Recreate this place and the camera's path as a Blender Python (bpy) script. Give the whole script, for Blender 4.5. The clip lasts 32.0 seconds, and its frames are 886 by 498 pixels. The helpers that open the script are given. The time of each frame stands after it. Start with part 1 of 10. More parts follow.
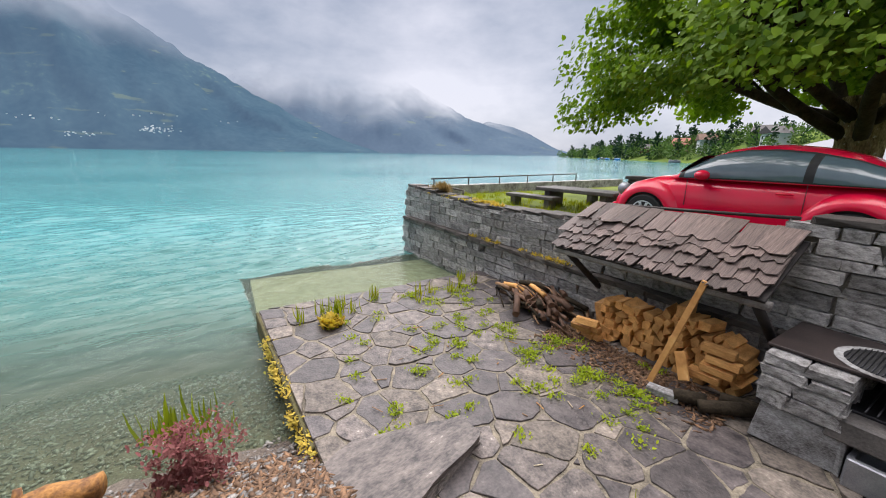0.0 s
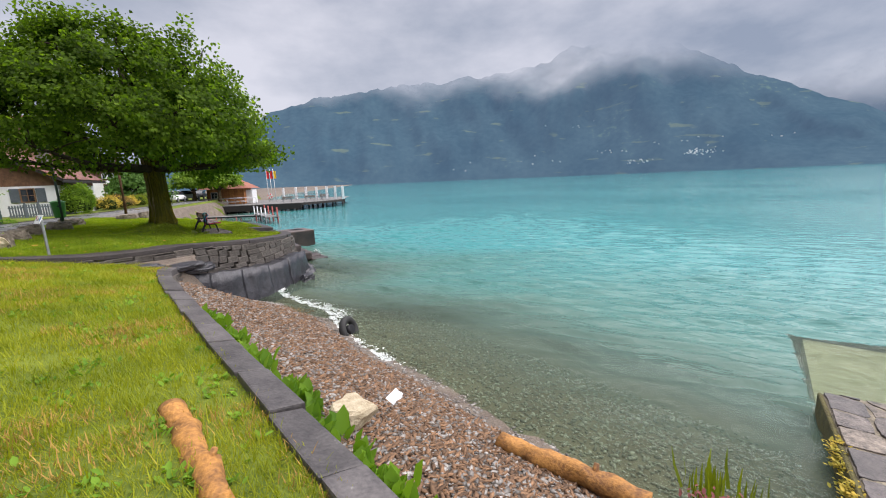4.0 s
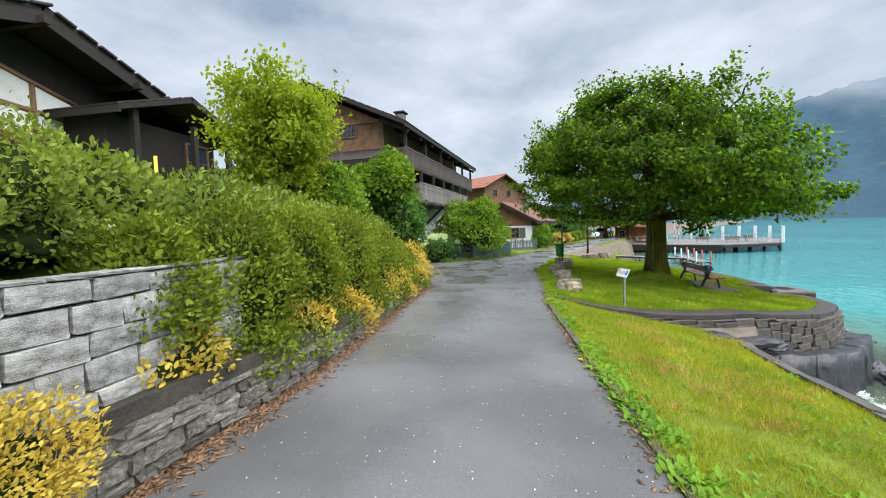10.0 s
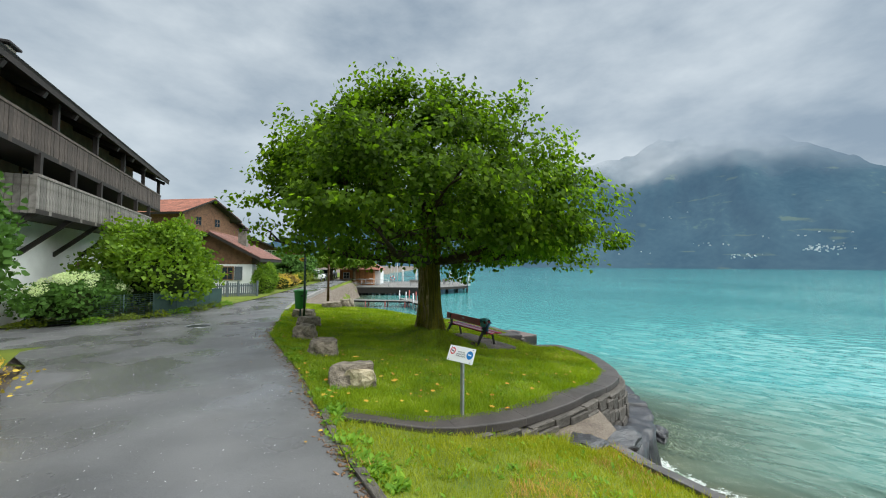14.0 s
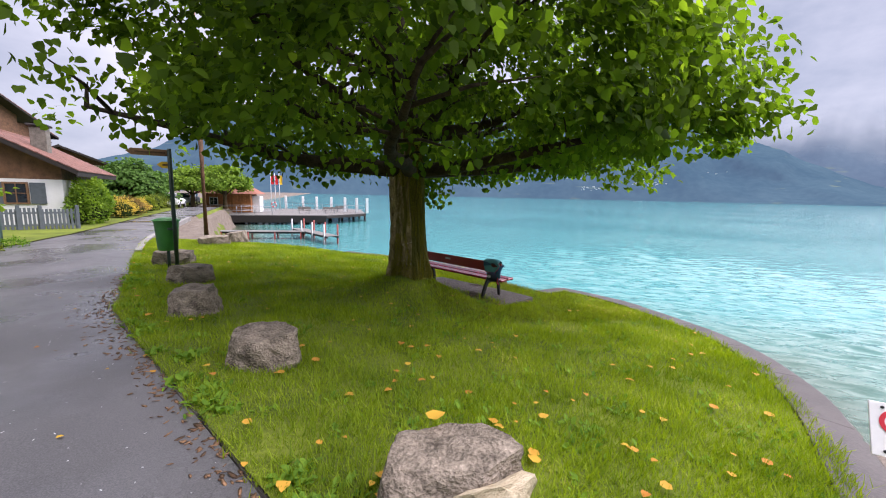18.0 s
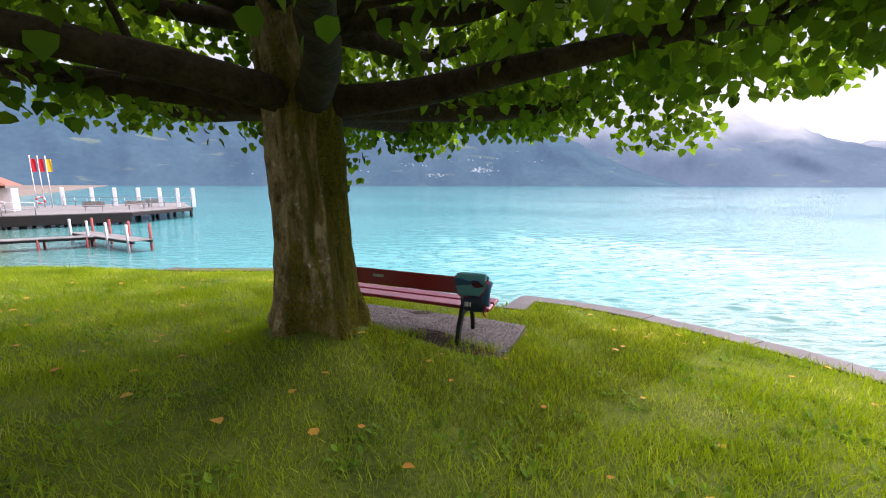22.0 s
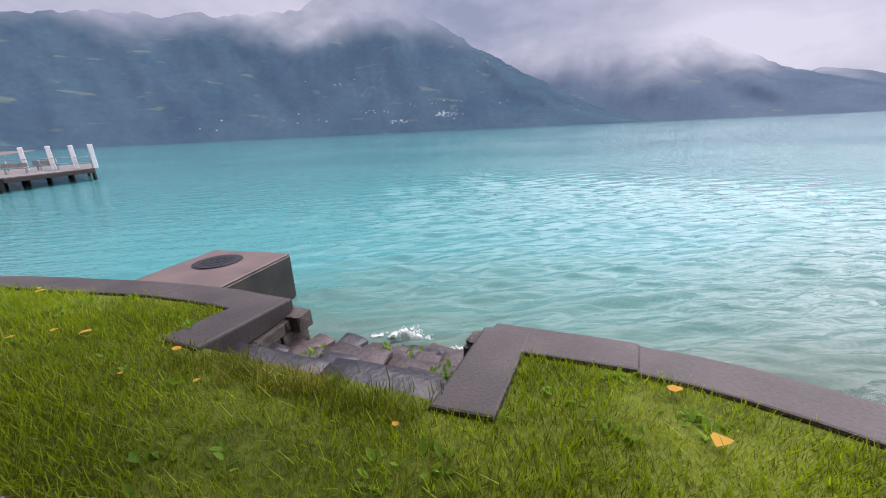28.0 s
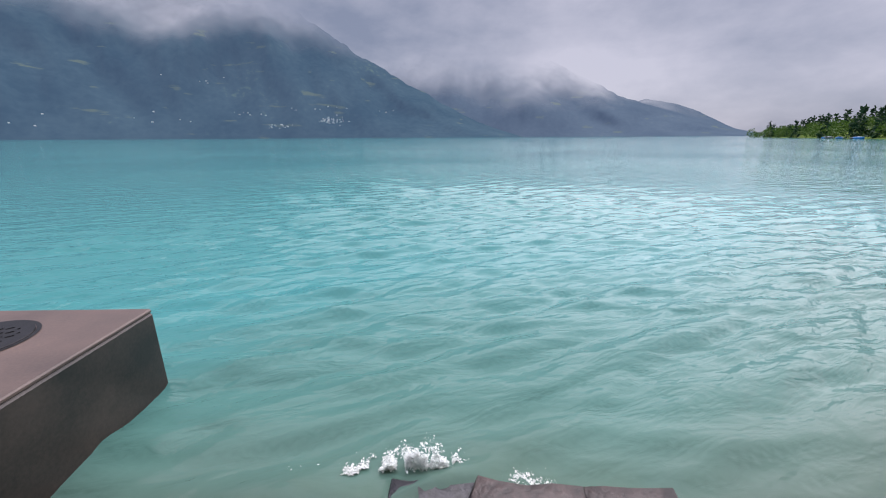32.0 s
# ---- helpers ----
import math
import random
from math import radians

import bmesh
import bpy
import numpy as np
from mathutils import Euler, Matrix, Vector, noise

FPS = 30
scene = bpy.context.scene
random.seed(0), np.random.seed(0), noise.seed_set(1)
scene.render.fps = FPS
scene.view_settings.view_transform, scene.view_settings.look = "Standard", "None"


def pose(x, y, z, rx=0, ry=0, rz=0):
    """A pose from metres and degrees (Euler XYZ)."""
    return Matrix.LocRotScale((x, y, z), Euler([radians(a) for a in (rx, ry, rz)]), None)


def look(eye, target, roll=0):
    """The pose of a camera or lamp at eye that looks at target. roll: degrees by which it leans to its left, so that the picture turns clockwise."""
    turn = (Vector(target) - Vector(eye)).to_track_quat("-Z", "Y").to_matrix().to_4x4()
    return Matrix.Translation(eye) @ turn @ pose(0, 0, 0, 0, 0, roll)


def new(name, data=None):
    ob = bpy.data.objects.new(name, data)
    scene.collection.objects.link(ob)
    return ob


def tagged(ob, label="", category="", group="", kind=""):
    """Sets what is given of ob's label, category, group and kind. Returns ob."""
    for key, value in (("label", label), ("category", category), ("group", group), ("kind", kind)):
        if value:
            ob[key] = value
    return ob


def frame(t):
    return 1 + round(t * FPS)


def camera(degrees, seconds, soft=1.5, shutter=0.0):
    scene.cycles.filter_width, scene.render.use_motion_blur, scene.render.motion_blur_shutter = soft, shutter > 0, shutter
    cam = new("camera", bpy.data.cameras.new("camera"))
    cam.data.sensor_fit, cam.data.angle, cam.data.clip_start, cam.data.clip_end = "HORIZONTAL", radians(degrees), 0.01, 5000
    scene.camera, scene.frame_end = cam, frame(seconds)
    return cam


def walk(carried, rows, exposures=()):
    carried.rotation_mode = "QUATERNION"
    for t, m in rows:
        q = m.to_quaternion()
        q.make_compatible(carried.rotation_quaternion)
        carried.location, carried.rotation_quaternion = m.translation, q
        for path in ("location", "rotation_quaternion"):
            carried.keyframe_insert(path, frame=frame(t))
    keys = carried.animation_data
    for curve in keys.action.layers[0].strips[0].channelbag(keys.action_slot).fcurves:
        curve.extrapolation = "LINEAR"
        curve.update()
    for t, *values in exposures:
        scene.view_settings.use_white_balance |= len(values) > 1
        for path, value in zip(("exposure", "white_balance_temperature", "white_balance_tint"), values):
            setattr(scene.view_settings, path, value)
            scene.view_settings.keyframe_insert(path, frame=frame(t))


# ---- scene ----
cam = camera(97.9, 32.0, soft=1.05)
PATH = [
    (0, (8.071, -17.273, 1.014), (9.987, -16.961, 0.534), 0.9),
    (0.5, (8.028, -17.2, 1.015), (9.923, -16.733, 0.577), 0.7),
    (1, (7.974, -17.135, 1.034), (9.828, -16.503, 0.632), 0.5),
    (1.5, (7.95, -17.067, 1.034), (9.743, -16.267, 0.653), 0.1),
    (2, (7.925, -16.997, 1.018), (9.619, -16.002, 0.645), -0.5),
    (2.5, (7.921, -16.938, 1.019), (9.441, -15.697, 0.636), -1.1),
    (4.5, (7.681, -16.723, 1.372), (7.552, -14.755, 1.039), -2.6),
    (5, (7.436, -16.749, 1.341), (6.788, -14.878, 1.053), -2.8),
    (5.5, (7.29, -16.781, 1.427), (6.232, -15.107, 1.15), -3.1),
    (6, (6.993, -16.808, 1.468), (5.583, -15.416, 1.199), -3.5),
    (6.5, (6.659, -16.945, 1.554), (5.016, -15.836, 1.284), -3.7),
    (7, (6.372, -17.074, 1.684), (4.614, -16.155, 1.433), -3.3),
    (7.5, (5.918, -17.275, 1.755), (4.149, -16.367, 1.544), -2.8),
    (8, (5.393, -17.324, 1.806), (3.632, -16.394, 1.627), -3.0),
    (8.5, (4.806, -17.252, 1.939), (3.076, -16.265, 1.763), -3.7),
    (9, (4.296, -17.055, 1.98), (2.662, -15.911, 1.835), -3.6),
    (9.5, (3.844, -16.626, 1.986), (2.364, -15.287, 1.851), -2.7),
    (10, (3.312, -16.192, 2.008), (2.035, -14.656, 1.903), -1.7),
    (10.5, (2.872, -15.683, 2.058), (1.802, -13.996, 1.966), -0.8),
    (11, (2.514, -15.124, 2.059), (1.634, -13.329, 1.994), -0.5),
    (11.5, (2.144, -14.583, 2.043), (1.46, -12.704, 2.003), -0.3),
    (12, (1.808, -14.032, 2.042), (1.282, -12.103, 2.006), -0.2),
    (12.5, (1.418, -13.469, 2.044), (1.066, -11.501, 2.01), -0.1),
    (13, (1.092, -12.851, 2.018), (0.877, -10.862, 2.018), 0.1),
    (13.5, (0.742, -12.271, 2.029), (0.648, -10.274, 2.092), 0.4),
    (14, (0.409, -11.682, 2.027), (0.435, -9.685, 2.115), 0.4),
    (14.5, (0.13, -11.095, 2.032), (0.263, -9.102, 2.122), 0.8),
    (16.5, (-0.856, -8.531, 1.844), (-0.372, -6.591, 1.818), 1.3),
    (17, (-1.083, -8.039, 1.831), (-0.544, -6.115, 1.738), 1.2),
    (17.5, (-1.381, -7.565, 1.793), (-0.792, -5.664, 1.602), 1.3),
    (18, (-1.571, -7.068, 1.728), (-0.949, -5.187, 1.454), 1.25),
    (18.5, (-1.782, -6.531, 1.695), (-1.081, -4.685, 1.377), 1.7),
    (19, (-1.981, -5.979, 1.623), (-1.17, -4.183, 1.28), 1.5),
    (19.5, (-2.059, -5.378, 1.538), (-1.112, -3.65, 1.2), 0.7),
    (20, (-1.929, -4.907, 1.561), (-0.834, -3.27, 1.208), 0.3),
    (20.5, (-1.744, -4.472, 1.584), (-0.566, -2.891, 1.249), -0.2),
    (21, (-1.666, -3.991, 1.499), (-0.444, -2.441, 1.173), -0.6),
    (21.5, (-1.418, -3.577, 1.52), (-0.148, -2.065, 1.2), -0.6),
    (22, (-1.216, -3.138, 1.466), (0.051, -1.625, 1.141), 0.1),
    (22.5, (-0.977, -2.69, 1.461), (0.307, -1.195, 1.121), 0.8),
    (23, (-0.772, -2.251, 1.415), (0.575, -0.817, 1.057), 0.7),
    (23.5, (-0.487, -1.947, 1.381), (0.895, -0.548, 1.016), 0.4),
    (24, (-0.191, -1.655, 1.355), (1.204, -0.27, 0.985), -0.2),
    (24.5, (0.104, -1.396, 1.297), (1.516, -0.024, 0.941), -0.7),
    (25, (0.355, -1.125, 1.285), (1.753, 0.259, 0.922), -0.7),
    (25.5, (0.61, -0.931, 1.233), (1.968, 0.493, 0.878), -1.4),
    (26, (0.868, -0.764, 1.162), (2.251, 0.627, 0.776), -1.9),
    (26.5, (1.105, -0.582, 1.142), (2.553, 0.732, 0.722), -1.8),
    (27.2, (1.700, -0.660, 1.026), (3.093, 0.679, 0.528), -2.18),
    (27.9, (2.300, -0.500, 0.910), (3.639, 0.864, 0.335), -2.57),
    (28.5, (2.324, -0.009, 0.81), (3.616, 1.377, 0.169), -2.9),
    (29, (2.584, 0.171, 0.772), (3.837, 1.553, 0.052), -2.1),
    (29.5, (2.798, 0.356, 0.774), (4.017, 1.733, -0.013), -1.5),
    (30, (2.921, 0.665, 0.744), (4.185, 1.971, -0.093), -1.2),
    (30.5, (2.984, 0.887, 0.755), (4.323, 2.122, -0.072), -1.5),
    (31, (3.078, 1.127, 0.755), (4.538, 2.283, 0.024), -1.3),
    (31.5, (3.205, 1.569, 0.667), (4.794, 2.609, 0.041), -0.2),
    (32, (3.404, 2.263, 0.465), (5.082, 3.198, -0.092), -0.3),
]
walk(cam, [(t, look(eye, target, roll)) for t, eye, target, roll in PATH], [(0, 0.8, 6450, 16), (5, 0.62, 6450, 16), (8.5, 1.05, 6150, 6), (12, 0.75, 6350, 8), (14, 0.65, 6300, 2), (17, 0.85, 6300, 20), (19.5, 1.2, 6400, 26), (23, 1.3, 6500, 30), (26, 0.85, 6600, 32), (29, 0.55, 6300, 26), (31, 0.65, 6500, 30), (32, 0.3, 6250, 22)])

# ---- daylight: bright overcast after rain ----
world = bpy.data.worlds.new("overcast")
scene.world = world
world.use_nodes = True
wn, wl = world.node_tree.nodes, world.node_tree.links
wn.clear()
sky = wn.new("ShaderNodeTexSky")
sky.sky_type, sky.sun_disc = "NISHITA", False
sky.sun_elevation, sky.sun_rotation = radians(61), radians(95)
wc = wn.new("ShaderNodeTexCoord")
wm = wn.new("ShaderNodeMapping")
wm.inputs["Scale"].default_value = (1.0, 1.0, 2.2)
n1 = wn.new("ShaderNodeTexNoise")
n1.inputs["Scale"].default_value, n1.inputs["Detail"].default_value, n1.inputs["Roughness"].default_value = 1.9, 8.0, 0.56
ramp = wn.new("ShaderNodeValToRGB")
ramp.color_ramp.elements[0].position, ramp.color_ramp.elements[0].color = 0.34, (0.36, 0.43, 0.54, 1)
ramp.color_ramp.elements[1].position, ramp.color_ramp.elements[1].color = 0.66, (0.90, 0.93, 1.0, 1)
mixs = wn.new("ShaderNodeMix")
mixs.data_type = "RGBA"
mixs.inputs["Factor"].default_value = 0.93
gain = wn.new("ShaderNodeVectorMath")
gain.operation = "SCALE"
gain.inputs["Scale"].default_value = 5.2
bg = wn.new("ShaderNodeBackground")
bg.inputs["Strength"].default_value = 0.1
wo = wn.new("ShaderNodeOutputWorld")
wl.new(wc.outputs["Generated"], wm.inputs["Vector"])
wl.new(wm.outputs[0], n1.inputs["Vector"])
wl.new(n1.outputs["Fac"], ramp.inputs["Fac"])
wl.new(ramp.outputs["Color"], gain.inputs[0])
wl.new(sky.outputs[0], mixs.inputs["A"])
wl.new(gain.outputs[0], mixs.inputs["B"])
wl.new(mixs.outputs["Result"], bg.inputs["Color"])
wl.new(bg.outputs[0], wo.inputs["Surface"])
sun = new("sun", bpy.data.lights.new("sun", "SUN"))
sun.data.energy, sun.data.angle, sun.data.color = 4.2, radians(95), (1.0, 0.97, 0.93)
sun.matrix_world = look((0, 0, 40), (-22, 2, 0))
# ---- materials ----
def mat(name, base, rough=0.8, metal=0.0, dark=None, scale=6.0, fine=60.0, bump=0.3, spec=0.5, vary=0.0, tone=None, big=0.6, alpha=0.0, depth=0.01, stretch=None):
    """A procedural surface: two colours mixed by coarse and fine noise, fine relief, and a shift from object to object."""
    m = bpy.data.materials.new(name)
    m.use_nodes = True
    nt, N, L = m.node_tree, m.node_tree.nodes, m.node_tree.links
    b = N["Principled BSDF"]
    b.inputs["Roughness"].default_value, b.inputs["Metallic"].default_value = rough, metal
    b.inputs["Specular IOR Level"].default_value = spec
    dark = dark or tuple(c * 0.55 for c in base)
    tc = N.new("ShaderNodeTexCoord")
    a = N.new("ShaderNodeTexNoise")
    a.inputs["Scale"].default_value, a.inputs["Detail"].default_value = scale, 5.0
    f = N.new("ShaderNodeTexNoise")
    f.inputs["Scale"].default_value, f.inputs["Detail"].default_value = fine, 3.0
    src = tc.outputs["Object"]
    if stretch:
        st = N.new("ShaderNodeMapping")
        st.inputs["Scale"].default_value = stretch
        L.new(src, st.inputs["Vector"])
        src = st.outputs[0]
    L.new(src, a.inputs["Vector"])
    L.new(src, f.inputs["Vector"])
    mx = N.new("ShaderNodeMath")
    mx.operation = "MULTIPLY_ADD"
    mx.inputs[1].default_value, mx.inputs[2].default_value = 1 - big, 0.0
    L.new(f.outputs["Fac"], mx.inputs[0])
    ad = N.new("ShaderNodeMath")
    ad.operation = "MULTIPLY_ADD"
    ad.inputs[1].default_value = big
    L.new(a.outputs["Fac"], ad.inputs[0])
    L.new(mx.outputs[0], ad.inputs[2])
    r = N.new("ShaderNodeValToRGB")
    r.color_ramp.elements[0].position, r.color_ramp.elements[0].color = 0.36, (*dark, 1)
    r.color_ramp.elements[1].position, r.color_ramp.elements[1].color = 0.64, (*base, 1)
    if tone:
        e = r.color_ramp.elements.new(0.74)
        e.color = (*tone, 1)
    L.new(ad.outputs[0], r.inputs["Fac"])
    col = r.outputs["Color"]
    if vary:
        oi = N.new("ShaderNodeObjectInfo")
        ge = N.new("ShaderNodeNewGeometry")
        su = N.new("ShaderNodeMath")
        su.operation = "ADD"
        L.new(oi.outputs["Random"], su.inputs[0])
        L.new(ge.outputs["Random Per Island"], su.inputs[1])
        fr = N.new("ShaderNodeMath")
        fr.operation = "FRACT"
        L.new(su.outputs[0], fr.inputs[0])
        mr = N.new("ShaderNodeMapRange")
        mr.inputs["To Min"].default_value, mr.inputs["To Max"].default_value = 1 - vary, 1 + vary
        L.new(fr.outputs[0], mr.inputs["Value"])
        hs = N.new("ShaderNodeHueSaturation")
        L.new(mr.outputs[0], hs.inputs["Value"])
        L.new(col, hs.inputs["Color"])
        col = hs.outputs["Color"]
    L.new(col, b.inputs["Base Color"])
    if bump:
        bp = N.new("ShaderNodeBump")
        bp.inputs["Strength"].default_value, bp.inputs["Distance"].default_value = bump, depth
        L.new(ad.outputs[0], bp.inputs["Height"])
        L.new(bp.outputs[0], b.inputs["Normal"])
    return m


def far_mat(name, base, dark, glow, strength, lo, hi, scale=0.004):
    """Distant slopes: woods and clearings. Light scattered by the air before them is put in as emission, low cloud as a
    transparent fade of their tops.
    """
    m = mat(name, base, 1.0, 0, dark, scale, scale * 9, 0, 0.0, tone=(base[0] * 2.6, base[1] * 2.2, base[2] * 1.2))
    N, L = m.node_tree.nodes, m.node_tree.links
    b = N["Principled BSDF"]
    # bluish emission put in for the haze before the slopes
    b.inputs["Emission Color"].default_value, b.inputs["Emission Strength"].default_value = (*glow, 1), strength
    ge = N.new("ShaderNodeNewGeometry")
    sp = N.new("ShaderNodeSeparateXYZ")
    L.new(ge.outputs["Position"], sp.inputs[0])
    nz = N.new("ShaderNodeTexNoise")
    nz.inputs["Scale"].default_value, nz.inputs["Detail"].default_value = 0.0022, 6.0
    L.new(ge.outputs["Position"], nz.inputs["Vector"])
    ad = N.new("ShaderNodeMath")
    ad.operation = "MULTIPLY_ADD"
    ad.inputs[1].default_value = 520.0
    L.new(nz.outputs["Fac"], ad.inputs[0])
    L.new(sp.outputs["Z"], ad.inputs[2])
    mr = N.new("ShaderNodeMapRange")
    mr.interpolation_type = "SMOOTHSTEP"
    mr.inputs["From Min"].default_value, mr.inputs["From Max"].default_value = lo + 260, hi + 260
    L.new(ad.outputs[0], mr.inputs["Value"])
    mp = N.new("ShaderNodeMapping")
    mp.inputs["Scale"].default_value = (1, 1, 5)
    L.new(ge.outputs["Position"], mp.inputs["Vector"])
    mz = N.new("ShaderNodeTexNoise")
    mz.inputs["Scale"].default_value, mz.inputs["Detail"].default_value = 0.006, 4.0
    L.new(mp.outputs[0], mz.inputs["Vector"])
    mm = N.new("ShaderNodeMapRange")
    mm.inputs["From Min"].default_value, mm.inputs["From Max"].default_value, mm.inputs["To Max"].default_value = 0.64, 0.70, 0.7
    L.new(mz.outputs["Fac"], mm.inputs["Value"])
    mc = N.new("ShaderNodeMix")
    mc.data_type = "RGBA"
    mc.inputs["B"].default_value = (0.085, 0.105, 0.05, 1)
    L.new(mm.outputs[0], mc.inputs["Factor"])
    L.new(b.inputs["Base Color"].links[0].from_socket, mc.inputs["A"])
    L.new(mc.outputs["Result"], b.inputs["Base Color"])
    # fade to transparent by height and noise stands in for low cloud
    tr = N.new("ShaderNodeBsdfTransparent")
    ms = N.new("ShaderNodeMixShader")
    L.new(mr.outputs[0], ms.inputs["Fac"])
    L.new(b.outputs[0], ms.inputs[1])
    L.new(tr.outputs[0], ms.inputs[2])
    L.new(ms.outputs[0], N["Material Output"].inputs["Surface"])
    return m


M_ROAD = mat("wet_asphalt", (0.155, 0.152, 0.158), 0.42, 0, (0.06, 0.06, 0.064), 0.5, 120, 0.45, 0.55, big=0.5, depth=0.006)
rn, rl = M_ROAD.node_tree.nodes, M_ROAD.node_tree.links
wet = rn.new("ShaderNodeTexNoise")
wet.inputs["Scale"].default_value, wet.inputs["Detail"].default_value = 0.55, 5.0
wetr = rn.new("ShaderNodeMapRange")
wetr.inputs["From Min"].default_value, wetr.inputs["From Max"].default_value = 0.42, 0.60
wetr.inputs["To Min"].default_value, wetr.inputs["To Max"].default_value = 0.55, 0.13
rl.new(rn["Texture Coordinate"].outputs["Object"], wet.inputs["Vector"])
rl.new(wet.outputs["Fac"], wetr.inputs["Value"])
rl.new(wetr.outputs[0], rn["Principled BSDF"].inputs["Roughness"])
M_GRASS = mat("grass_ground", (0.165, 0.20, 0.026), 0.95, 0, (0.065, 0.095, 0.014), 1.2, 30, 0.6, 0.2, depth=0.03)
M_LAWN = mat("lawn_soil", (0.17, 0.21, 0.026), 0.95, 0, (0.06, 0.09, 0.012), 1.6, 34, 0.7, 0.2, depth=0.03)
M_GRAVEL = mat("beach_gravel", (0.20, 0.165, 0.13), 0.75, 0, (0.07, 0.05, 0.04), 2.5, 45, 0.9, 0.4, depth=0.04, big=0.4)
M_EARTH = mat("dark_earth", (0.12, 0.085, 0.06), 0.95, 0, (0.05, 0.035, 0.025), 4, 60, 0.7, depth=0.03)
M_STONE = mat("wall_stone", (0.27, 0.26, 0.24), 0.85, 0, (0.06, 0.055, 0.05), 2.6, 26, 1.0, vary=0.4, tone=(0.66, 0.65, 0.62), depth=0.03)
M_DARKST = mat("dark_wall_stone", (0.115, 0.10, 0.088), 0.75, 0, (0.04, 0.034, 0.029), 4, 40, 0.7, vary=0.3, tone=(0.24, 0.2, 0.13), depth=0.03)
M_MORTAR = mat("mortar", (0.22, 0.20, 0.17), 0.95, 0, (0.10, 0.09, 0.075), 7, 60, 0.5)
M_CAP = mat("wet_concrete_cap", (0.070, 0.058, 0.056), 0.55, 0, (0.032, 0.027, 0.027), 2.2, 46, 0.7, 0.4, big=0.6, tone=(0.17, 0.15, 0.14), depth=0.012)
M_WHITE = mat("white_render", (0.80, 0.81, 0.82), 0.9, 0, (0.66, 0.67, 0.68), 1.5, 80, 0.15)
M_WOOD = mat("brown_timber", (0.17, 0.085, 0.045), 0.75, 0, (0.07, 0.035, 0.02), 5, 50, 0.4, vary=0.25)
M_GREYWOOD = mat("weathered_grey_timber", (0.22, 0.205, 0.19), 0.85, 0, (0.10, 0.09, 0.08), 6, 60, 0.4, vary=0.25)
M_DARKWOOD = mat("dark_stained_timber", (0.022, 0.016, 0.014), 0.75, 0, (0.010, 0.008, 0.007), 5, 50, 0.3, vary=0.2)
M_ROOFD = mat("dark_roof_tile", (0.034, 0.028, 0.027), 0.6, 0, (0.017, 0.014, 0.014), 5, 40, 0.4, vary=0.3)
M_ROOFR = mat("red_roof_tile", (0.32, 0.12, 0.075), 0.8, 0, (0.18, 0.065, 0.045), 5, 40, 0.4, vary=0.3)
M_BARK = mat("mossy_bark", (0.15, 0.105, 0.06), 0.95, 0, (0.05, 0.033, 0.02), 7, 34, 1.0, 0.2, tone=(0.22, 0.19, 0.13), depth=0.05)
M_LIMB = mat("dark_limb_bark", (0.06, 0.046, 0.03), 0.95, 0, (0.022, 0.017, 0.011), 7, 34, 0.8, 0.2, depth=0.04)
M_RED = mat("red_bench_paint", (0.30, 0.02, 0.03), 0.3, 0, (0.22, 0.012, 0.02), 3, 60, 0.1, 0.5)
M_IRON = mat("dark_cast_iron", (0.03, 0.03, 0.035), 0.45, 0.6, (0.02, 0.02, 0.022), 9, 90, 0.2)
M_GALV = mat("galvanised_steel", (0.42, 0.43, 0.45), 0.45, 0.7, (0.28, 0.29, 0.31), 9, 90, 0.1)
M_CARRED = mat("car_red_paint", (0.80, 0.008, 0.05), 0.16, 0.0, (0.74, 0.007, 0.045), 0.8, 300, 0.0, 0.6)
M_BLACK = mat("black_rubber", (0.02, 0.02, 0.02), 0.7, 0, (0.012, 0.012, 0.012), 9, 90, 0.2)
M_SIGNW = mat("white_sign_enamel", (0.85, 0.85, 0.86), 0.3, 0, (0.80, 0.80, 0.81), 4, 80, 0.0)
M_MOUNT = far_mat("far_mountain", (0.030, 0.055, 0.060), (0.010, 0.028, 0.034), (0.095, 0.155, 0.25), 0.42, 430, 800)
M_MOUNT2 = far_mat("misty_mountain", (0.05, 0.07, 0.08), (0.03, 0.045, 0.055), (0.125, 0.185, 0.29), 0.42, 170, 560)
# ---- building tools ----
def mesh_ob(name, bm, material, parent=None, smooth=False):
    me = bpy.data.meshes.new(name)
    if smooth:
        for f in bm.faces:
            f.smooth = True
    bm.to_mesh(me)
    bm.free()
    for m in material if isinstance(material, (list, tuple)) else (material,):
        me.materials.append(m)
    ob = new(name, me)
    if parent is not None:
        ob.parent = parent
    return ob


def part(name, bm, material, parent, label="", smooth=False):
    ob = mesh_ob(name, bm, material, parent, smooth)
    if label:
        ob["label"] = label
    return ob


def thing(name, bm, material, label, category, group="", kind="", smooth=False):
    return tagged(mesh_ob(name, bm, material, None, smooth), label, category, group, kind)


def base(name, m, label, category, group="", kind=""):
    ob = tagged(new(name), label, category, group, kind)
    ob.empty_display_size = 0.2
    ob.matrix_basis = m
    return ob


def share(name, data, parent, m):
    """One more object on an existing mesh."""
    ob = new(name, data)
    ob.parent = parent
    ob.matrix_basis = m
    return ob


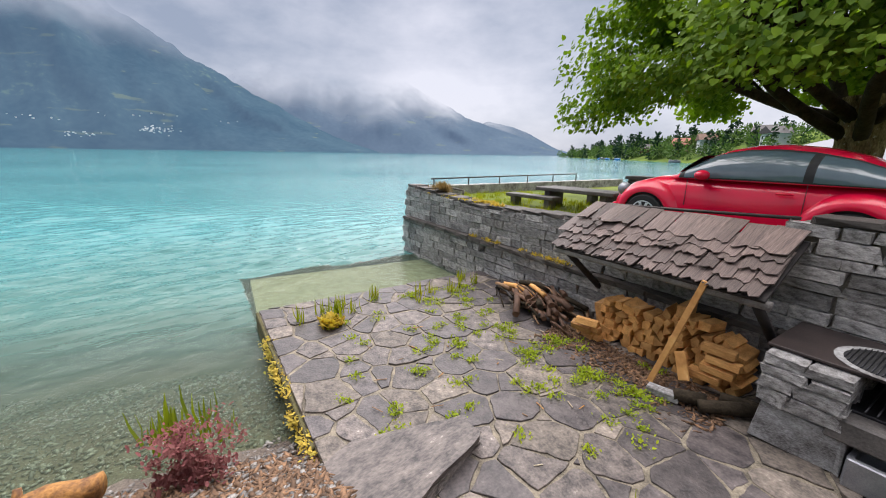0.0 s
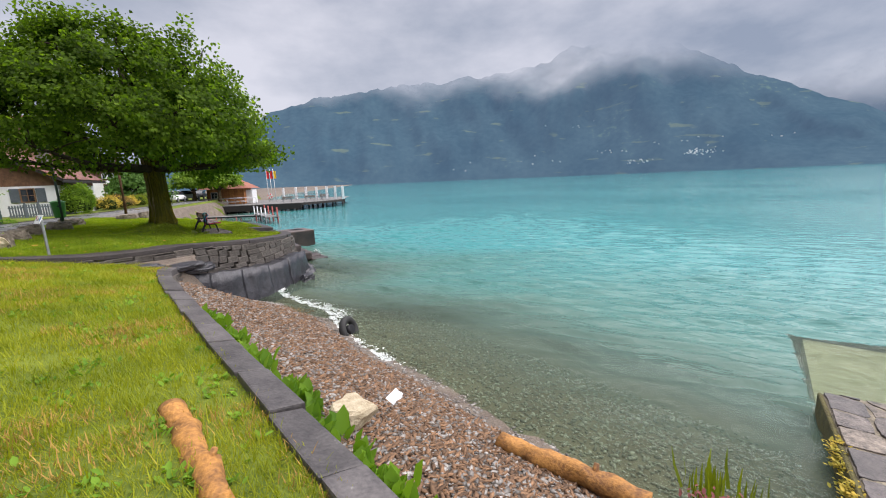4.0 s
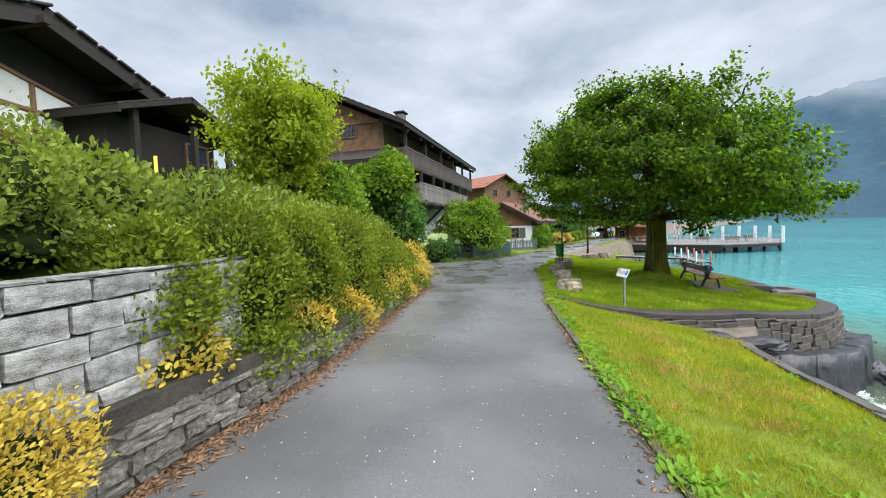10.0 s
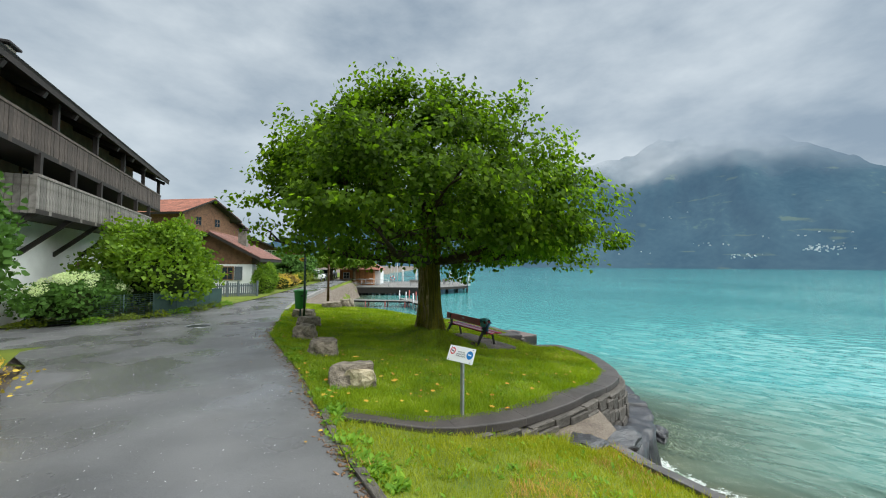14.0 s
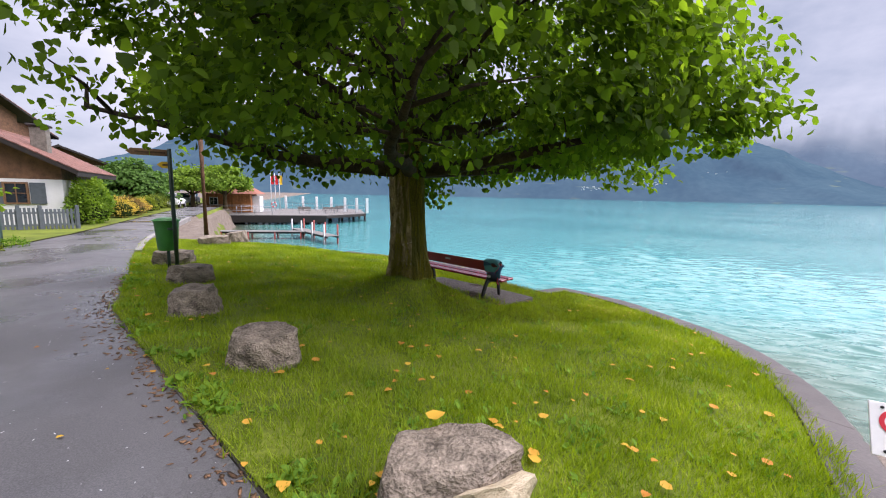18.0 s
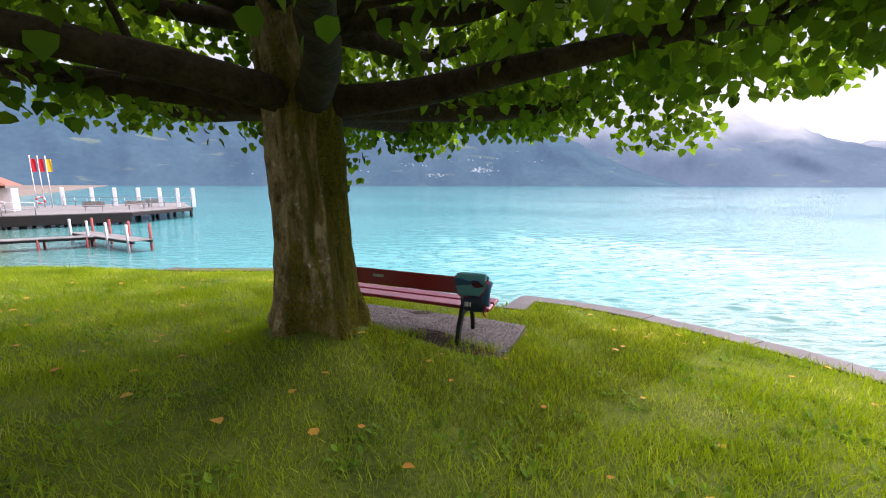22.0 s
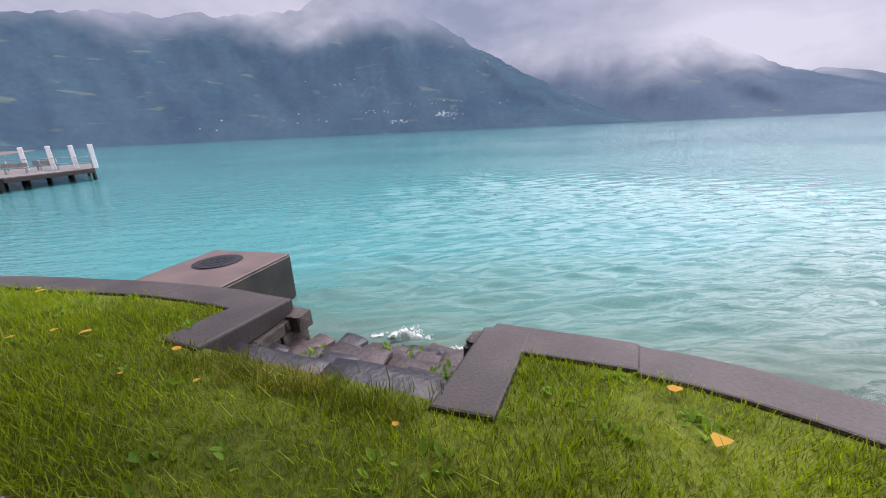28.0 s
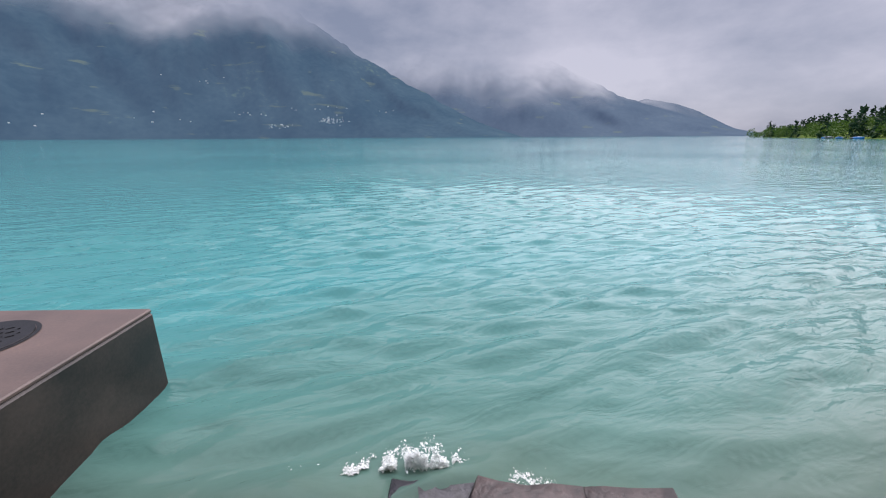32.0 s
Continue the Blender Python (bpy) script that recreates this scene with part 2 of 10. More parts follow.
def box(bm, sx, sy, sz, m=Matrix(), bevel=0.0, mi=0):
    """A box of those sizes centred on m, with its edges broken by bevel."""
    r = bmesh.ops.create_cube(bm, size=1.0, matrix=m @ Matrix.Diagonal((sx, sy, sz, 1)))
    vs = r["verts"]
    fs = {f for v in vs for f in v.link_faces}
    for f in fs:
        f.material_index = mi
    if bevel:
        es = {e for v in vs for e in v.link_edges}
        bmesh.ops.bevel(bm, geom=list(es), offset=bevel, segments=1, affect="EDGES", profile=0.5)
    return vs


def boxed(sx, sy, sz, m=Matrix(), bevel=0.0):
    bm = bmesh.new()
    box(bm, sx, sy, sz, m, bevel)
    return bm


def tube(bm, path, radii, n=8, mi=0, cap=True):
    """A tapered round limb along a path of points."""
    path = [Vector(p) for p in path]
    rings = []
    for i, p in enumerate(path):
        d = (path[min(i + 1, len(path) - 1)] - path[max(i - 1, 0)]).normalized()
        q = d.to_track_quat("Z", "Y")
        r = radii[i] if isinstance(radii, (list, tuple)) else radii
        rings.append([bm.verts.new(p + q @ Vector((r * math.cos(2 * math.pi * k / n), r * math.sin(2 * math.pi * k / n), 0))) for k in range(n)])
    for a, b in zip(rings, rings[1:]):
        for k in range(n):
            f = bm.faces.new((a[k], a[(k + 1) % n], b[(k + 1) % n], b[k]))
            f.material_index, f.smooth = mi, True
    if cap:
        bm.faces.new(rings[-1]).material_index = mi
        bm.faces.new(rings[0][::-1]).material_index = mi


def tubed(path, radii, n=8):
    bm = bmesh.new()
    tube(bm, path, radii, n)
    return bm


def prism(bm, pts, z0, z1, mi=0):
    """A slab with the outline pts, from z0 up to z1 (numbers, or functions of x and y)."""
    lo = [bm.verts.new((x, y, z0(x, y) if callable(z0) else z0)) for x, y in pts]
    hi = [bm.verts.new((x, y, z1(x, y) if callable(z1) else z1)) for x, y in pts]
    n = len(pts)
    fs = [bm.faces.new(hi), bm.faces.new(lo[::-1])]
    fs += [bm.faces.new((lo[k], lo[(k + 1) % n], hi[(k + 1) % n], hi[k])) for k in range(n)]
    for f in fs:
        f.material_index = mi
    bmesh.ops.recalc_face_normals(bm, faces=fs)
    return fs


def prismed(pts, z0, z1, bevel=0.0):
    bm = bmesh.new()
    prism(bm, pts, z0, z1)
    if bevel:
        bmesh.ops.bevel(bm, geom=bm.edges[:], offset=bevel, segments=1, affect="EDGES", profile=0.5)
    return bm


def smooth_line(pts, step=0.4):
    """Points along a rounded line through pts."""
    out = []
    P = [Vector(p) for p in pts]
    for i in range(len(P) - 1):
        a, b = P[i], P[i + 1]
        p0, p3 = P[i - 1] if i else a + (a - b), P[i + 2] if i + 2 < len(P) else b + (b - a)
        n = max(1, int((b - a).length / step))
        for k in range(n):
            t = k / n
            out.append(0.5 * (2 * a + (b - p0) * t + (2 * p0 - 5 * a + 4 * b - p3) * t * t + (3 * a - p0 - 3 * b + p3) * t ** 3))
    return out + [P[-1]]


def ribbon(bm, left, right, lo, hi):
    """A strip between two lines of equal count, from height lo to height hi (functions of x and y)."""
    rows = []
    for a, b in zip(left, right):
        rows.append([bm.verts.new((p[0], p[1], z(p[0], p[1]))) for p, z in ((a, lo), (a, hi), (b, hi), (b, lo))])
    for a, b in zip(rows, rows[1:]):
        for k in range(3):
            bm.faces.new((a[k], b[k], b[k + 1], a[k + 1]))
    bm.faces.new(rows[0])
    bm.faces.new(rows[-1][::-1])
    bmesh.ops.recalc_face_normals(bm, faces=bm.faces[:])


def sheet(xs, ys, height):
    bm = bmesh.new()
    vs = [[bm.verts.new((x, y, height(x, y))) for x in xs] for y in ys]
    for j in range(len(ys) - 1):
        for i in range(len(xs) - 1):
            bm.faces.new((vs[j][i], vs[j][i + 1], vs[j + 1][i + 1], vs[j + 1][i]))
    return bm


def offset_line(pts, d):
    """The line moved d metres to its right."""
    out = []
    P = [Vector(p).to_2d() for p in pts]
    for i, p in enumerate(P):
        t = (P[min(i + 1, len(P) - 1)] - P[max(i - 1, 0)]).normalized()
        out.append(p + Vector((t.y, -t.x)) * d)
    return out


# ---- the lie of the land ----
WATER = -2.04
E_Y = (-60, -23, -16.7, -14.56, -12.4, -10.1, -7.8, -5.25, -3.6, -2.0, -0.9, 2.2, 4.2, 8, 16, 21, 60, 140)
E_X = (22, 8.3, 4.82, 3.62, 2.28, 0.8, -0.56, -1.77, -2.7, -3.6, -4.2, -5.2, -5.9, -7.0, -8.4, -9.2, -14, -26)
F_Y = (-60, -21, -19.4, -17.2, -15.9, -13.8, -11.4, -9.4, -7, -6.3, -4.5, -3, -2.4, -1.0, 0.6, 3, 7, 11, 21.6, 60, 140)
F_X = (18, 1.9, 1.17, 0.72, 0.1, -0.9, -2.3, -3.6, -5.0, -5.5, -7.0, -9, -14, -14, -11.3, -10.1, -9.8, -10.1, -11.8, -17.5, -30)


def road_right(y):
    return float(np.interp(y, E_Y, E_X))


def road_left(y):
    return float(np.interp(y, F_Y, F_X))


def road_z(x, y):
    return float(np.interp(y, (-40, -19, -15, -10, -6, -2, 2, 20, 60), (0.05, 0.2, 0.3, 0.3, 0.18, 0.1, 0.05, 0.0, -0.1)))


def lawn_z(x, y):
    """Grass between the road and the lake: it falls towards the water."""
    s = (x - road_right(y)) * 0.87
    k = min(1, max(0, (y + 8) / 3))
    fall = 0.21 * (1 - k) + 0.078 * k
    mound = 0.46 * math.exp(-((x - 0.12) ** 2 + (y - 0.3) ** 2) / 0.75) - 0.085 * math.exp(-(((x - 1.6) * 0.454 - (y - 0.85) * 0.891) / 1.6) ** 4 - (((x - 1.6) * 0.891 + (y - 0.85) * 0.454) / 0.95) ** 4) - 0.055 * math.exp(-((x - 3.8) ** 2 + (y - 1.6) ** 2) / 6)
    return road_z(x, y) + 0.02 - fall * max(0, min(s, 9)) + mound + 0.012 * noise.noise(Vector((x, y, 0)) * 1.7)
# ---- ground, lake and far shores ----
S_Y = (-80, -24, -20, -14.6, -13.3, -9.2, -6.3, -4.1, -2, 0, 1.3, 3, 4.7, 6.1, 6.9, 7.8, 9.5, 16, 21, 60, 140)
S_X = (44, 13.2, 10.9, 7.7, 6.95, 4.57, 3.2, 3.8, 4.75, 4.88, 4.4, 3.6, 2.6, 1.5, -0.2, -1.3, -4.4, -6.9, -8.0, -13.1, -25)


def shore_x(y):
    return float(np.interp(y, S_Y, S_X))


def bed_z(x, y):
    """Beach and lake bed; under the land it stays below road and lawn."""
    d = x - shore_x(y)
    if -0.4 < (x - 3.05) * 0.9 + (y - 1.95) * 0.437 and abs((y - 1.95) * 0.9 - (x - 3.05) * 0.437 + 0.2) < 1.2 and d < 0.6:
        return -2.4
    a, b = (x - 10.95) * 0.745 + (y + 15.6) * 0.667, (x - 10.95) * 0.667 - (y + 15.6) * 0.745
    if (d > -0.15 or b > 0.9) and -3.8 < a < 7.0 and -0.02 < b < 5.4:
        return -2.35
    if d < -0.15:
        r = road_right(y)
        if x < road_left(y):
            return road_z(x, y) - 0.15
        return (lawn_z(x, y) if x > r else road_z(x, y)) - 0.25
    quay = min(1, max(0, (y + 7) / 3))
    beach = -0.72 - 0.41 * min(d, 3.2) - 0.16 * max(0, d - 3.2)
    return max(-9, beach * (1 - quay) + (-2.15 - (0.16 + 0.14 * min(1, max(0, (y + 1) / 3))) * d) * quay + 0.04 * noise.noise(Vector((x, y, 1)) * 1.1))


def grade(lo, hi, a, b, fine):
    """Steps from lo to hi, even between a and b and growing outside."""
    mid = [a + fine * i for i in range(int((b - a) / fine) + 1)]
    up, dn, k = [], [], fine
    while (up[-1] if up else b) < hi:
        k *= 1.35
        up.append((up[-1] if up else mid[-1]) + k)
    k = fine
    while (dn[-1] if dn else a) > lo:
        k *= 1.35
        dn.append((dn[-1] if dn else a) - k)
    return dn[::-1] + mid + up


gx, gy = grade(-2500, 4200, -16, 26, 0.4), grade(-2500, 3200, -24, 24, 0.4)
ground = thing("ground", sheet(gx, gy, bed_z), M_GRAVEL, "wet grey-brown pebble ground sloping into the lake", "ground", kind="structure", smooth=True)

bm = bmesh.new()
rows = []
for y in [-4.6 + 3 * i for i in range(34)]:
    a = road_left(y) - 0.03
    rows.append([bm.verts.new((a - d, y, road_z(0, y) + 0.03 + 0.02 * d)) for d in (0, 1, 3, 8, 20, 60)])
for a, b in zip(rows, rows[1:]):
    for k in range(5):
        bm.faces.new((a[k], b[k], b[k + 1], a[k + 1]))
thing("ground_village", bm, M_GRASS, "grass and yards beside the village lane", "ground", kind="structure", smooth=True)

# water: turquoise, clearer over the shallows
M_WATER = bpy.data.materials.new("glacial_lake_water")
M_WATER.use_nodes = True
nt, N, L = M_WATER.node_tree, M_WATER.node_tree.nodes, M_WATER.node_tree.links
pb = N["Principled BSDF"]
pb.inputs["Base Color"].default_value = (0.06, 0.42, 0.43, 1)
pb.inputs["Roughness"].default_value, pb.inputs["IOR"].default_value = 0.08, 1.22
at = N.new("ShaderNodeAttribute")
at.attribute_name = "depth"
dr = N.new("ShaderNodeValToRGB")
dr.color_ramp.elements[0].position, dr.color_ramp.elements[0].color = 0.0, (0.16, 0.18, 0.13, 1)
dr.color_ramp.elements[1].position, dr.color_ramp.elements[1].color = 1.0, (0.055, 0.235, 0.24, 1)
e = dr.color_ramp.elements.new(0.4)
e.color = (0.068, 0.175, 0.155, 1)
L.new(at.outputs["Fac"], dr.inputs["Fac"])
L.new(dr.outputs["Color"], pb.inputs["Base Color"])
tr = N.new("ShaderNodeBsdfTransparent")
tr.inputs["Color"].default_value = (0.75, 0.85, 0.72, 1)
ms = N.new("ShaderNodeMixShader")
ar = N.new("ShaderNodeMapRange")
ar.inputs["From Max"].default_value, ar.inputs["To Min"].default_value, ar.inputs["To Max"].default_value = 0.36, 0.10, 1.0
L.new(at.outputs["Fac"], ar.inputs["Value"])
L.new(ar.outputs[0], ms.inputs["Fac"])
L.new(tr.outputs[0], ms.inputs[1])
L.new(pb.outputs[0], ms.inputs[2])
L.new(ms.outputs[0], N["Material Output"].inputs["Surface"])
geo = N.new("ShaderNodeNewGeometry")
prev = None
# the breeze leaves the shallows and some wide patches calmer
breeze = N.new("ShaderNodeTexNoise")
breeze.inputs["Scale"].default_value, breeze.inputs["Detail"].default_value = 0.035, 2.0
L.new(geo.outputs["Position"], breeze.inputs["Vector"])
open_ = N.new("ShaderNodeMapRange")
open_.inputs["From Min"].default_value, open_.inputs["From Max"].default_value = 0.03, 0.45
open_.inputs["To Min"].default_value, open_.inputs["To Max"].default_value = 0.25, 1.0
L.new(at.outputs["Fac"], open_.inputs["Value"])
patch = N.new("ShaderNodeMapRange")
patch.inputs["From Min"].default_value, patch.inputs["From Max"].default_value = 0.38, 0.60
patch.inputs["To Min"].default_value = 0.45
L.new(breeze.outputs["Fac"], patch.inputs["Value"])
calm = N.new("ShaderNodeMath")
calm.operation = "MULTIPLY"
L.new(open_.outputs[0], calm.inputs[0])
L.new(patch.outputs[0], calm.inputs[1])
for size, sx, sy, amt, dist in ((1.15, 1.0, 3.0, 0.8, 0.09), (3.2, 1.0, 2.4, 0.8, 0.022), (0.55, 1.0, 3.0, 0.8, 0.09)):
    mp = N.new("ShaderNodeMapping")
    mp.vector_type = "TEXTURE"
    mp.inputs["Rotation"].default_value = (0, 0, radians(-42))
    mp.inputs["Scale"].default_value = (1 / sx, 1 / sy, 1)
    L.new(geo.outputs["Position"], mp.inputs["Vector"])
    nz = N.new("ShaderNodeTexNoise")
    nz.inputs["Scale"].default_value, nz.inputs["Detail"].default_value, nz.inputs["Distortion"].default_value = size, 3.0, 0.6
    L.new(mp.outputs[0], nz.inputs["Vector"])
    bp = N.new("ShaderNodeBump")
    bp.inputs["Distance"].default_value = dist
    L.new(calm.outputs[0], bp.inputs["Strength"])
    L.new(nz.outputs["Fac"], bp.inputs["Height"])
    if prev:
        L.new(prev.outputs[0], bp.inputs["Normal"])
    prev = bp
L.new(prev.outputs[0], pb.inputs["Normal"])
def spread(lo, a, b, hi, fine):
    """Steps from lo to hi, even between a and b and growing gently outside."""
    out, k = [a], fine
    while out[-1] < b:
        out.append(out[-1] + fine)
    while out[-1] < hi:
        k *= 1.035 if k < 6 else 1.35
        out.append(out[-1] + k)
    k = fine
    while out[0] > lo:
        k *= 1.06 if k < 3 else 1.4
        out.insert(0, out[0] - k)
    return out


wx, wy = spread(-120, 4, 18, 4100, 0.085), spread(-2400, -15, 10, 3100, 0.085)
water = thing("water", sheet(wx, wy, lambda x, y: WATER), M_WATER, "rippled turquoise lake water, clear at the edge", "lake", kind="structure", smooth=True)
wco = np.empty(len(water.data.vertices) * 3)
water.data.vertices.foreach_get("co", wco)
wco = wco.reshape(-1, 3)
deep = np.array([(WATER - bed_z(x, y)) / 2.6 if abs(x) < 90 and abs(y) < 110 else 1.0 for x, y, _ in wco]).clip(0, 1)
da = water.data.attributes.new("depth", "FLOAT", "POINT")
da.data.foreach_set("value", deep)
# short wind waves, dying out in the shallows and where the sheet is too coarse to carry them
cell = np.maximum(np.repeat(np.gradient(wy), len(wx)), np.tile(np.gradient(wx), len(wy)))
gw = np.random.default_rng(51)
swell = np.zeros(len(wco))
for k in range(46):
    lam = 0.27 * 1.032 ** k
    turn = radians(48 + gw.normal() * 14)
    ph = 2 * math.pi / lam * (wco[:, 0] * math.cos(turn) + wco[:, 1] * math.sin(turn)) + gw.uniform(0, 6.28)
    ph += 0.9 * np.sin(wco[:, 0] * gw.uniform(0.1, 0.5) + wco[:, 1] * gw.uniform(-0.5, 0.5))
    gust = 0.6 + 0.4 * np.sin(wco[:, 0] * gw.uniform(0.05, 0.3) - wco[:, 1] * gw.uniform(0.05, 0.3) + gw.uniform(0, 6.28))
    wave = np.sin(ph)
    swell += 0.0112 * lam ** 0.9 * gust * (wave + 0.38 * np.sin(2 * ph)) * np.clip((lam / cell - 2.0) / 1.5, 0, 1)
wco[:, 2] += swell * (0.12 + 0.88 * np.clip(deep / 0.2, 0, 1))
water.data.vertices.foreach_set("co", wco.ravel())
water.data.update()


def ridge(name, az, el, dist, material, label, back=0.35, rough=0.05, seed=0):
    """A mountain side: its crest stands at the elevations el (degrees) over the bearings az, seen from the lake shore."""
    bm = bmesh.new()
    cols, n = [], 320
    for i in range(n + 1):
        a = az[0] + (az[-1] - az[0]) * i / n
        h = float(np.interp(a, az, el))
        col = []
        for j in range(15):
            t = j / 14
            crease = noise.fractal(Vector((a * 0.16, t * 2.2 + seed, seed)), 1.0, 2.0, 5)
            r = dist * (1 + back * t + 0.06 * crease * math.sin(math.pi * t))
            z = math.tan(radians(h)) * dist * (1 + back) * t ** 1.05 * (1 + rough * noise.fractal(Vector((a * 0.35, seed, t)), 0.9, 2.0, 7) * t)
            col.append(bm.verts.new((r * math.sin(radians(a)), r * math.cos(radians(a)), WATER - 4 + z + 4 * t)))
        cols.append(col)
    for a, b in zip(cols, cols[1:]):
        for j in range(14):
            bm.faces.new((a[j], b[j], b[j + 1], a[j + 1]))
    return thing(name, bm, material, label, "mountain", kind="structure", smooth=True)


RIDGE_AZ = (-48, -34, -25, -18, -11, -6.6, -1.3, 5.6, 12, 17.3, 22, 26, 29, 34, 39, 43, 47, 53, 60, 66, 72)
RIDGE_EL = (0.2, 1.2, 2.6, 5.0, 9.4, 11.0, 12, 13.1, 13.4, 13.8, 14.2, 14.6, 15.7, 16.5, 15.9, 14.6, 12.1, 8.7, 5, 2, 0.1)
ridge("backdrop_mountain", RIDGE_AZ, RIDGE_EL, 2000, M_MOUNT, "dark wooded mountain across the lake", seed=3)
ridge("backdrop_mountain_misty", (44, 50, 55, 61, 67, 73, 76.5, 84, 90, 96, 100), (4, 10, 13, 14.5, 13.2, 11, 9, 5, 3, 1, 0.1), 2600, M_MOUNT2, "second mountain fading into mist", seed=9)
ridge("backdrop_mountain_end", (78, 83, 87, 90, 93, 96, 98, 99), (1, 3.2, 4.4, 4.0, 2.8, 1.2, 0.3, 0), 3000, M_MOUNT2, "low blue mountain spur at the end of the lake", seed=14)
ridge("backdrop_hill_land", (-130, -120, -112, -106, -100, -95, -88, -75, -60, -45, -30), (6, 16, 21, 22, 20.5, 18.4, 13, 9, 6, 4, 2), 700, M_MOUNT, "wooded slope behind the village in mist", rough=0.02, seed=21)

# ---- road, grass ----
ys = [-40 + 0.5 * i for i in range(161)]
bm = bmesh.new()
rows = []
for y in ys:
    a, b = road_left(y) - 0.05, road_right(y)
    rows.append([bm.verts.new((a + (b - a) * k / 8, y, road_z(0, y) + 0.02 * math.sin(math.pi * k / 8))) for k in range(9)])
for a, b in zip(rows, rows[1:]):
    for k in range(8):
        bm.faces.new((a[k], a[k + 1], b[k + 1], b[k]))
thing("road", bm, M_ROAD, "narrow grey asphalt lane, wet from rain", "road", kind="structure", smooth=True)


Q_Y, Q_X = (-6.95, -6.75, -5.5, -4.2, -2.9, -1.2, 0, 1.25), (-0.7, 0.64, 2.45, 3.75, 4.5, 4.87, 4.88, 4.43)


def lawn_right(y):
    """The lake side of the lawn: the outer edge of the quay."""
    return float(np.interp(y, Q_Y, Q_X)) if y < 1.25 else shore_x(y)


def strip_left(y):
    return road_right(y) + 0.02 if y < -6.95 else float(np.interp(y, Q_Y, Q_X)) - 0.05


def strip_z(x, y):
    s = (x - road_right(y)) * 0.87
    return road_z(x, y) + 0.02 - 0.21 * max(0, min(s, 9)) + 0.012 * noise.noise(Vector((x, y, 0)) * 1.7)


def grass_sheet(name, y0, y1, edge, label, inset, left, height):
    bm = bmesh.new()
    rows = []
    n = int((y1 - y0) / 0.25)
    for i in range(n + 1):
        y = y0 + (y1 - y0) * i / n
        a = left(y)
        b = max(a + 0.05, edge(y) - inset)
        rows.append([bm.verts.new((a + (b - a) * k / 24, y, height(a + (b - a) * k / 24, y))) for k in range(25)])
    for a, b in zip(rows, rows[1:]):
        for k in range(24):
            c = (a[k].co + b[k + 1].co) / 2
            if (c.x - 3.05) * 0.9 + (c.y - 1.95) * 0.437 > -0.08 and -1.42 < (c.y - 1.95) * 0.9 - (c.x - 3.05) * 0.437 < 0.98:
                continue
            if (c.x - 10.95) * 0.667 - (c.y + 15.6) * 0.745 > 0.9:
                continue
            bm.faces.new((a[k], a[k + 1], b[k + 1], b[k]))
    return thing(name, bm, M_LAWN if name == "ground_lawn" else M_GRASS, label, "grass", kind="structure", smooth=True)


grass_sheet("ground_grass_strip", -20.5, -4.3, lambda y: float(shore_x(y)), "rough mown grass strip beside the lane", 0.25, strip_left, strip_z)
grass_sheet("ground_lawn", -6.85, 9.0, lawn_right, "green lawn under the lime tree", 0.3, lambda y: road_right(y) + 0.02, lawn_z)
# ---- leaves, blades and stones: shared makers ----
def raw_mesh(name, co, faces, material):
    """A mesh straight from arrays of corners and of faces with equal counts."""
    me = bpy.data.meshes.new(name)
    n, k = faces.shape
    me.vertices.add(len(co))
    me.vertices.foreach_set("co", co.astype(np.float32).ravel())
    me.loops.add(n * k)
    me.loops.foreach_set("vertex_index", faces.astype(np.int32).ravel())
    me.polygons.add(n)
    me.polygons.foreach_set("loop_start", np.arange(0, n * k, k, dtype=np.int32))
    me.update(calc_edges=True)
    me.materials.append(material)
    return me


HEART = (np.array([(0, 0, 0), (0.12, 0.42, 0.05), (0.55, 0.40, 0.06), (1, 0, -0.10), (0.55, -0.40, 0.06), (0.12, -0.42, 0.05)]), np.array([(0, 1, 2, 3), (0, 3, 4, 5)]))
OVAL = (np.array([(0, 0, 0), (0.3, 0.24, 0.05), (0.7, 0.22, 0.05), (1, 0, -0.05), (0.7, -0.22, 0.05), (0.3, -0.24, 0.05)]), np.array([(0, 1, 2, 3), (0, 3, 4, 5)]))
BLADE = (np.array([(0, -0.05, 0), (0, 0.05, 0), (0.55, 0.04, 0.07), (0.55, -0.04, 0.07), (1, 0.008, 0.28), (1, -0.008, 0.28)]), np.array([(0, 1, 2, 3), (3, 2, 4, 5)]))
STALK = (np.array([(0, -0.045, 0), (0, 0.045, 0), (1, 0.012, 0.2), (1, -0.012, 0.2)]), np.array([(0, 1, 2, 3)]))
RNG = np.random.default_rng(7)


def unit(v):
    return v / np.maximum(np.linalg.norm(v, axis=-1, keepdims=True), 1e-9)


def cloud(name, at, way, size, material, shape=HEART, face=None):
    """Many leaves: at (n,3) their stems, way (n,3) where they point, face (n,3) the side they show."""
    n = len(at)
    way = unit(way)
    face = RNG.normal(size=(n, 3)) if face is None else face
    side = unit(np.cross(face, way))
    up = np.cross(way, side)
    t, f = shape
    size = np.broadcast_to(np.asarray(size, float), (n,))[:, None, None]
    co = at[:, None] + size * (t[None, :, :1] * way[:, None] + t[None, :, 1:2] * side[:, None] + t[None, :, 2:] * up[:, None])
    faces = (np.arange(n) * len(t))[:, None, None] + f[None]
    return raw_mesh(name, co.reshape(-1, 3), faces.reshape(-1, f.shape[1]), material)


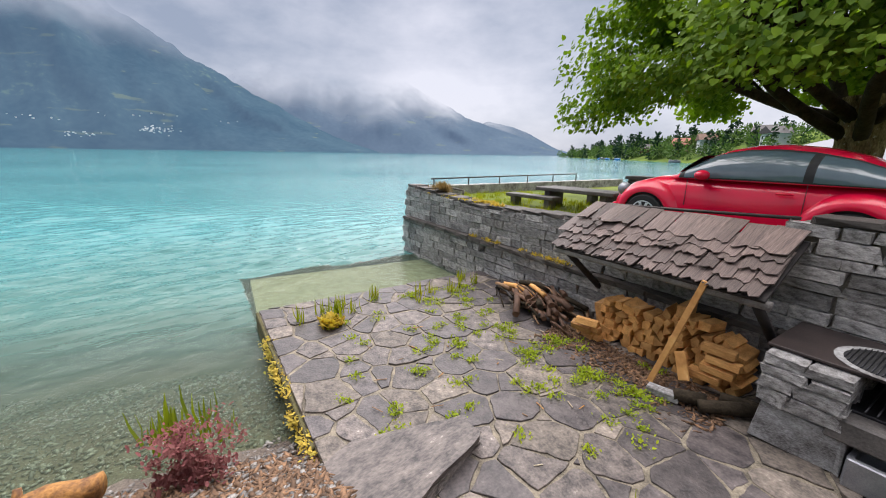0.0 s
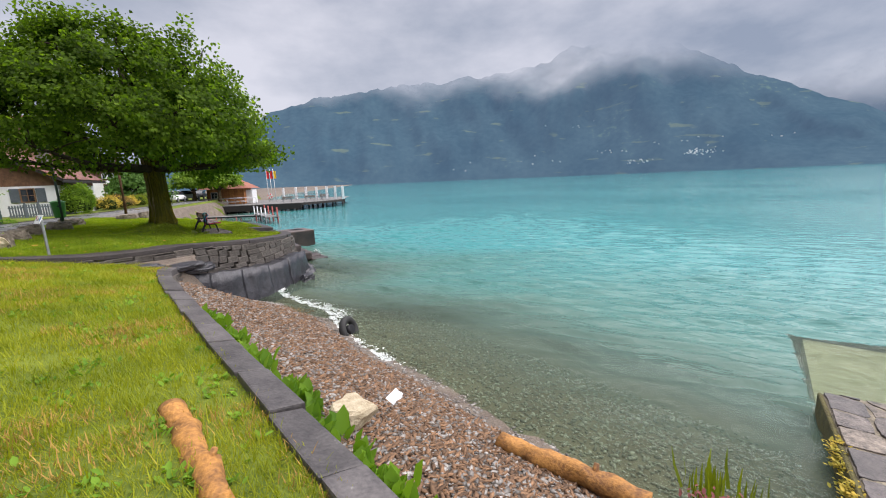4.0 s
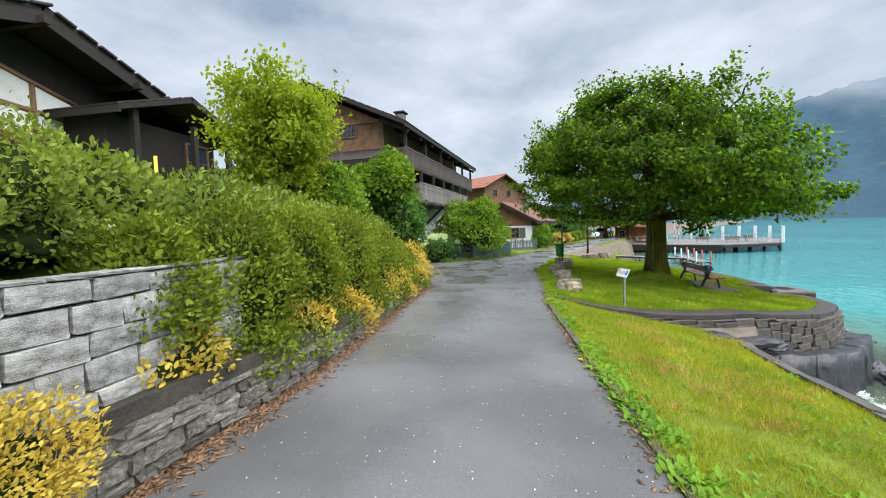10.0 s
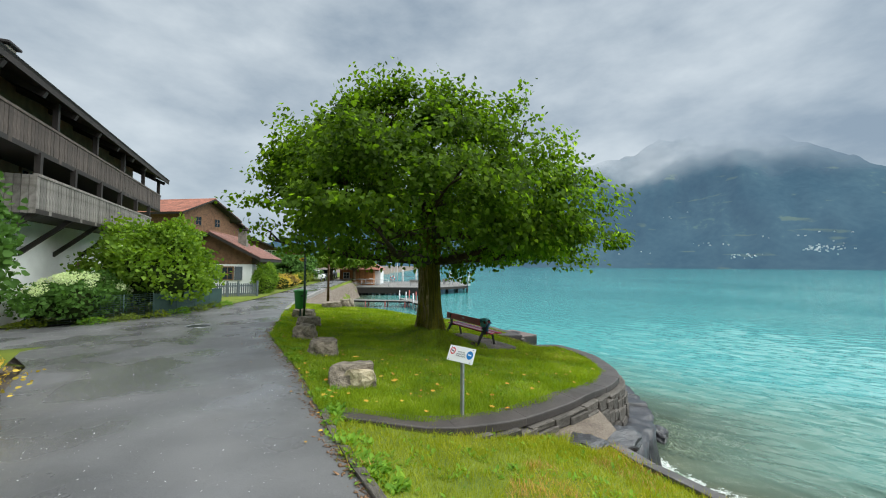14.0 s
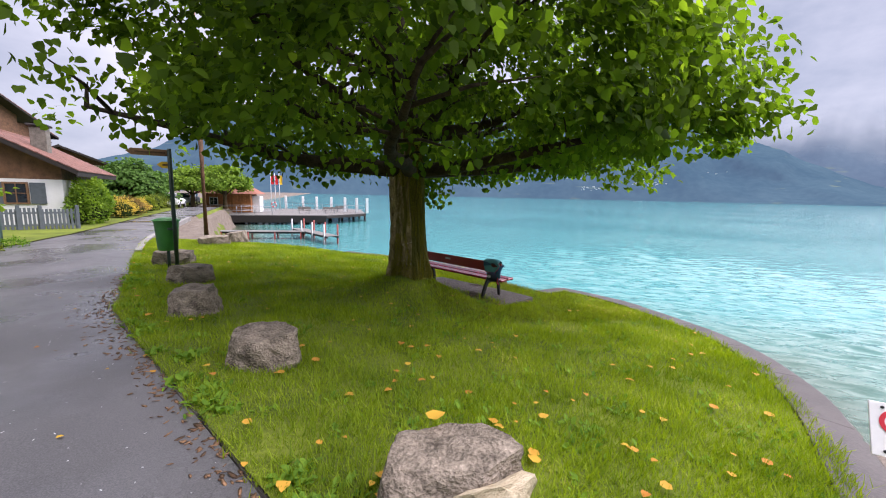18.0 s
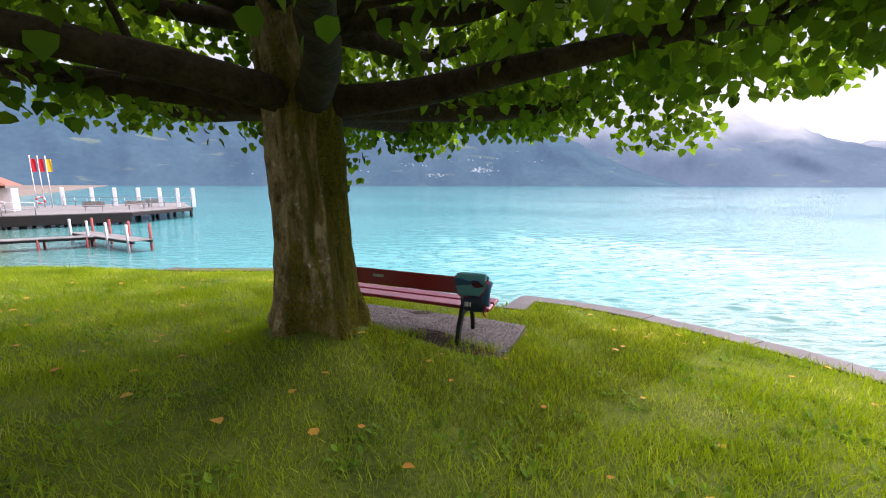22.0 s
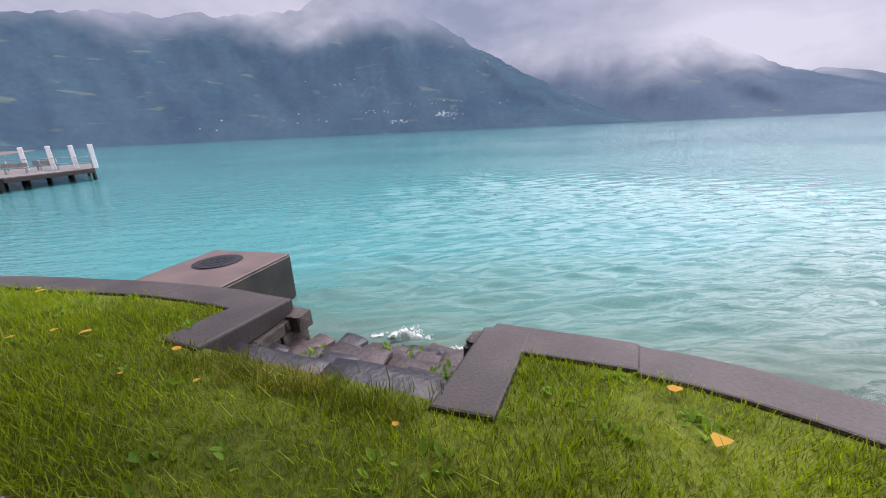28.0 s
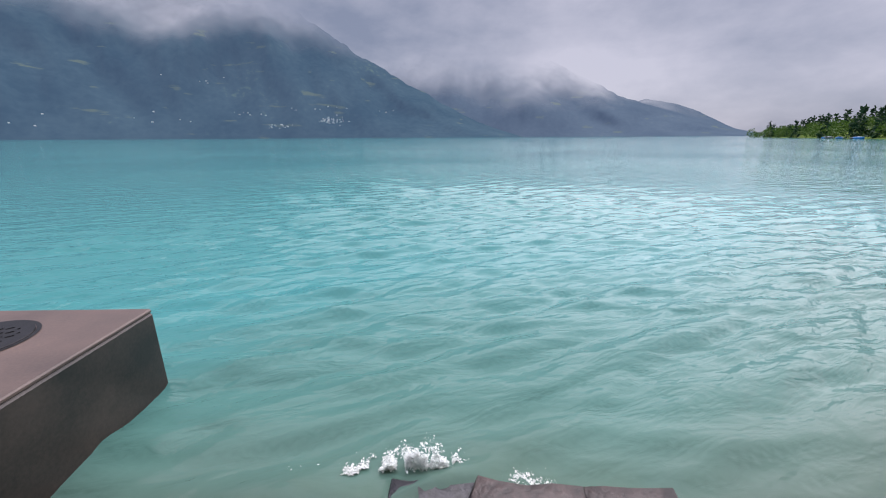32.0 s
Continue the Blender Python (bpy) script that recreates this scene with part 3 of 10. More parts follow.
def leaf_mat(name, base, dark, glow=0.35, rough=0.6, tint=None, bright=1.5):
    """A leaf: it varies from leaf to leaf and lets light through."""
    m = bpy.data.materials.new(name)
    m.use_nodes = True
    N, L = m.node_tree.nodes, m.node_tree.links
    b = N["Principled BSDF"]
    b.inputs["Roughness"].default_value, b.inputs["Specular IOR Level"].default_value = rough, 0.1
    ge = N.new("ShaderNodeNewGeometry")
    oi = N.new("ShaderNodeObjectInfo")
    r = N.new("ShaderNodeValToRGB")
    r.color_ramp.elements[0].position, r.color_ramp.elements[0].color = 0.0, (*dark, 1)
    r.color_ramp.elements[1].position, r.color_ramp.elements[1].color = 0.85, (*base, 1)
    if tint:
        e = r.color_ramp.elements.new(1.0)
        e.color = (*tint, 1)
    nz = N.new("ShaderNodeTexNoise")
    nz.inputs["Scale"].default_value, nz.inputs["Detail"].default_value = 1.1, 3.0
    L.new(ge.outputs["Position"], nz.inputs["Vector"])
    ad = N.new("ShaderNodeMath")
    ad.operation = "MULTIPLY_ADD"
    ad.inputs[1].default_value = 0.55
    sb = N.new("ShaderNodeMath")
    sb.operation = "MULTIPLY_ADD"
    sb.inputs[1].default_value, sb.inputs[2].default_value = 1.3, -0.40
    L.new(nz.outputs["Fac"], sb.inputs[0])
    L.new(ge.outputs["Random Per Island"], ad.inputs[0])
    L.new(sb.outputs[0], ad.inputs[2])
    L.new(ad.outputs[0], r.inputs["Fac"])
    L.new(r.outputs["Color"], b.inputs["Base Color"])
    tl = N.new("ShaderNodeBsdfTranslucent")
    br = N.new("ShaderNodeHueSaturation")
    br.inputs["Value"].default_value, br.inputs["Saturation"].default_value = bright, 1.1
    L.new(r.outputs["Color"], br.inputs["Color"])
    L.new(br.outputs[0], tl.inputs["Color"])
    ms = N.new("ShaderNodeMixShader")
    ms.inputs["Fac"].default_value = glow
    L.new(b.outputs[0], ms.inputs[1])
    L.new(tl.outputs[0], ms.inputs[2])
    L.new(ms.outputs[0], N["Material Output"].inputs["Surface"])
    return m


M_LIME = leaf_mat("lime_leaf", (0.118, 0.195, 0.022), (0.011, 0.027, 0.005), 0.6, tint=(0.28, 0.39, 0.05), bright=2.0)
M_LIMELIGHT = leaf_mat("bright_lime_leaf", (0.20, 0.31, 0.035), (0.045, 0.10, 0.013), 0.36)
M_HEDGE = leaf_mat("hedge_leaf", (0.24, 0.30, 0.05), (0.07, 0.11, 0.02), 0.3, tint=(0.36, 0.36, 0.08))
M_YOUNG = leaf_mat("young_tree_leaf", (0.33, 0.40, 0.04), (0.12, 0.17, 0.02), 0.45)
M_HEDGEY = leaf_mat("yellow_green_shrub_leaf", (0.21, 0.255, 0.026), (0.04, 0.07, 0.01), 0.3)
M_SHRUBD = leaf_mat("dark_shrub_leaf", (0.115, 0.22, 0.045), (0.035, 0.08, 0.018), 0.3)
M_RUST = leaf_mat("rusty_shrub_leaf", (0.26, 0.17, 0.06), (0.10, 0.08, 0.03), 0.25)
M_YELLOW = leaf_mat("golden_groundcover_leaf", (0.62, 0.44, 0.08), (0.30, 0.28, 0.05), 0.25)
M_BLOSSOM = leaf_mat("pale_hydrangea_petal", (0.78, 0.82, 0.55), (0.55, 0.66, 0.30), 0.3)
M_BLADE = leaf_mat("grass_blade", (0.34, 0.36, 0.03), (0.13, 0.18, 0.016), 0.35, tint=(0.56, 0.40, 0.10))
M_BLADEL = leaf_mat("lawn_blade", (0.315, 0.41, 0.034), (0.085, 0.15, 0.014), 0.45, tint=(0.55, 0.52, 0.15))
M_WEED = leaf_mat("weed_leaf", (0.20, 0.34, 0.035), (0.07, 0.16, 0.02), 0.35)
M_FALLEN = leaf_mat("fallen_leaf", (0.58, 0.38, 0.05), (0.42, 0.14, 0.03), 0.1, tint=(0.62, 0.55, 0.12))
# near-black green that stands for shade between the leaves
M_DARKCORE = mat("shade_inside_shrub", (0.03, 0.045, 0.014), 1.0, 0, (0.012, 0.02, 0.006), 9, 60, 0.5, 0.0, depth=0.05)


def in_ball(n):
    return unit(RNG.normal(size=(n, 3))) * RNG.random((n, 1)) ** (1 / 3)


def rock_mesh(name, seed, material, rough=0.28, sub=2, flat=0.0):
    """A unit stone: a lump cut by a few planes, with a worn, uneven skin."""
    bm = bmesh.new()
    bmesh.ops.create_icosphere(bm, subdivisions=sub, radius=0.62)
    r = random.Random(seed)
    planes = [(Vector((r.uniform(-1, 1), r.uniform(-1, 1), r.uniform(-0.6, 1))).normalized(), r.uniform(0.34, 0.5)) for _ in range(9)] + [(Vector((0, 0, 1)), 0.45), (Vector((0, 0, -1)), 0.45)]
    for v in bm.verts:
        for nrm, d in planes:
            over = v.co.dot(nrm) - d
            if over > 0:
                v.co -= nrm * over
        v.co += v.normal * rough * 0.22 * noise.fractal(v.co * 3.1 + Vector((seed, 0, 0)), 1.0, 2.0, 4)
    me = bpy.data.meshes.new(name)
    bm.to_mesh(me)
    bm.free()
    me.materials.append(material)
    return me


def block_mesh(name, seed, material, jitter=0.06, bevel=0.07):
    """A unit building stone with broken edges and an uneven face."""
    bm = bmesh.new()
    box(bm, 1, 1, 1, bevel=bevel)
    r = random.Random(seed)
    for v in bm.verts:
        v.co += Vector((r.uniform(-1, 1), r.uniform(-1, 1), r.uniform(-1, 1))) * jitter
    me = bpy.data.meshes.new(name)
    bm.to_mesh(me)
    bm.free()
    me.materials.append(material)
    return me


BLOCKS = [block_mesh("stone", 40 + i, M_STONE) for i in range(6)]
DBLOCKS = [block_mesh("stone", 60 + i, M_DARKST) for i in range(6)]


def lay_stones(parent, line, lo, hi, course=(0.14, 0.22), length=(0.25, 0.6), depth=0.22, blocks=None, seed=1, batter=0.0, most=300, inward=1):
    """Courses of separate stones along a line on the plan, between two heights; each is an object under parent."""
    blocks = blocks or BLOCKS
    r = random.Random(seed)
    P = [Vector(p).to_2d() for p in line]
    cum = [0.0]
    for a, b in zip(P, P[1:]):
        cum.append(cum[-1] + (b - a).length)

    def spot(d):
        i = max(0, min(len(P) - 2, int(np.searchsorted(cum, d)) - 1))
        t = (d - cum[i]) / max(1e-6, cum[i + 1] - cum[i])
        return P[i].lerp(P[i + 1], t), (P[i + 1] - P[i]).normalized()

    z, made = 0.0, 0
    while z < 4 and made < most:
        h = r.uniform(*course)
        d = -r.uniform(0, 0.2)
        any_laid = False
        while d < cum[-1] and made < most:
            w = r.uniform(*length)
            c, t = spot(min(max(d + w / 2, 0.01), cum[-1] - 0.01))
            z0, z1 = lo(c.x, c.y), hi(c.x, c.y)
            if z0 + z < z1 - 0.03:
                hh = min(h, z1 - z0 - z)
                nrm = Vector((t.y, -t.x)) * inward
                off = nrm * (batter * (z1 - z0 - z) + r.uniform(-0.015, 0.015))
                m = Matrix.Translation((c.x + off.x, c.y + off.y, z0 + z + hh / 2)) @ Matrix.Rotation(math.atan2(t.y, t.x), 4, "Z") @ Matrix.Rotation(r.uniform(-0.02, 0.02), 4, "Y") @ Matrix.Diagonal((w - 0.012, depth, hh - 0.01, 1))
                share("stone", r.choice(blocks), parent, m)
                made += 1
                any_laid = True
            d += w
        z += h
        if not any_laid:
            break
    return made
# ---- lime tree on the lawn ----
M_MOSS = leaf_mat("olive_bark_moss", (0.30, 0.26, 0.03), (0.09, 0.08, 0.015), 0.15, 0.95, tint=(0.40, 0.35, 0.05))
M_TRUNK = mat("lime_tree_bark", (0.46, 0.36, 0.21), 0.95, 0, (0.11, 0.08, 0.04), 9, 42, 1.0, 0.2, tone=(0.40, 0.34, 0.25), depth=0.06)
tn = M_TRUNK.node_tree
tb = tn.nodes["Principled BSDF"]
tmap = tn.nodes.new("ShaderNodeMapping")
tmap.inputs["Scale"].default_value = (1.0, 1.0, 0.5)
for lk in list(tn.links):
    if lk.from_node.type == "TEX_COORD":
        tn.links.new(lk.from_socket, tmap.inputs["Vector"])
        tn.links.new(tmap.outputs[0], lk.to_socket)
tlink = tb.inputs["Base Color"].links[0].from_socket
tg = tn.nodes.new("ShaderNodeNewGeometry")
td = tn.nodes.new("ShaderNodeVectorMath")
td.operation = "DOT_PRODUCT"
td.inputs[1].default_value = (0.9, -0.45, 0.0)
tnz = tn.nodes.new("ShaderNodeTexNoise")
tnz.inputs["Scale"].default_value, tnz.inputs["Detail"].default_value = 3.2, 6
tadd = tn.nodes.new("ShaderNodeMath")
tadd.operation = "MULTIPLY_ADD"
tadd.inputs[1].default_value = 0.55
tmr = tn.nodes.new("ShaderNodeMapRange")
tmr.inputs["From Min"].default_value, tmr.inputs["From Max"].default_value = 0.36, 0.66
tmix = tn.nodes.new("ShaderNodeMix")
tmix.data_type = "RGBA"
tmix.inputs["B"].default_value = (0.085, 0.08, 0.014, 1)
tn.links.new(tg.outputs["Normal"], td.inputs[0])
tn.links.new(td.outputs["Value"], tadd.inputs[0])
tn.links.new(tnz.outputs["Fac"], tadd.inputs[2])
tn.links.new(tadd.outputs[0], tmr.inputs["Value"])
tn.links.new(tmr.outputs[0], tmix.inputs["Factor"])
# pale lichen flecks
lv = tn.nodes.new("ShaderNodeTexNoise")
lv.inputs["Scale"].default_value, lv.inputs["Detail"].default_value = 15.0, 2.0
lm = tn.nodes.new("ShaderNodeMapRange")
lm.inputs["From Min"].default_value, lm.inputs["From Max"].default_value, lm.inputs["To Max"].default_value = 0.66, 0.71, 0.8
lx = tn.nodes.new("ShaderNodeMix")
lx.data_type = "RGBA"
lx.inputs["B"].default_value = (0.58, 0.55, 0.47, 1)
tn.links.new(tn.nodes["Texture Coordinate"].outputs["Object"], lv.inputs["Vector"])
tn.links.new(lv.outputs["Fac"], lm.inputs["Value"])
tn.links.new(lm.outputs[0], lx.inputs["Factor"])
tn.links.new(tlink, lx.inputs["A"])
tn.links.new(lx.outputs["Result"], tmix.inputs["A"])
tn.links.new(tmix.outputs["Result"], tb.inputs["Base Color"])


def trunk_bm(radius, height, flare, seed, n=40, rings=34, lean=(0, 0)):
    """A furrowed trunk that spreads into roots at its foot."""
    bm = bmesh.new()
    prev = None
    for j in range(rings):
        z = -0.25 + (height + 0.25) * j / (rings - 1)
        t = z / height
        ring = []
        for k in range(n):
            a = 2 * math.pi * k / n
            crag = 0.022 * noise.fractal(Vector((math.cos(a) * 9, math.sin(a) * 9, z * 2.6 + seed)), 1.0, 2.0, 4)
            foot = flare * math.exp(-max(0, z) / 0.28) * (0.75 + 0.5 * math.sin(5 * a + seed) + 0.25 * math.sin(3 * a))
            furrow = 0.035 * noise.noise(Vector((math.cos(a) * 5.5, math.sin(a) * 5.5, z * 0.9 + seed))) + 0.02 * noise.noise(Vector((math.cos(a) * 14, math.sin(a) * 14, z * 2.0)))
            r = radius * (1 - 0.10 * math.sin(math.pi * min(1, max(0, t)))) + foot + furrow + crag
            r *= 1 + 0.18 * max(0, t - 0.75) * 4 * (0.5 + 0.5 * math.sin(3 * a + 1))
            ring.append(bm.verts.new((r * math.cos(a) + lean[0] * t, r * math.sin(a) + lean[1] * t, z)))
        if prev:
            for k in range(n):
                bm.faces.new((prev[k], prev[(k + 1) % n], ring[(k + 1) % n], ring[k])).smooth = True
        prev = ring
    bm.faces.new(prev)
    return bm


def crown_points(R, zlo, ztop, clumps, per, seed, clump=0.5, droop=0.5, power=2.2, inner=0.25):
    """Leaf stems in clumps that fill the shell of a wide, low crown."""
    g = np.random.default_rng(seed)
    az = g.random(clumps) * 2 * np.pi
    Raz = R * (1 + 0.10 * np.sin(2 * az + seed) + 0.10 * np.sin(5 * az + 1.3 * seed) + 0.08 * np.sin(9 * az))
    q = np.sqrt(g.random(clumps) * (1 - inner ** 2) + inner ** 2)
    r = Raz * q
    top = zlo + (ztop - zlo) * (1 - q ** power) ** 0.75 * (1 + 0.16 * np.sin(3.1 * r * np.cos(az) + 2) * np.cos(2.7 * r * np.sin(az)))
    low = zlo + droop * (0.9 * (1 - q) - 0.5 * q ** 3 * (0.5 + 0.5 * np.sin(7 * az + seed))) - 0.45 * droop * q ** 3 * np.maximum(0, np.sin(az)) ** 6
    t = np.where(g.random(clumps) < 0.62, 1 - 0.22 * g.random(clumps) ** 1.5, g.random(clumps))
    z = low + (top - low) * t
    c = np.stack([r * np.cos(az), r * np.sin(az), z], 1)
    off = np.clip(g.normal(size=(clumps, per, 3)), -1.5, 1.5) * np.array([clump, clump, clump * 0.55]) * (0.6 + 0.6 * g.random((clumps, 1, 1)))
    at = (c[:, None] + off).reshape(-1, 3)
    out = unit(np.repeat(c - np.array([0, 0, zlo]), per, 0) * np.array([1, 1, 0.5]))
    way = out * 0.6 + g.normal(size=at.shape) * 0.5 + np.array([0, 0, -0.75])
    face = out * 0.7 + g.normal(size=at.shape) * 0.45 + np.array([0, 0, 0.9])
    return c, at, way, face


def limbs(bm, fork, tips, r0, g, wig=0.18):
    for tip in tips:
        a, b = Vector(fork), Vector(tip)
        a = a + Vector((b.x - a.x, b.y - a.y, 0)).normalized() * 0.12
        mid = a.lerp(b, 0.45) + Vector((g.normal() * wig, g.normal() * wig, -0.12 * (b - a).length + 0.25 * max(0, b.z - a.z)))
        pts = [a, a.lerp(mid, 0.5) + Vector((0, 0, -0.05)), mid, mid.lerp(b, 0.55) + Vector((g.normal() * wig, g.normal() * wig, 0.05)), b]
        tube(bm, smooth_line(pts, 0.35), [max(0.018, r0 * (1 - 0.85 * i / 24) ** 1.0) if i < 24 else 0.02 for i in range(len(smooth_line(pts, 0.35)))], 9)


def broad_tree(name, at, label, radius, fork, R, zlo, ztop, clumps, per, leaf, seed, bark, leafmat, clump=0.5, droop=0.5, mains=9, shift=(0, 0, 0), low=()):
    tree = base(name, Matrix.Translation(at), label, "tree")
    g = np.random.default_rng(seed + 100)
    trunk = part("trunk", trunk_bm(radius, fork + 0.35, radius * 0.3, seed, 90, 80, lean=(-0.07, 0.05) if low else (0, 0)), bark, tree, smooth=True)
    if low:
        n = 130000
        a, z = g.uniform(0, 2 * math.pi, n), g.uniform(-0.1, fork, n)
        wet = 0.5 * np.cos(a + 0.46) + np.array([noise.noise(Vector((math.cos(p) * 1.6, math.sin(p) * 1.6, q * 1.1))) for p, q in zip(a, z)]) + 0.35 * np.exp(-z / 0.3)
        a, z = a[wet > 0.08], z[wet > 0.08]
        foot = radius * 0.3 * np.exp(-np.maximum(0, z) / 0.28) * (0.75 + 0.5 * np.sin(5 * a + seed) + 0.25 * np.sin(3 * a))
        rr = radius * (1 - 0.10 * np.sin(np.pi * np.clip(z / (fork + 0.35), 0, 1))) + foot + 0.005
        out = np.stack([np.cos(a), np.sin(a), 0 * a + 0.15], 1)
        moss = new("moss", cloud("moss", np.stack([rr * np.cos(a) - 0.07 * z / (fork + 0.35), rr * np.sin(a) + 0.05 * z / (fork + 0.35), z], 1), out + g.normal(size=out.shape) * 0.7, g.uniform(0.006, 0.019, len(a)), M_MOSS, OVAL, out))
        moss.parent = tree
        moss["label"] = "olive moss on the bark"
    c, at_, way, face = crown_points(R, zlo, ztop, clumps, per, seed, clump, droop)
    keep = ~((np.hypot(at_[:, 0], at_[:, 1]) > R * 0.84) & (at_[:, 2] < zlo + 0.6) & (at_[:, 0] < 1.5)) if low else slice(None)
    at_, way, face = at_[keep], way[keep], face[keep]
    c, at_ = c + np.array(shift), at_ + np.array(shift)
    if low:
        keep = (at_[:, 0] > -4.75) & ~((at_[:, 0] < -3.0) & (at_[:, 1] < 0.5) & (at_[:, 2] < zlo + 1.1))
        at_, way, face = at_[keep], way[keep], face[keep]
    if low:
        q_ = np.hypot(at_[:, 0], at_[:, 1])
        keep = ~((q_ < R * 0.66) & (at_[:, 2] < zlo + 0.25 + 0.5 * (1 - q_ / R)) & (g.random(len(at_)) < 0.9))
        at_, way, face = at_[keep], way[keep], face[keep]
        lc = np.repeat(np.array(low), 150, 0) + np.clip(g.normal(size=(len(low) * 150, 3)), -1.6, 1.6) * np.array([0.3, 0.3, 0.2])
        at_, c = np.concatenate([at_, lc]), np.concatenate([c, np.array(low)])
        way = np.concatenate([way, g.normal(size=lc.shape) * 0.4 + np.array([0, 0, -1.0])])
        face = np.concatenate([face, g.normal(size=lc.shape) + np.array([0.3, 0.3, 0.5])])
    if low:
        more, tips = [], []
        leader = smooth_line([(0, 0, fork - 0.1), (-0.15, -0.05, fork + 1.2), (-0.4, -0.25, fork + 2.6), (-0.5, -0.3, fork + 3.6)], 0.35)
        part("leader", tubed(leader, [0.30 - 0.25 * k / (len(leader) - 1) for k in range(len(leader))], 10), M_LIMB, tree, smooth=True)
        tiers = [(1.98, 0.16, 4.3, 0.55, az) for az in (52, 96, 138, 196, 252, 297, 343)] + [(2.65, 0.125, 3.9, 1.25, az) for az in (18, 74, 118, 168, 226, 275, 322)] + [(3.7, 0.09, 2.9, 1.9, az) for az in (0, 60, 110, 160, 210, 265, 315)]
        for z0, r0, ln, rise, az in tiers:
            d = Vector((math.sin(radians(az)), math.cos(radians(az)), 0))
            ln, side = ln * g.uniform(0.85, 1.08), Vector((d.y, -d.x, 0))
            foot = Vector((0, 0, z0)) if z0 < 3 else Vector((-0.2, -0.1, z0))
            line = smooth_line([foot, foot + d * ln * 0.22 + Vector((0, 0, 0.02 + 0.06 * rise)), foot + d * ln * 0.5 + side * g.normal() * 0.22 + Vector((0, 0, 0.22 * rise)), foot + d * ln * 0.78 + side * g.normal() * 0.3 + Vector((0, 0, 0.6 * rise)), foot + d * ln + side * g.normal() * 0.3 + Vector((0, 0, rise))], 0.25)
            bm = bmesh.new()
            tube(bm, line, [0.88 * r0 * (1.15 - 0.98 * (k / (len(line) - 1)) ** 0.8) for k in range(len(line))], 9)
            for k in range(len(line) * 3 // 10, len(line), 1):
                p = line[k]
                q = p + side * g.normal() * 0.5 + d * g.uniform(0.0, 0.5) + Vector((0, 0, g.uniform(-0.14, 0.5)))
                tube(bm, [p, p.lerp(q, 0.5) + Vector((0, 0, 0.06)), q], [0.03, 0.02, 0.008], 5)
                more.append(tuple(q))
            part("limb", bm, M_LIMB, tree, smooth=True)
        more = np.array(more)
        mc = np.repeat(more, 42, 0) + np.clip(g.normal(size=(len(more) * 42, 3)), -1.7, 1.7) * np.array([0.27, 0.27, 0.17])
        # shoots that stand out of the crown's outline
        rim = c[(c[:, 2] > zlo + 1.4) | (np.hypot(c[:, 0], c[:, 1]) > R * 0.75)]
        rim = rim[g.permutation(len(rim))[:120]]
        go = unit((rim - np.array([0, 0, zlo + 1.0])) * np.array([1, 1, 0.8]) + np.array([0, 0, 1.2]))
        t = g.uniform(0.15, 1.0, (len(rim), 26))
        tc = (rim[:, None] + go[:, None] * (0.2 + 0.55 * t)[..., None] + g.normal(size=(len(rim), 26, 3)) * 0.12).reshape(-1, 3)
        for extra, sag in ((mc, -0.9), (tc, -0.35)):
            at_ = np.concatenate([at_, extra])
            way = np.concatenate([way, g.normal(size=extra.shape) * 0.55 + np.array([0, 0, sag])])
            face = np.concatenate([face, g.normal(size=extra.shape) * 0.6 + np.array([0, 0, 1.0])])
        mains = 0
    for i in range(mains):
        a = 2 * math.pi * i / mains + g.normal() * 0.15
        rr = R * g.uniform(0.55, 0.9)
        bm = bmesh.new()
        tip = (rr * math.cos(a), rr * math.sin(a), zlo + (ztop - zlo) * g.uniform(0.12, 0.55))
        limbs(bm, (0, 0, fork - 0.5 + 0.7 * ((i * 5) % mains) / mains), [tip], radius * 0.34, g)
        near = c[np.argsort(np.hypot(c[:, 0] - tip[0] * 0.7, c[:, 1] - tip[1] * 0.7))[: 30 : 3]]
        for p in near:
            s = Vector((0, 0, fork)).lerp(Vector(tip), g.uniform(0.35, 0.75)) + Vector((0, 0, -0.1))
            tube(bm, [s, s.lerp(Vector(p), 0.5) + Vector((0, 0, 0.15)), Vector(p)], [0.045, 0.03, 0.01], 5)
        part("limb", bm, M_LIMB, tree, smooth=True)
    crown = new("crown", cloud("crown", at_, way, leaf * RNG.uniform(0.7, 1.15, len(at_)), leafmat, HEART, face))
    crown.parent = tree
    return tree


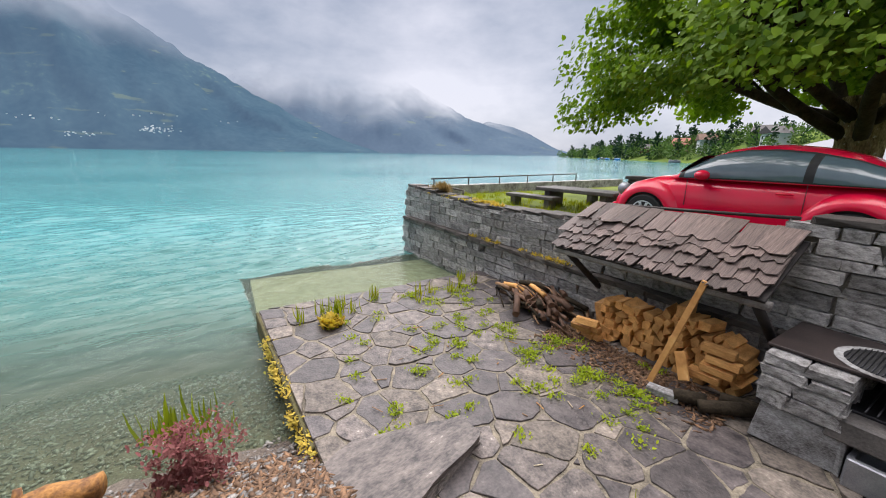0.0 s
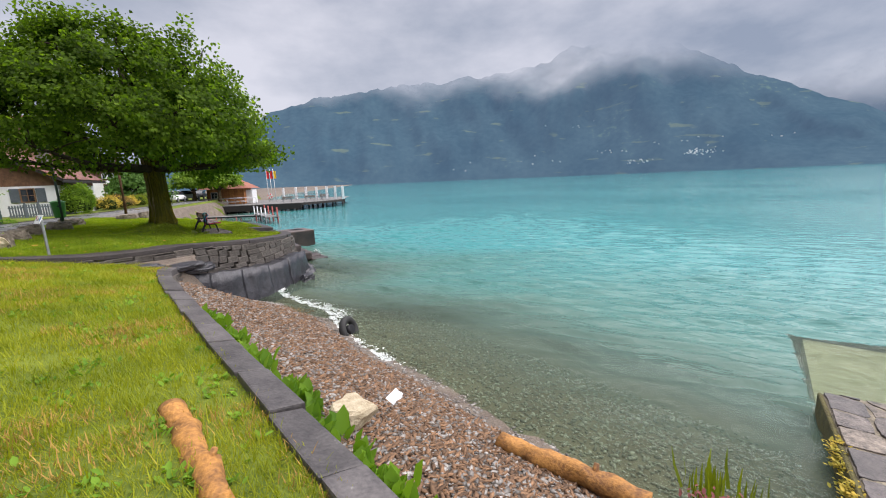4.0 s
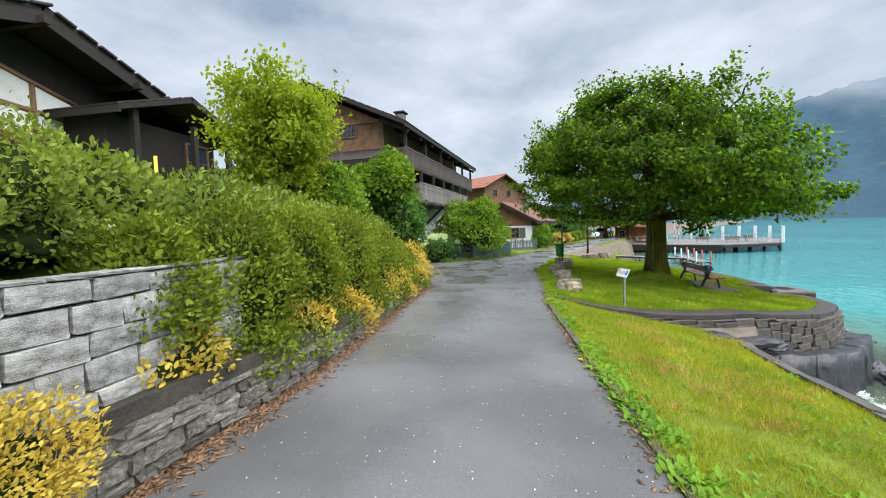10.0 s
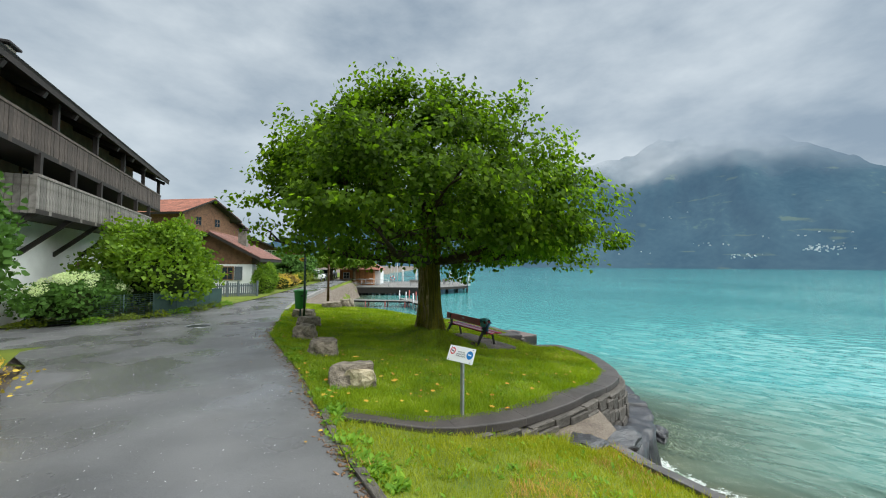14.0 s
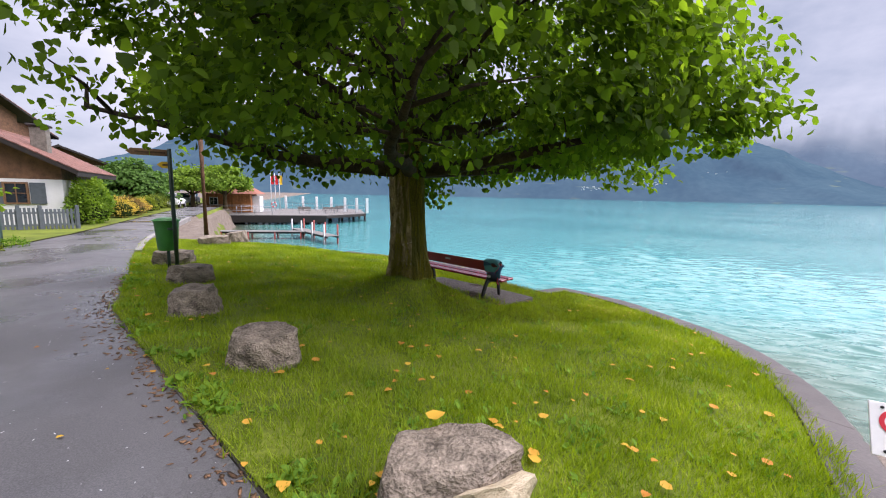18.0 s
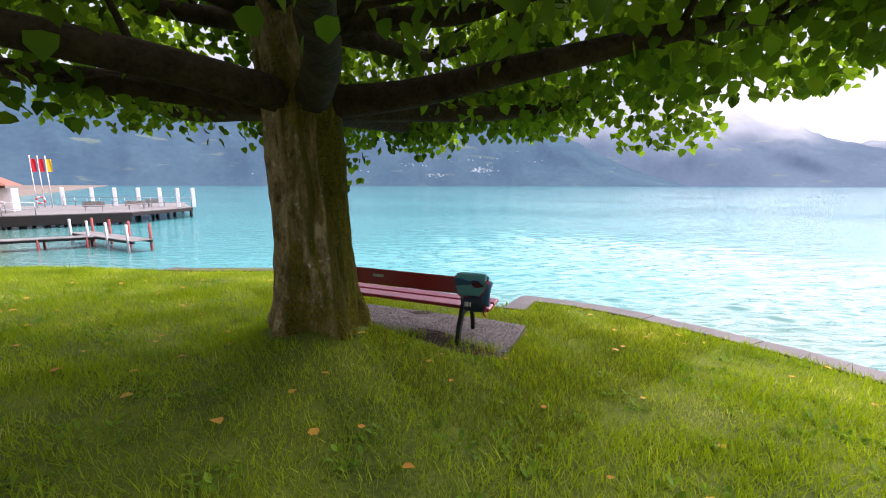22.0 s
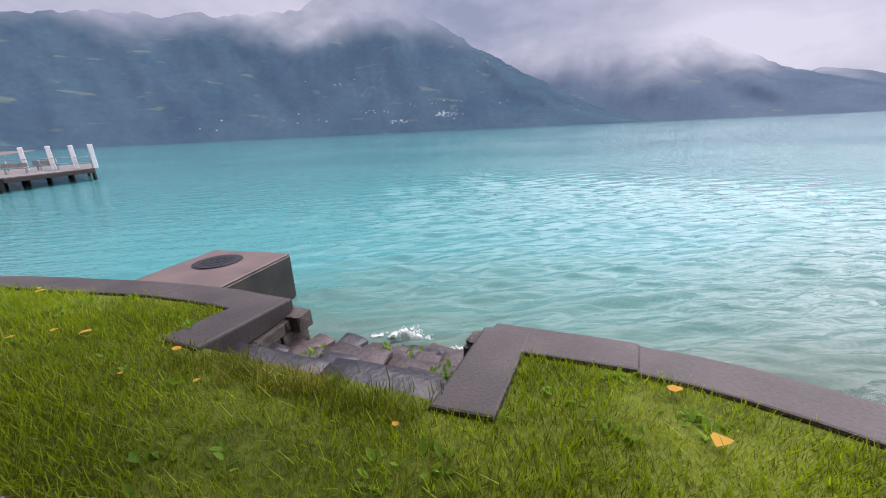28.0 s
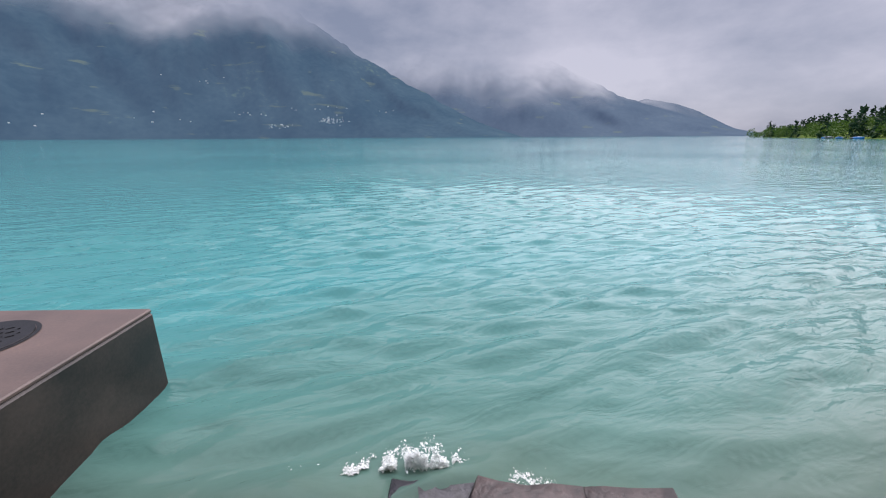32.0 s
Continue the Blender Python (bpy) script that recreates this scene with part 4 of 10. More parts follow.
broad_tree("lime_tree", (0.18, 0.40, 0.2), "broad lime tree with mossy trunk and dense green crown", 0.36, 2.5, 4.75, 2.35, 6.85, 330, 200, 0.114, 3, M_TRUNK, M_LIME, 0.34, 0.9, 13, (-0.6, -0.36, 0), [(x - 0.15, y - 0.41, z) for x, y, z in ((1.0, 2.8, 1.9), (1.2, 2.6, 1.6), (0.7, 2.9, 2.1), (1.6, 2.9, 2.1), (0.4, 2.6, 2.3), (2.5, 1.6, 2.25), (3.0, 0.7, 2.3), (2.1, 2.3, 2.2), (3.3, -0.2, 2.35), (2.7, 1.1, 2.5), (1.6, 2.4, 2.5), (3.1, -0.9, 2.4), (2.6, -1.6, 2.4), (2.9, 0.2, 2.7), (2.2, 1.7, 2.7), (2.6, -3.0, 2.5), (3.0, -2.5, 2.45), (2.2, -3.3, 2.7), (3.3, -1.9, 2.5), (2.8, -3.1, 3.0), (3.3, -2.5, 2.95), (2.4, -2.5, 2.9), (3.6, -1.4, 2.6), (3.6, -1.9, 3.1), (1.7, -3.2, 2.6), (3.0, -2.8, 3.4), (3.7, -0.8, 3.0), (2.0, -2.7, 3.3))] + [(r * math.cos(2.4 * k), r * math.sin(2.4 * k), 2.5 + 0.2 * math.sin(5.1 * k)) for k, r in ((k, 2.6 + 0.05 * k) for k in range(0, 30, 3)) if not (r * math.sin(2.4 * k) < -1.6 and r > 2.8)])

# ---- grass blades, weeds and fallen leaves ----
ROCKS = ((-1.0, -5.35, 0.66, 0.62, 0.42, 25), (-2.06, -3.15, 0.62, 0.5, 0.42, -10), (-3.2, -1.05, 0.66, 0.5, 0.46, 35), (-3.85, 1.25, 0.75, 0.6, 0.42, 10), (-4.75, 3.4, 0.7, 0.55, 0.4, 0), (-4.95, 8.0, 0.9, 0.7, 0.5, 20), (-4.3, 8.8, 0.8, 0.6, 0.6, 60))


PAD = [(2.76, -0.10), (2.55, 0.4), (1.55, 2.2), (1.35, 2.3), (0.5, 1.85), (0.62, 1.5), (1.40, -0.30), (1.78, -0.58)]

M_STRAW = leaf_mat("dry_straw", (0.50, 0.30, 0.09), (0.24, 0.15, 0.05), 0.15)


def on_grass(n, y0, y1, strip=False):
    y = RNG.uniform(y0, y1, n)
    a = np.array([strip_left(q) for q in y]) if strip else np.interp(y, E_Y, E_X)
    b = (np.interp(y, S_Y, S_X) - 0.26) if strip else np.array([lawn_right(q) for q in y]) - 0.34
    x = a + (b - a) * RNG.random(n)
    keep = (np.hypot(x - 0.15, y - 0.37) > 0.5)
    inside = np.ones(len(x), bool)
    for (ax, ay), (bx, by) in zip(PAD, PAD[1:] + PAD[:1]):
        inside &= (bx - ax) * (y - ay) - (by - ay) * (x - ax) > 0.0
    keep &= ~inside & ~((x - 10.95) * 0.667 - (y + 15.6) * 0.745 > 0.8)
    e1, e2 = (x - 3.05) * 0.9 + (y - 1.95) * 0.437, -(x - 3.05) * 0.437 + (y - 1.95) * 0.9
    keep &= ~((e1 > -0.12) & (e2 > -1.12) & (e2 < 0.78))
    keep &= ~((e1 > -0.1) & (e2 < -1.0) & (e2 > -1.5)) & ~((e1 > 0.0) & (e2 > 0.7) & (e2 < 1.1))
    keep &= b > a + 0.1
    x, y = x[keep], y[keep]
    return np.stack([x, y, [(strip_z if strip else lawn_z)(p, q) for p, q in zip(x, y)]], 1)


def blades(name, pts, height, material, label, patch=1.0):
    n = len(pts)
    up = RNG.normal(size=(n, 3)) * np.array([0.42, 0.42, 0.1]) + np.array([0, 0, 1])
    tall = np.array([noise.noise(Vector((p[0] * 1.3, p[1] * 1.3, 5))) for p in pts])
    size = height * RNG.uniform(0.6, 1.3, n) * (1 + patch * 0.5 * tall)
    ob = new(name, cloud(name, pts - np.array([0, 0, 0.008]), up, size, material, STALK, np.stack([RNG.normal(size=n), RNG.normal(size=n), 0 * pts[:, 2]], 1)))
    return tagged(ob, label, "grass", "", "stuff")


blades("grass_strip_blades", on_grass(190000, -19.5, -4.5, True), 0.055, M_BLADE, "yellow-green grass blades beside the lane")
blades("lawn_blades", on_grass(250000, -6.8, 8.6), 0.065, M_BLADEL, "short green lawn grass blades")
long_ = on_grass(150000, -6.6, 5.0)
long_ = long_[np.array([noise.fractal(Vector((p[0] * 1.1, p[1] * 1.1, 11)), 1.0, 2.0, 3) for p in long_]) > 0.12]
blades("long_lawn_blades", long_[::3], 0.085, M_BLADEL, "longer pale grass standing in patches of the lawn")

near = on_grass(200000, -1.9, 4.2)
near = near[(near[:, 0] > 0.4) & (np.abs(near[:, 0] - 2.6) < 2.2)]
M_BLADEQ = leaf_mat("dull_quay_grass_blade", (0.17, 0.19, 0.025), (0.055, 0.075, 0.012), 0.3, tint=(0.46, 0.32, 0.13))
blades("quay_lawn_blades", near, 0.05, M_BLADEQ, "dense dull lawn grass beside the quay steps")


def rosettes(name, centres, leaf, per, material, label, shape=OVAL, lift=0.7):
    at = np.repeat(centres, per, 0) + RNG.normal(size=(len(centres) * per, 3)) * np.array([0.05, 0.05, 0.01])
    a = RNG.random(len(at)) * 2 * np.pi
    way = np.stack([np.cos(a), np.sin(a), lift * RNG.uniform(0.3, 1.6, len(at))], 1)
    face = np.stack([-np.cos(a), -np.sin(a), 0 * a + 1.2], 1)
    return tagged(new(name, cloud(name, at, way, leaf * RNG.uniform(0.6, 1.3, len(at)), material, shape, face)), label, "weeds", "", "stuff")


wy_ = np.concatenate([RNG.uniform(-18.5, -6, 420), RNG.uniform(-6, 3, 80)])
wy_ = wy_[np.array([noise.noise(Vector((0, q * 1.4, 3))) for q in wy_]) > -0.08]
wx_ = np.interp(wy_, E_Y, E_X) + np.abs(RNG.normal(size=len(wy_))) * 0.14 + 0.06
rosettes("kerb_weeds", np.stack([wx_, wy_, [(strip_z if b < -6.9 else lawn_z)(a, b) for a, b in zip(wx_, wy_)]], 1), 0.075, 20, M_WEED, "bright green broad-leaved weeds along the lane edge")
dry = on_grass(2200, -19, -5, True)
dry = dry[np.array([noise.noise(Vector((p[0] * 0.8, p[1] * 0.8, 7))) for p in dry]) > 0.12]
rosettes("dry_grass_patches", dry, 0.07, 20, M_STRAW, "brownish dry patches in the rough grass", STALK, 1.0)
rosettes("coarse_grass_tufts", on_grass(2600, -19, -5, True), 0.085, 12, M_BLADE, "coarse grass tufts standing out of the rough strip", STALK, 1.1)
rosettes("lawn_tufts", on_grass(3200, -6.5, 7), 0.085, 10, M_BLADEL, "light tufts of longer grass in the lawn", STALK, 1.1)
rosettes("clover_patches", np.concatenate([on_grass(520, -19, -5, True), on_grass(420, -6, 6)]), 0.06, 12, M_WEED, "clover and plantain tufts in the grass")
lf = on_grass(250, -6.5, 6.5)
ang = RNG.random(len(lf)) * 6.28
tagged(new("fallen_leaves", cloud("fallen_leaves", lf + np.array([0, 0, 0.05]), np.stack([np.cos(ang), np.sin(ang), 0 * ang + 0.1], 1), RNG.uniform(0.035, 0.095, len(lf)), M_FALLEN, HEART, np.tile([[0.2, 0.1, 1.0]], (len(lf), 1)))), "yellow and orange fallen leaves on the lawn", "leaves", "", "stuff")

# ---- boulders along the lane ----
M_ROCK = mat("boulder_stone", (0.34, 0.285, 0.225), 0.85, 0, (0.06, 0.047, 0.034), 4.5, 30, 1.0, tone=(0.62, 0.54, 0.45), depth=0.06)
M_PALE = mat("pale_broken_stone_face", (0.58, 0.50, 0.36), 0.85, 0, (0.34, 0.27, 0.17), 6, 40, 0.9, depth=0.03)


def boulder_mesh(seed, material):
    """A blocky boulder with a flat, sloping top, chipped corners and a rough skin."""
    bm = bmesh.new()
    box(bm, 1, 1, 1)
    bmesh.ops.subdivide_edges(bm, edges=bm.edges[:], cuts=11, use_grid_fill=True)
    r = random.Random(seed)
    cuts = [(Vector((r.choice((-1, 1)) * r.uniform(0.4, 1), r.choice((-1, 1)) * r.uniform(0.4, 1), r.uniform(-0.1, 0.5))).normalized(), r.uniform(0.42, 0.56)) for _ in range(6)]
    cuts += [(Vector((r.uniform(-0.16, 0.16), r.uniform(-0.16, 0.16), 1)).normalized(), 0.42)]
    for v in bm.verts:
        for nrm, d in cuts:
            over = v.co.dot(nrm) - d
            if over > 0:
                v.co -= nrm * over
        v.co.x *= 1.04 - 0.12 * (v.co.z + 0.5)
        v.co.y *= 1.04 - 0.10 * (v.co.z + 0.5)
        o = Vector((seed * 3.1, 0, 0))
        v.co += v.co.normalized() * (0.06 * noise.fractal(v.co * 2.6 + o, 0.9, 2.0, 6) + 0.02 * noise.noise(v.co * 12 + o))
    me = bpy.data.meshes.new("boulder_body")
    bm.to_mesh(me)
    bm.free()
    me.materials.append(material)
    return me


for i, (x, y, sx, sy, sz, rz) in enumerate(ROCKS):
    m = pose(x, y, (lawn_z(x, y) if y < 7 else -0.2) + sz * 0.30, 0, 0, rz)
    rock = base("boulder", m, ("squat brown boulder with a pale broken face on the lawn", "grey-brown flat-topped boulder on the lawn edge", "pale pointed boulder on the lawn edge", "flat brown boulder beside the lane", "brown boulder under the litter bin", "rough boulder at the foot of a pole", "rough boulder by the small beach")[i], "boulder", "boulders along the lane")
    body = new("body", boulder_mesh(70 + i, M_ROCK))
    body.parent, body.scale = rock, (sx * 1.02, sy * 1.02, sz * 1.05)
    if i == 0:
        face = new("broken_face", rock_mesh("broken_face", 91, M_PALE, 0.5, 3))
        face.parent = rock
        face.matrix_basis = pose(0.12, -0.31, 0.02, 25, 12, -10) @ Matrix.Diagonal((0.46, 0.20, 0.36, 1))
        face["label"] = "pale yellow broken stone face"
bm = bmesh.new()
leaf = thing("fallen_leaf", bm, M_FALLEN, "orange fallen leaf lying on a boulder", "leaf")
leaf.data = cloud("fallen_leaf", np.array([(-1.0, -5.15, lawn_z(-1, -5.1) + 0.375)]), np.array([(0.8, 0.3, 0.05)]), 0.12, M_FALLEN, HEART, np.array([(0, 0.1, 1.0)]))

# ---- bench with the satchel ----
M_SEATRED = mat("worn_red_seat_paint", (0.36, 0.05, 0.085), 0.22, 0, (0.26, 0.02, 0.04), 3, 60, 0.1, 0.6)
bench = base("park_bench", pose(1.38, 1.0, -0.375, 0, 0, -63), "dark red wooden park bench on black cast-iron legs", "bench")
part("backrest", boxed(2.62, 0.042, 0.20, pose(0, -0.035, 0.675, -10, 0, 0), 0.012), M_RED, bench, "glossy dark red plank")
part("seat_plank", boxed(2.62, 0.20, 0.045, pose(0, 0.10, 0.40, 2, 0, 0), 0.012), M_SEATRED, bench)
part("seat_plank", boxed(2.62, 0.20, 0.045, pose(0, 0.33, 0.405, -1, 0, 0), 0.012), M_SEATRED, bench)
part("name_plate", boxed(0.16, 0.004, 0.035, pose(-0.15, -0.069, 0.70, -10, 0, 0)), M_GALV, bench, "small worn metal plate")


def iron(path, w, t):
    """A flat cast-iron bar along a path in the y-z plane."""
    bm = bmesh.new()
    line = smooth_line([(0, *p) for p in path], 0.04)
    prev = None
    for i, p in enumerate(line):
        d = (line[min(i + 1, len(line) - 1)] - line[max(i - 1, 0)]).normalized()
        s = Vector((0, -d.z, d.y))
        k = i / (len(line) - 1)
        h = (w[0] + (w[1] - w[0]) * k) / 2
        ring = [bm.verts.new(p + s * a * h + Vector((b * t / 2, 0, 0))) for a, b in ((-1, -1), (1, -1), (1, 1), (-1, 1))]
        if prev:
            for q in range(4):
                bm.faces.new((prev[q], prev[(q + 1) % 4], ring[(q + 1) % 4], ring[q]))
        else:
            bm.faces.new(ring[::-1])
        prev = ring
    bm.faces.new(prev)
    bmesh.ops.recalc_face_normals(bm, faces=bm.faces[:])
    return bm


for x in (-1.0, 1.0):
    for nm, path, w in (("rear_leg", ((-0.22, 0), (-0.16, 0.2), (-0.06, 0.38), (-0.02, 0.5), (-0.055, 0.74)), (0.065, 0.085)), ("front_leg", ((0.36, 0), (0.33, 0.18), (0.27, 0.34), (0.10, 0.365), (-0.06, 0.36)), (0.05, 0.06))):
        leg = part(nm, iron(path, w, 0.045), M_IRON, bench)
        leg.location.x = x
    for z in (0.62, 0.72):
        bolt = part("bolt", tubed([(0, -0.07, 0), (0, -0.085, 0)], 0.012, 8), M_GALV, bench)
        bolt.location = (x, -0.005, z)
# paving under the bench
M_CHIP = mat("gravelly_asphalt", (0.15, 0.125, 0.115), 0.6, 0, (0.032, 0.024, 0.02), 4, 120, 0.9, big=0.45, depth=0.012)
bm = bmesh.new()
prism(bm, PAD, -0.6, lambda x, y: -0.365)
thing("pavement_bench_pad", bm, M_CHIP, "grey gravelly asphalt pad under the bench", "paving", kind="structure")


def on_pad(n, u0, u1, v0, v1):
    u, v = RNG.uniform(u0, u1, n), RNG.uniform(v0, v1, n)
    return np.stack([1.6 + 0.454 * -u + 0.891 * v, 0.85 + 0.891 * u + 0.454 * v, np.full(n, -0.363)], 1)


# trodden soil, moss and tufts on the side of the bench towards the tree
soil = on_pad(900, -1.3, 1.4, -0.75, -0.15)
soil = soil[np.array([noise.noise(Vector((p[0] * 2, p[1] * 2, 3))) for p in soil]) > -0.05]
rosettes("pad_weeds", soil[:34], 0.05, 9, M_WEED, "small weeds and moss tufts in the paving under the bench", OVAL, 0.8)
rosettes("pad_grass", np.concatenate([soil[34:90], on_pad(30, -1.5, 1.5, -0.95, -0.7)]), 0.09, 14, M_BLADEL, "sparse grass tufts creeping over the paving", STALK, 1.3)
rosettes("pad_straw", on_pad(24, -1.3, 1.3, -0.85, -0.2), 0.10, 7, M_STRAW, "dry straw-coloured grass on the trodden soil", STALK, 0.35)

M_TEAL = mat("teal_canvas", (0.09, 0.30, 0.33), 0.85, 0, (0.065, 0.23, 0.26), 5, 160, 0.3)
M_BLUE = mat("petrol_blue_canvas", (0.02, 0.09, 0.17), 0.85, 0, (0.014, 0.06, 0.12), 5, 160, 0.3)
M_NAVY = mat("navy_nylon", (0.012, 0.02, 0.06), 0.6, 0, (0.008, 0.012, 0.04), 5, 120, 0.3)
M_CRIM = mat("crimson_piping", (0.42, 0.02, 0.05), 0.6, 0, (0.30, 0.012, 0.035), 8, 120, 0.2)
M_WINE = mat("dark_wine_lining", (0.10, 0.008, 0.018), 0.8, 0, (0.06, 0.005, 0.01), 8, 120, 0.2)
M_PRINT = mat("white_print", (0.75, 0.75, 0.77), 0.6, 0, (0.6, 0.6, 0.62), 8, 120, 0)
bag = base("satchel", bench.matrix_basis @ pose(1.12, 0, 0.13) @ Matrix.Diagonal((0.84, 0.84, 0.84, 1)), "teal and blue canvas satchel hung over the bench back", "bag")


def drape(x0, x1, prof, thick, wob=0.01, seed=0):
    """A soft panel: the profile (y, z) swept from x0 to x1, bulging and thick."""
    bm = bmesh.new()
    n, line = 14, smooth_line([(0, *p) for p in prof], 0.035)
    lay = []
    for s in (0, 1):
        rows = []
        for i, p in enumerate(line):
            d = (line[min(i + 1, len(line) - 1)] - line[max(i - 1, 0)]).normalized()
            nrm = Vector((0, d.z, -d.y))
            row = []
            for k in range(n + 1):
                x = x0 + (x1 - x0) * k / n
                e = math.sin(math.pi * k / n) ** 0.35 if 0 < k < n else 0.0
                bulge = thick * s * e + wob * noise.noise(Vector((x * 6, p.y * 6, p.z * 6 + seed)))
                row.append(bm.verts.new(Vector((x, p.y, p.z)) + nrm * bulge))
            rows.append(row)
        lay.append(rows)
    for s, rows in enumerate(lay):
        for a, b in zip(rows, rows[1:]):
            for k in range(n):
                q = (a[k], a[k + 1], b[k + 1], b[k])
                bm.faces.new(q if s else q[::-1]).smooth = True
    a, b = lay
    for r0, r1 in ((a[0], b[0]), (a[-1], b[-1])):
        for k in range(n):
            bm.faces.new((r0[k], r0[k + 1], r1[k + 1], r1[k]))
    bmesh.ops.remove_doubles(bm, verts=bm.verts[:], dist=0.0006)
    bmesh.ops.recalc_face_normals(bm, faces=bm.faces[:])
    return bm


part("top_fold", drape(-0.235, 0.215, ((0.02, 0.70), (0.0, 0.80), (-0.06, 0.825), (-0.10, 0.79), (-0.108, 0.72)), 0.03), M_TEAL, bag, smooth=True)


def flap(pts, y, thick, bulge=0.02):
    """A soft cut panel hanging in the plane y, with the outline pts (x, z)."""
    bm = bmesh.new()
    cx, cz = sum(p[0] for p in pts) / len(pts), sum(p[1] for p in pts) / len(pts)
    line = [Vector((p[0], 0, p[1])) for p in pts]
    ring = []
    for i, p in enumerate(line):
        q = line[(i + 1) % len(line)]
        ring += [p.lerp(q, k / 4) for k in range(4)]
    rows = []
    for f in (1.0, 0.97, 0.8, 0.55, 0.28):
        drop = (1 - f) ** 0.5 * bulge + (0.0 if f == 1.0 else thick)
        rows.append([bm.verts.new((cx + (p.x - cx) * f, y - drop + 0.25 * max(0, p.z - 0.76) + 0.006 * noise.noise(p * 9), cz + (p.z - cz) * f)) for p in ring])
    n = len(ring)
    for u, v in zip(rows, rows[1:]):
        for k in range(n):
            bm.faces.new((u[k], u[(k + 1) % n], v[(k + 1) % n], v[k])).smooth = True
    bm.faces.new(rows[-1])
    bm.faces.new(rows[0][::-1])
    bmesh.ops.recalc_face_normals(bm, faces=bm.faces[:])
    return bm


FLAP = [(-0.235, 0.81), (-0.05, 0.805), (0.16, 0.795), (0.215, 0.77), (0.235, 0.72), (0.225, 0.675), (0.17, 0.60), (0.11, 0.535), (-0.02, 0.525), (-0.16, 0.53), (-0.20, 0.56), (-0.225, 0.66)]
part("front_flap", flap(FLAP, -0.11, 0.02, 0.018), M_TEAL, bag)
part("colour_panel", flap([(-0.232, 0.785), (-0.12, 0.772), (0.01, 0.745), (-0.01, 0.705), (-0.10, 0.69), (-0.228, 0.665)], -0.143, 0.006, 0.002), M_BLUE, bag, "petrol blue canvas panel")
part("pocket_lip", flap([(-0.01, 0.755), (0.05, 0.772), (0.11, 0.765), (0.19, 0.70), (0.10, 0.735), (0.03, 0.735)], -0.145, 0.008, 0.002), M_NAVY, bag, "dark folded pocket lip")
part("pocket_mouth", flap([(0.005, 0.735), (0.06, 0.742), (0.13, 0.735), (0.20, 0.695), (0.14, 0.68), (0.09, 0.665), (0.05, 0.672), (0.02, 0.70)], -0.146, 0.008, 0.001), M_WINE, bag, "dark crimson lining of the pocket")
part("lower_body", drape(-0.13, 0.22, ((-0.07, 0.54), (-0.10, 0.48), (-0.10, 0.40), (-0.08, 0.34)), 0.06, seed=7), M_NAVY, bag)
part("gusset", drape(0.12, 0.26, ((0.05, 0.70), (-0.03, 0.66), (-0.09, 0.56), (-0.09, 0.42)), 0.05, seed=9), M_BLUE, bag)
part("hem", drape(-0.16, 0.16, ((-0.10, 0.53), (-0.112, 0.505), (-0.105, 0.475)), 0.02, seed=4), M_TEAL, bag)
part("piping", tubed([(x, -0.132 + 0.25 * max(0, z - 0.76), z) for x, z in FLAP[3:] + FLAP[:1]], 0.007, 6), M_CRIM, bag, smooth=True)
part("strap", tubed(smooth_line([(0.20, -0.12, 0.52), (0.215, -0.135, 0.42), (0.18, -0.12, 0.31), (0.21, -0.10, 0.26)], 0.04), 0.014, 6), M_CRIM, bag)
for k in range(5):
    part("print_line", boxed(0.012, 0.003, (0.07, 0.06, 0.075, 0.05, 0.065)[k], pose(-0.07 + 0.02 * k, -0.168, 0.43, 0, 0, 0)), M_PRINT, bag)

# ---- dog sign ----
M_SRED = mat("sign_red", (0.62, 0.03, 0.05), 0.35, 0, (0.56, 0.025, 0.04), 5, 80, 0)
M_SBLUE = mat("sign_blue", (0.02, 0.22, 0.62), 0.35, 0, (0.018, 0.19, 0.55), 5, 80, 0)
M_INK = mat("sign_black_ink", (0.03, 0.03, 0.035), 0.5, 0, (0.02, 0.02, 0.025), 5, 80, 0)
SZ = lawn_z(0.72, -6.37) - 0.02
sign = base("dog_sign", pose(0.72, -6.37, SZ, 0, 0, -45), "white rectangular notice on a galvanised post at the quay wall", "sign")
part("post", boxed(0.045, 0.045, 0.85 - SZ, pose(0, 0.05, 0.40 - SZ / 2), 0.006), M_GALV, sign)
board = new("board", None)
PL = pose(0.02, 0, 0.827 - SZ, -25, 0, 0)
bm = boxed(0.46, 0.008, 0.21, PL, 0.002)
bpy.data.objects.remove(board)
board = part("board", bm, M_SIGNW, sign)


def disc(r0, r1, m, n=36):
    bm = bmesh.new()
    o = [bm.verts.new(m @ Vector((r1 * math.cos(2 * math.pi * k / n), 0, r1 * math.sin(2 * math.pi * k / n)))) for k in range(n)]
    if r0:
        i = [bm.verts.new(m @ Vector((r0 * math.cos(2 * math.pi * k / n), 0, r0 * math.sin(2 * math.pi * k / n)))) for k in range(n)]
        for k in range(n):
            bm.faces.new((o[k], o[(k + 1) % n], i[(k + 1) % n], i[k]))
    else:
        bm.faces.new(o)
    return bm


def words(text, size, m, parent, material, name="lettering"):
    cu = bpy.data.curves.new(name, "FONT")
    cu.body, cu.size, cu.align_x, cu.align_y, cu.extrude = text, size, "CENTER", "CENTER", 0.0006
    tmp = new("tmp_text", cu)
    me = bpy.data.meshes.new_from_object(tmp.evaluated_get(bpy.context.evaluated_depsgraph_get()))
    bpy.data.objects.remove(tmp)
    me.materials.clear()
    me.materials.append(material)
    ob = share(name, me, parent, m)
    return ob


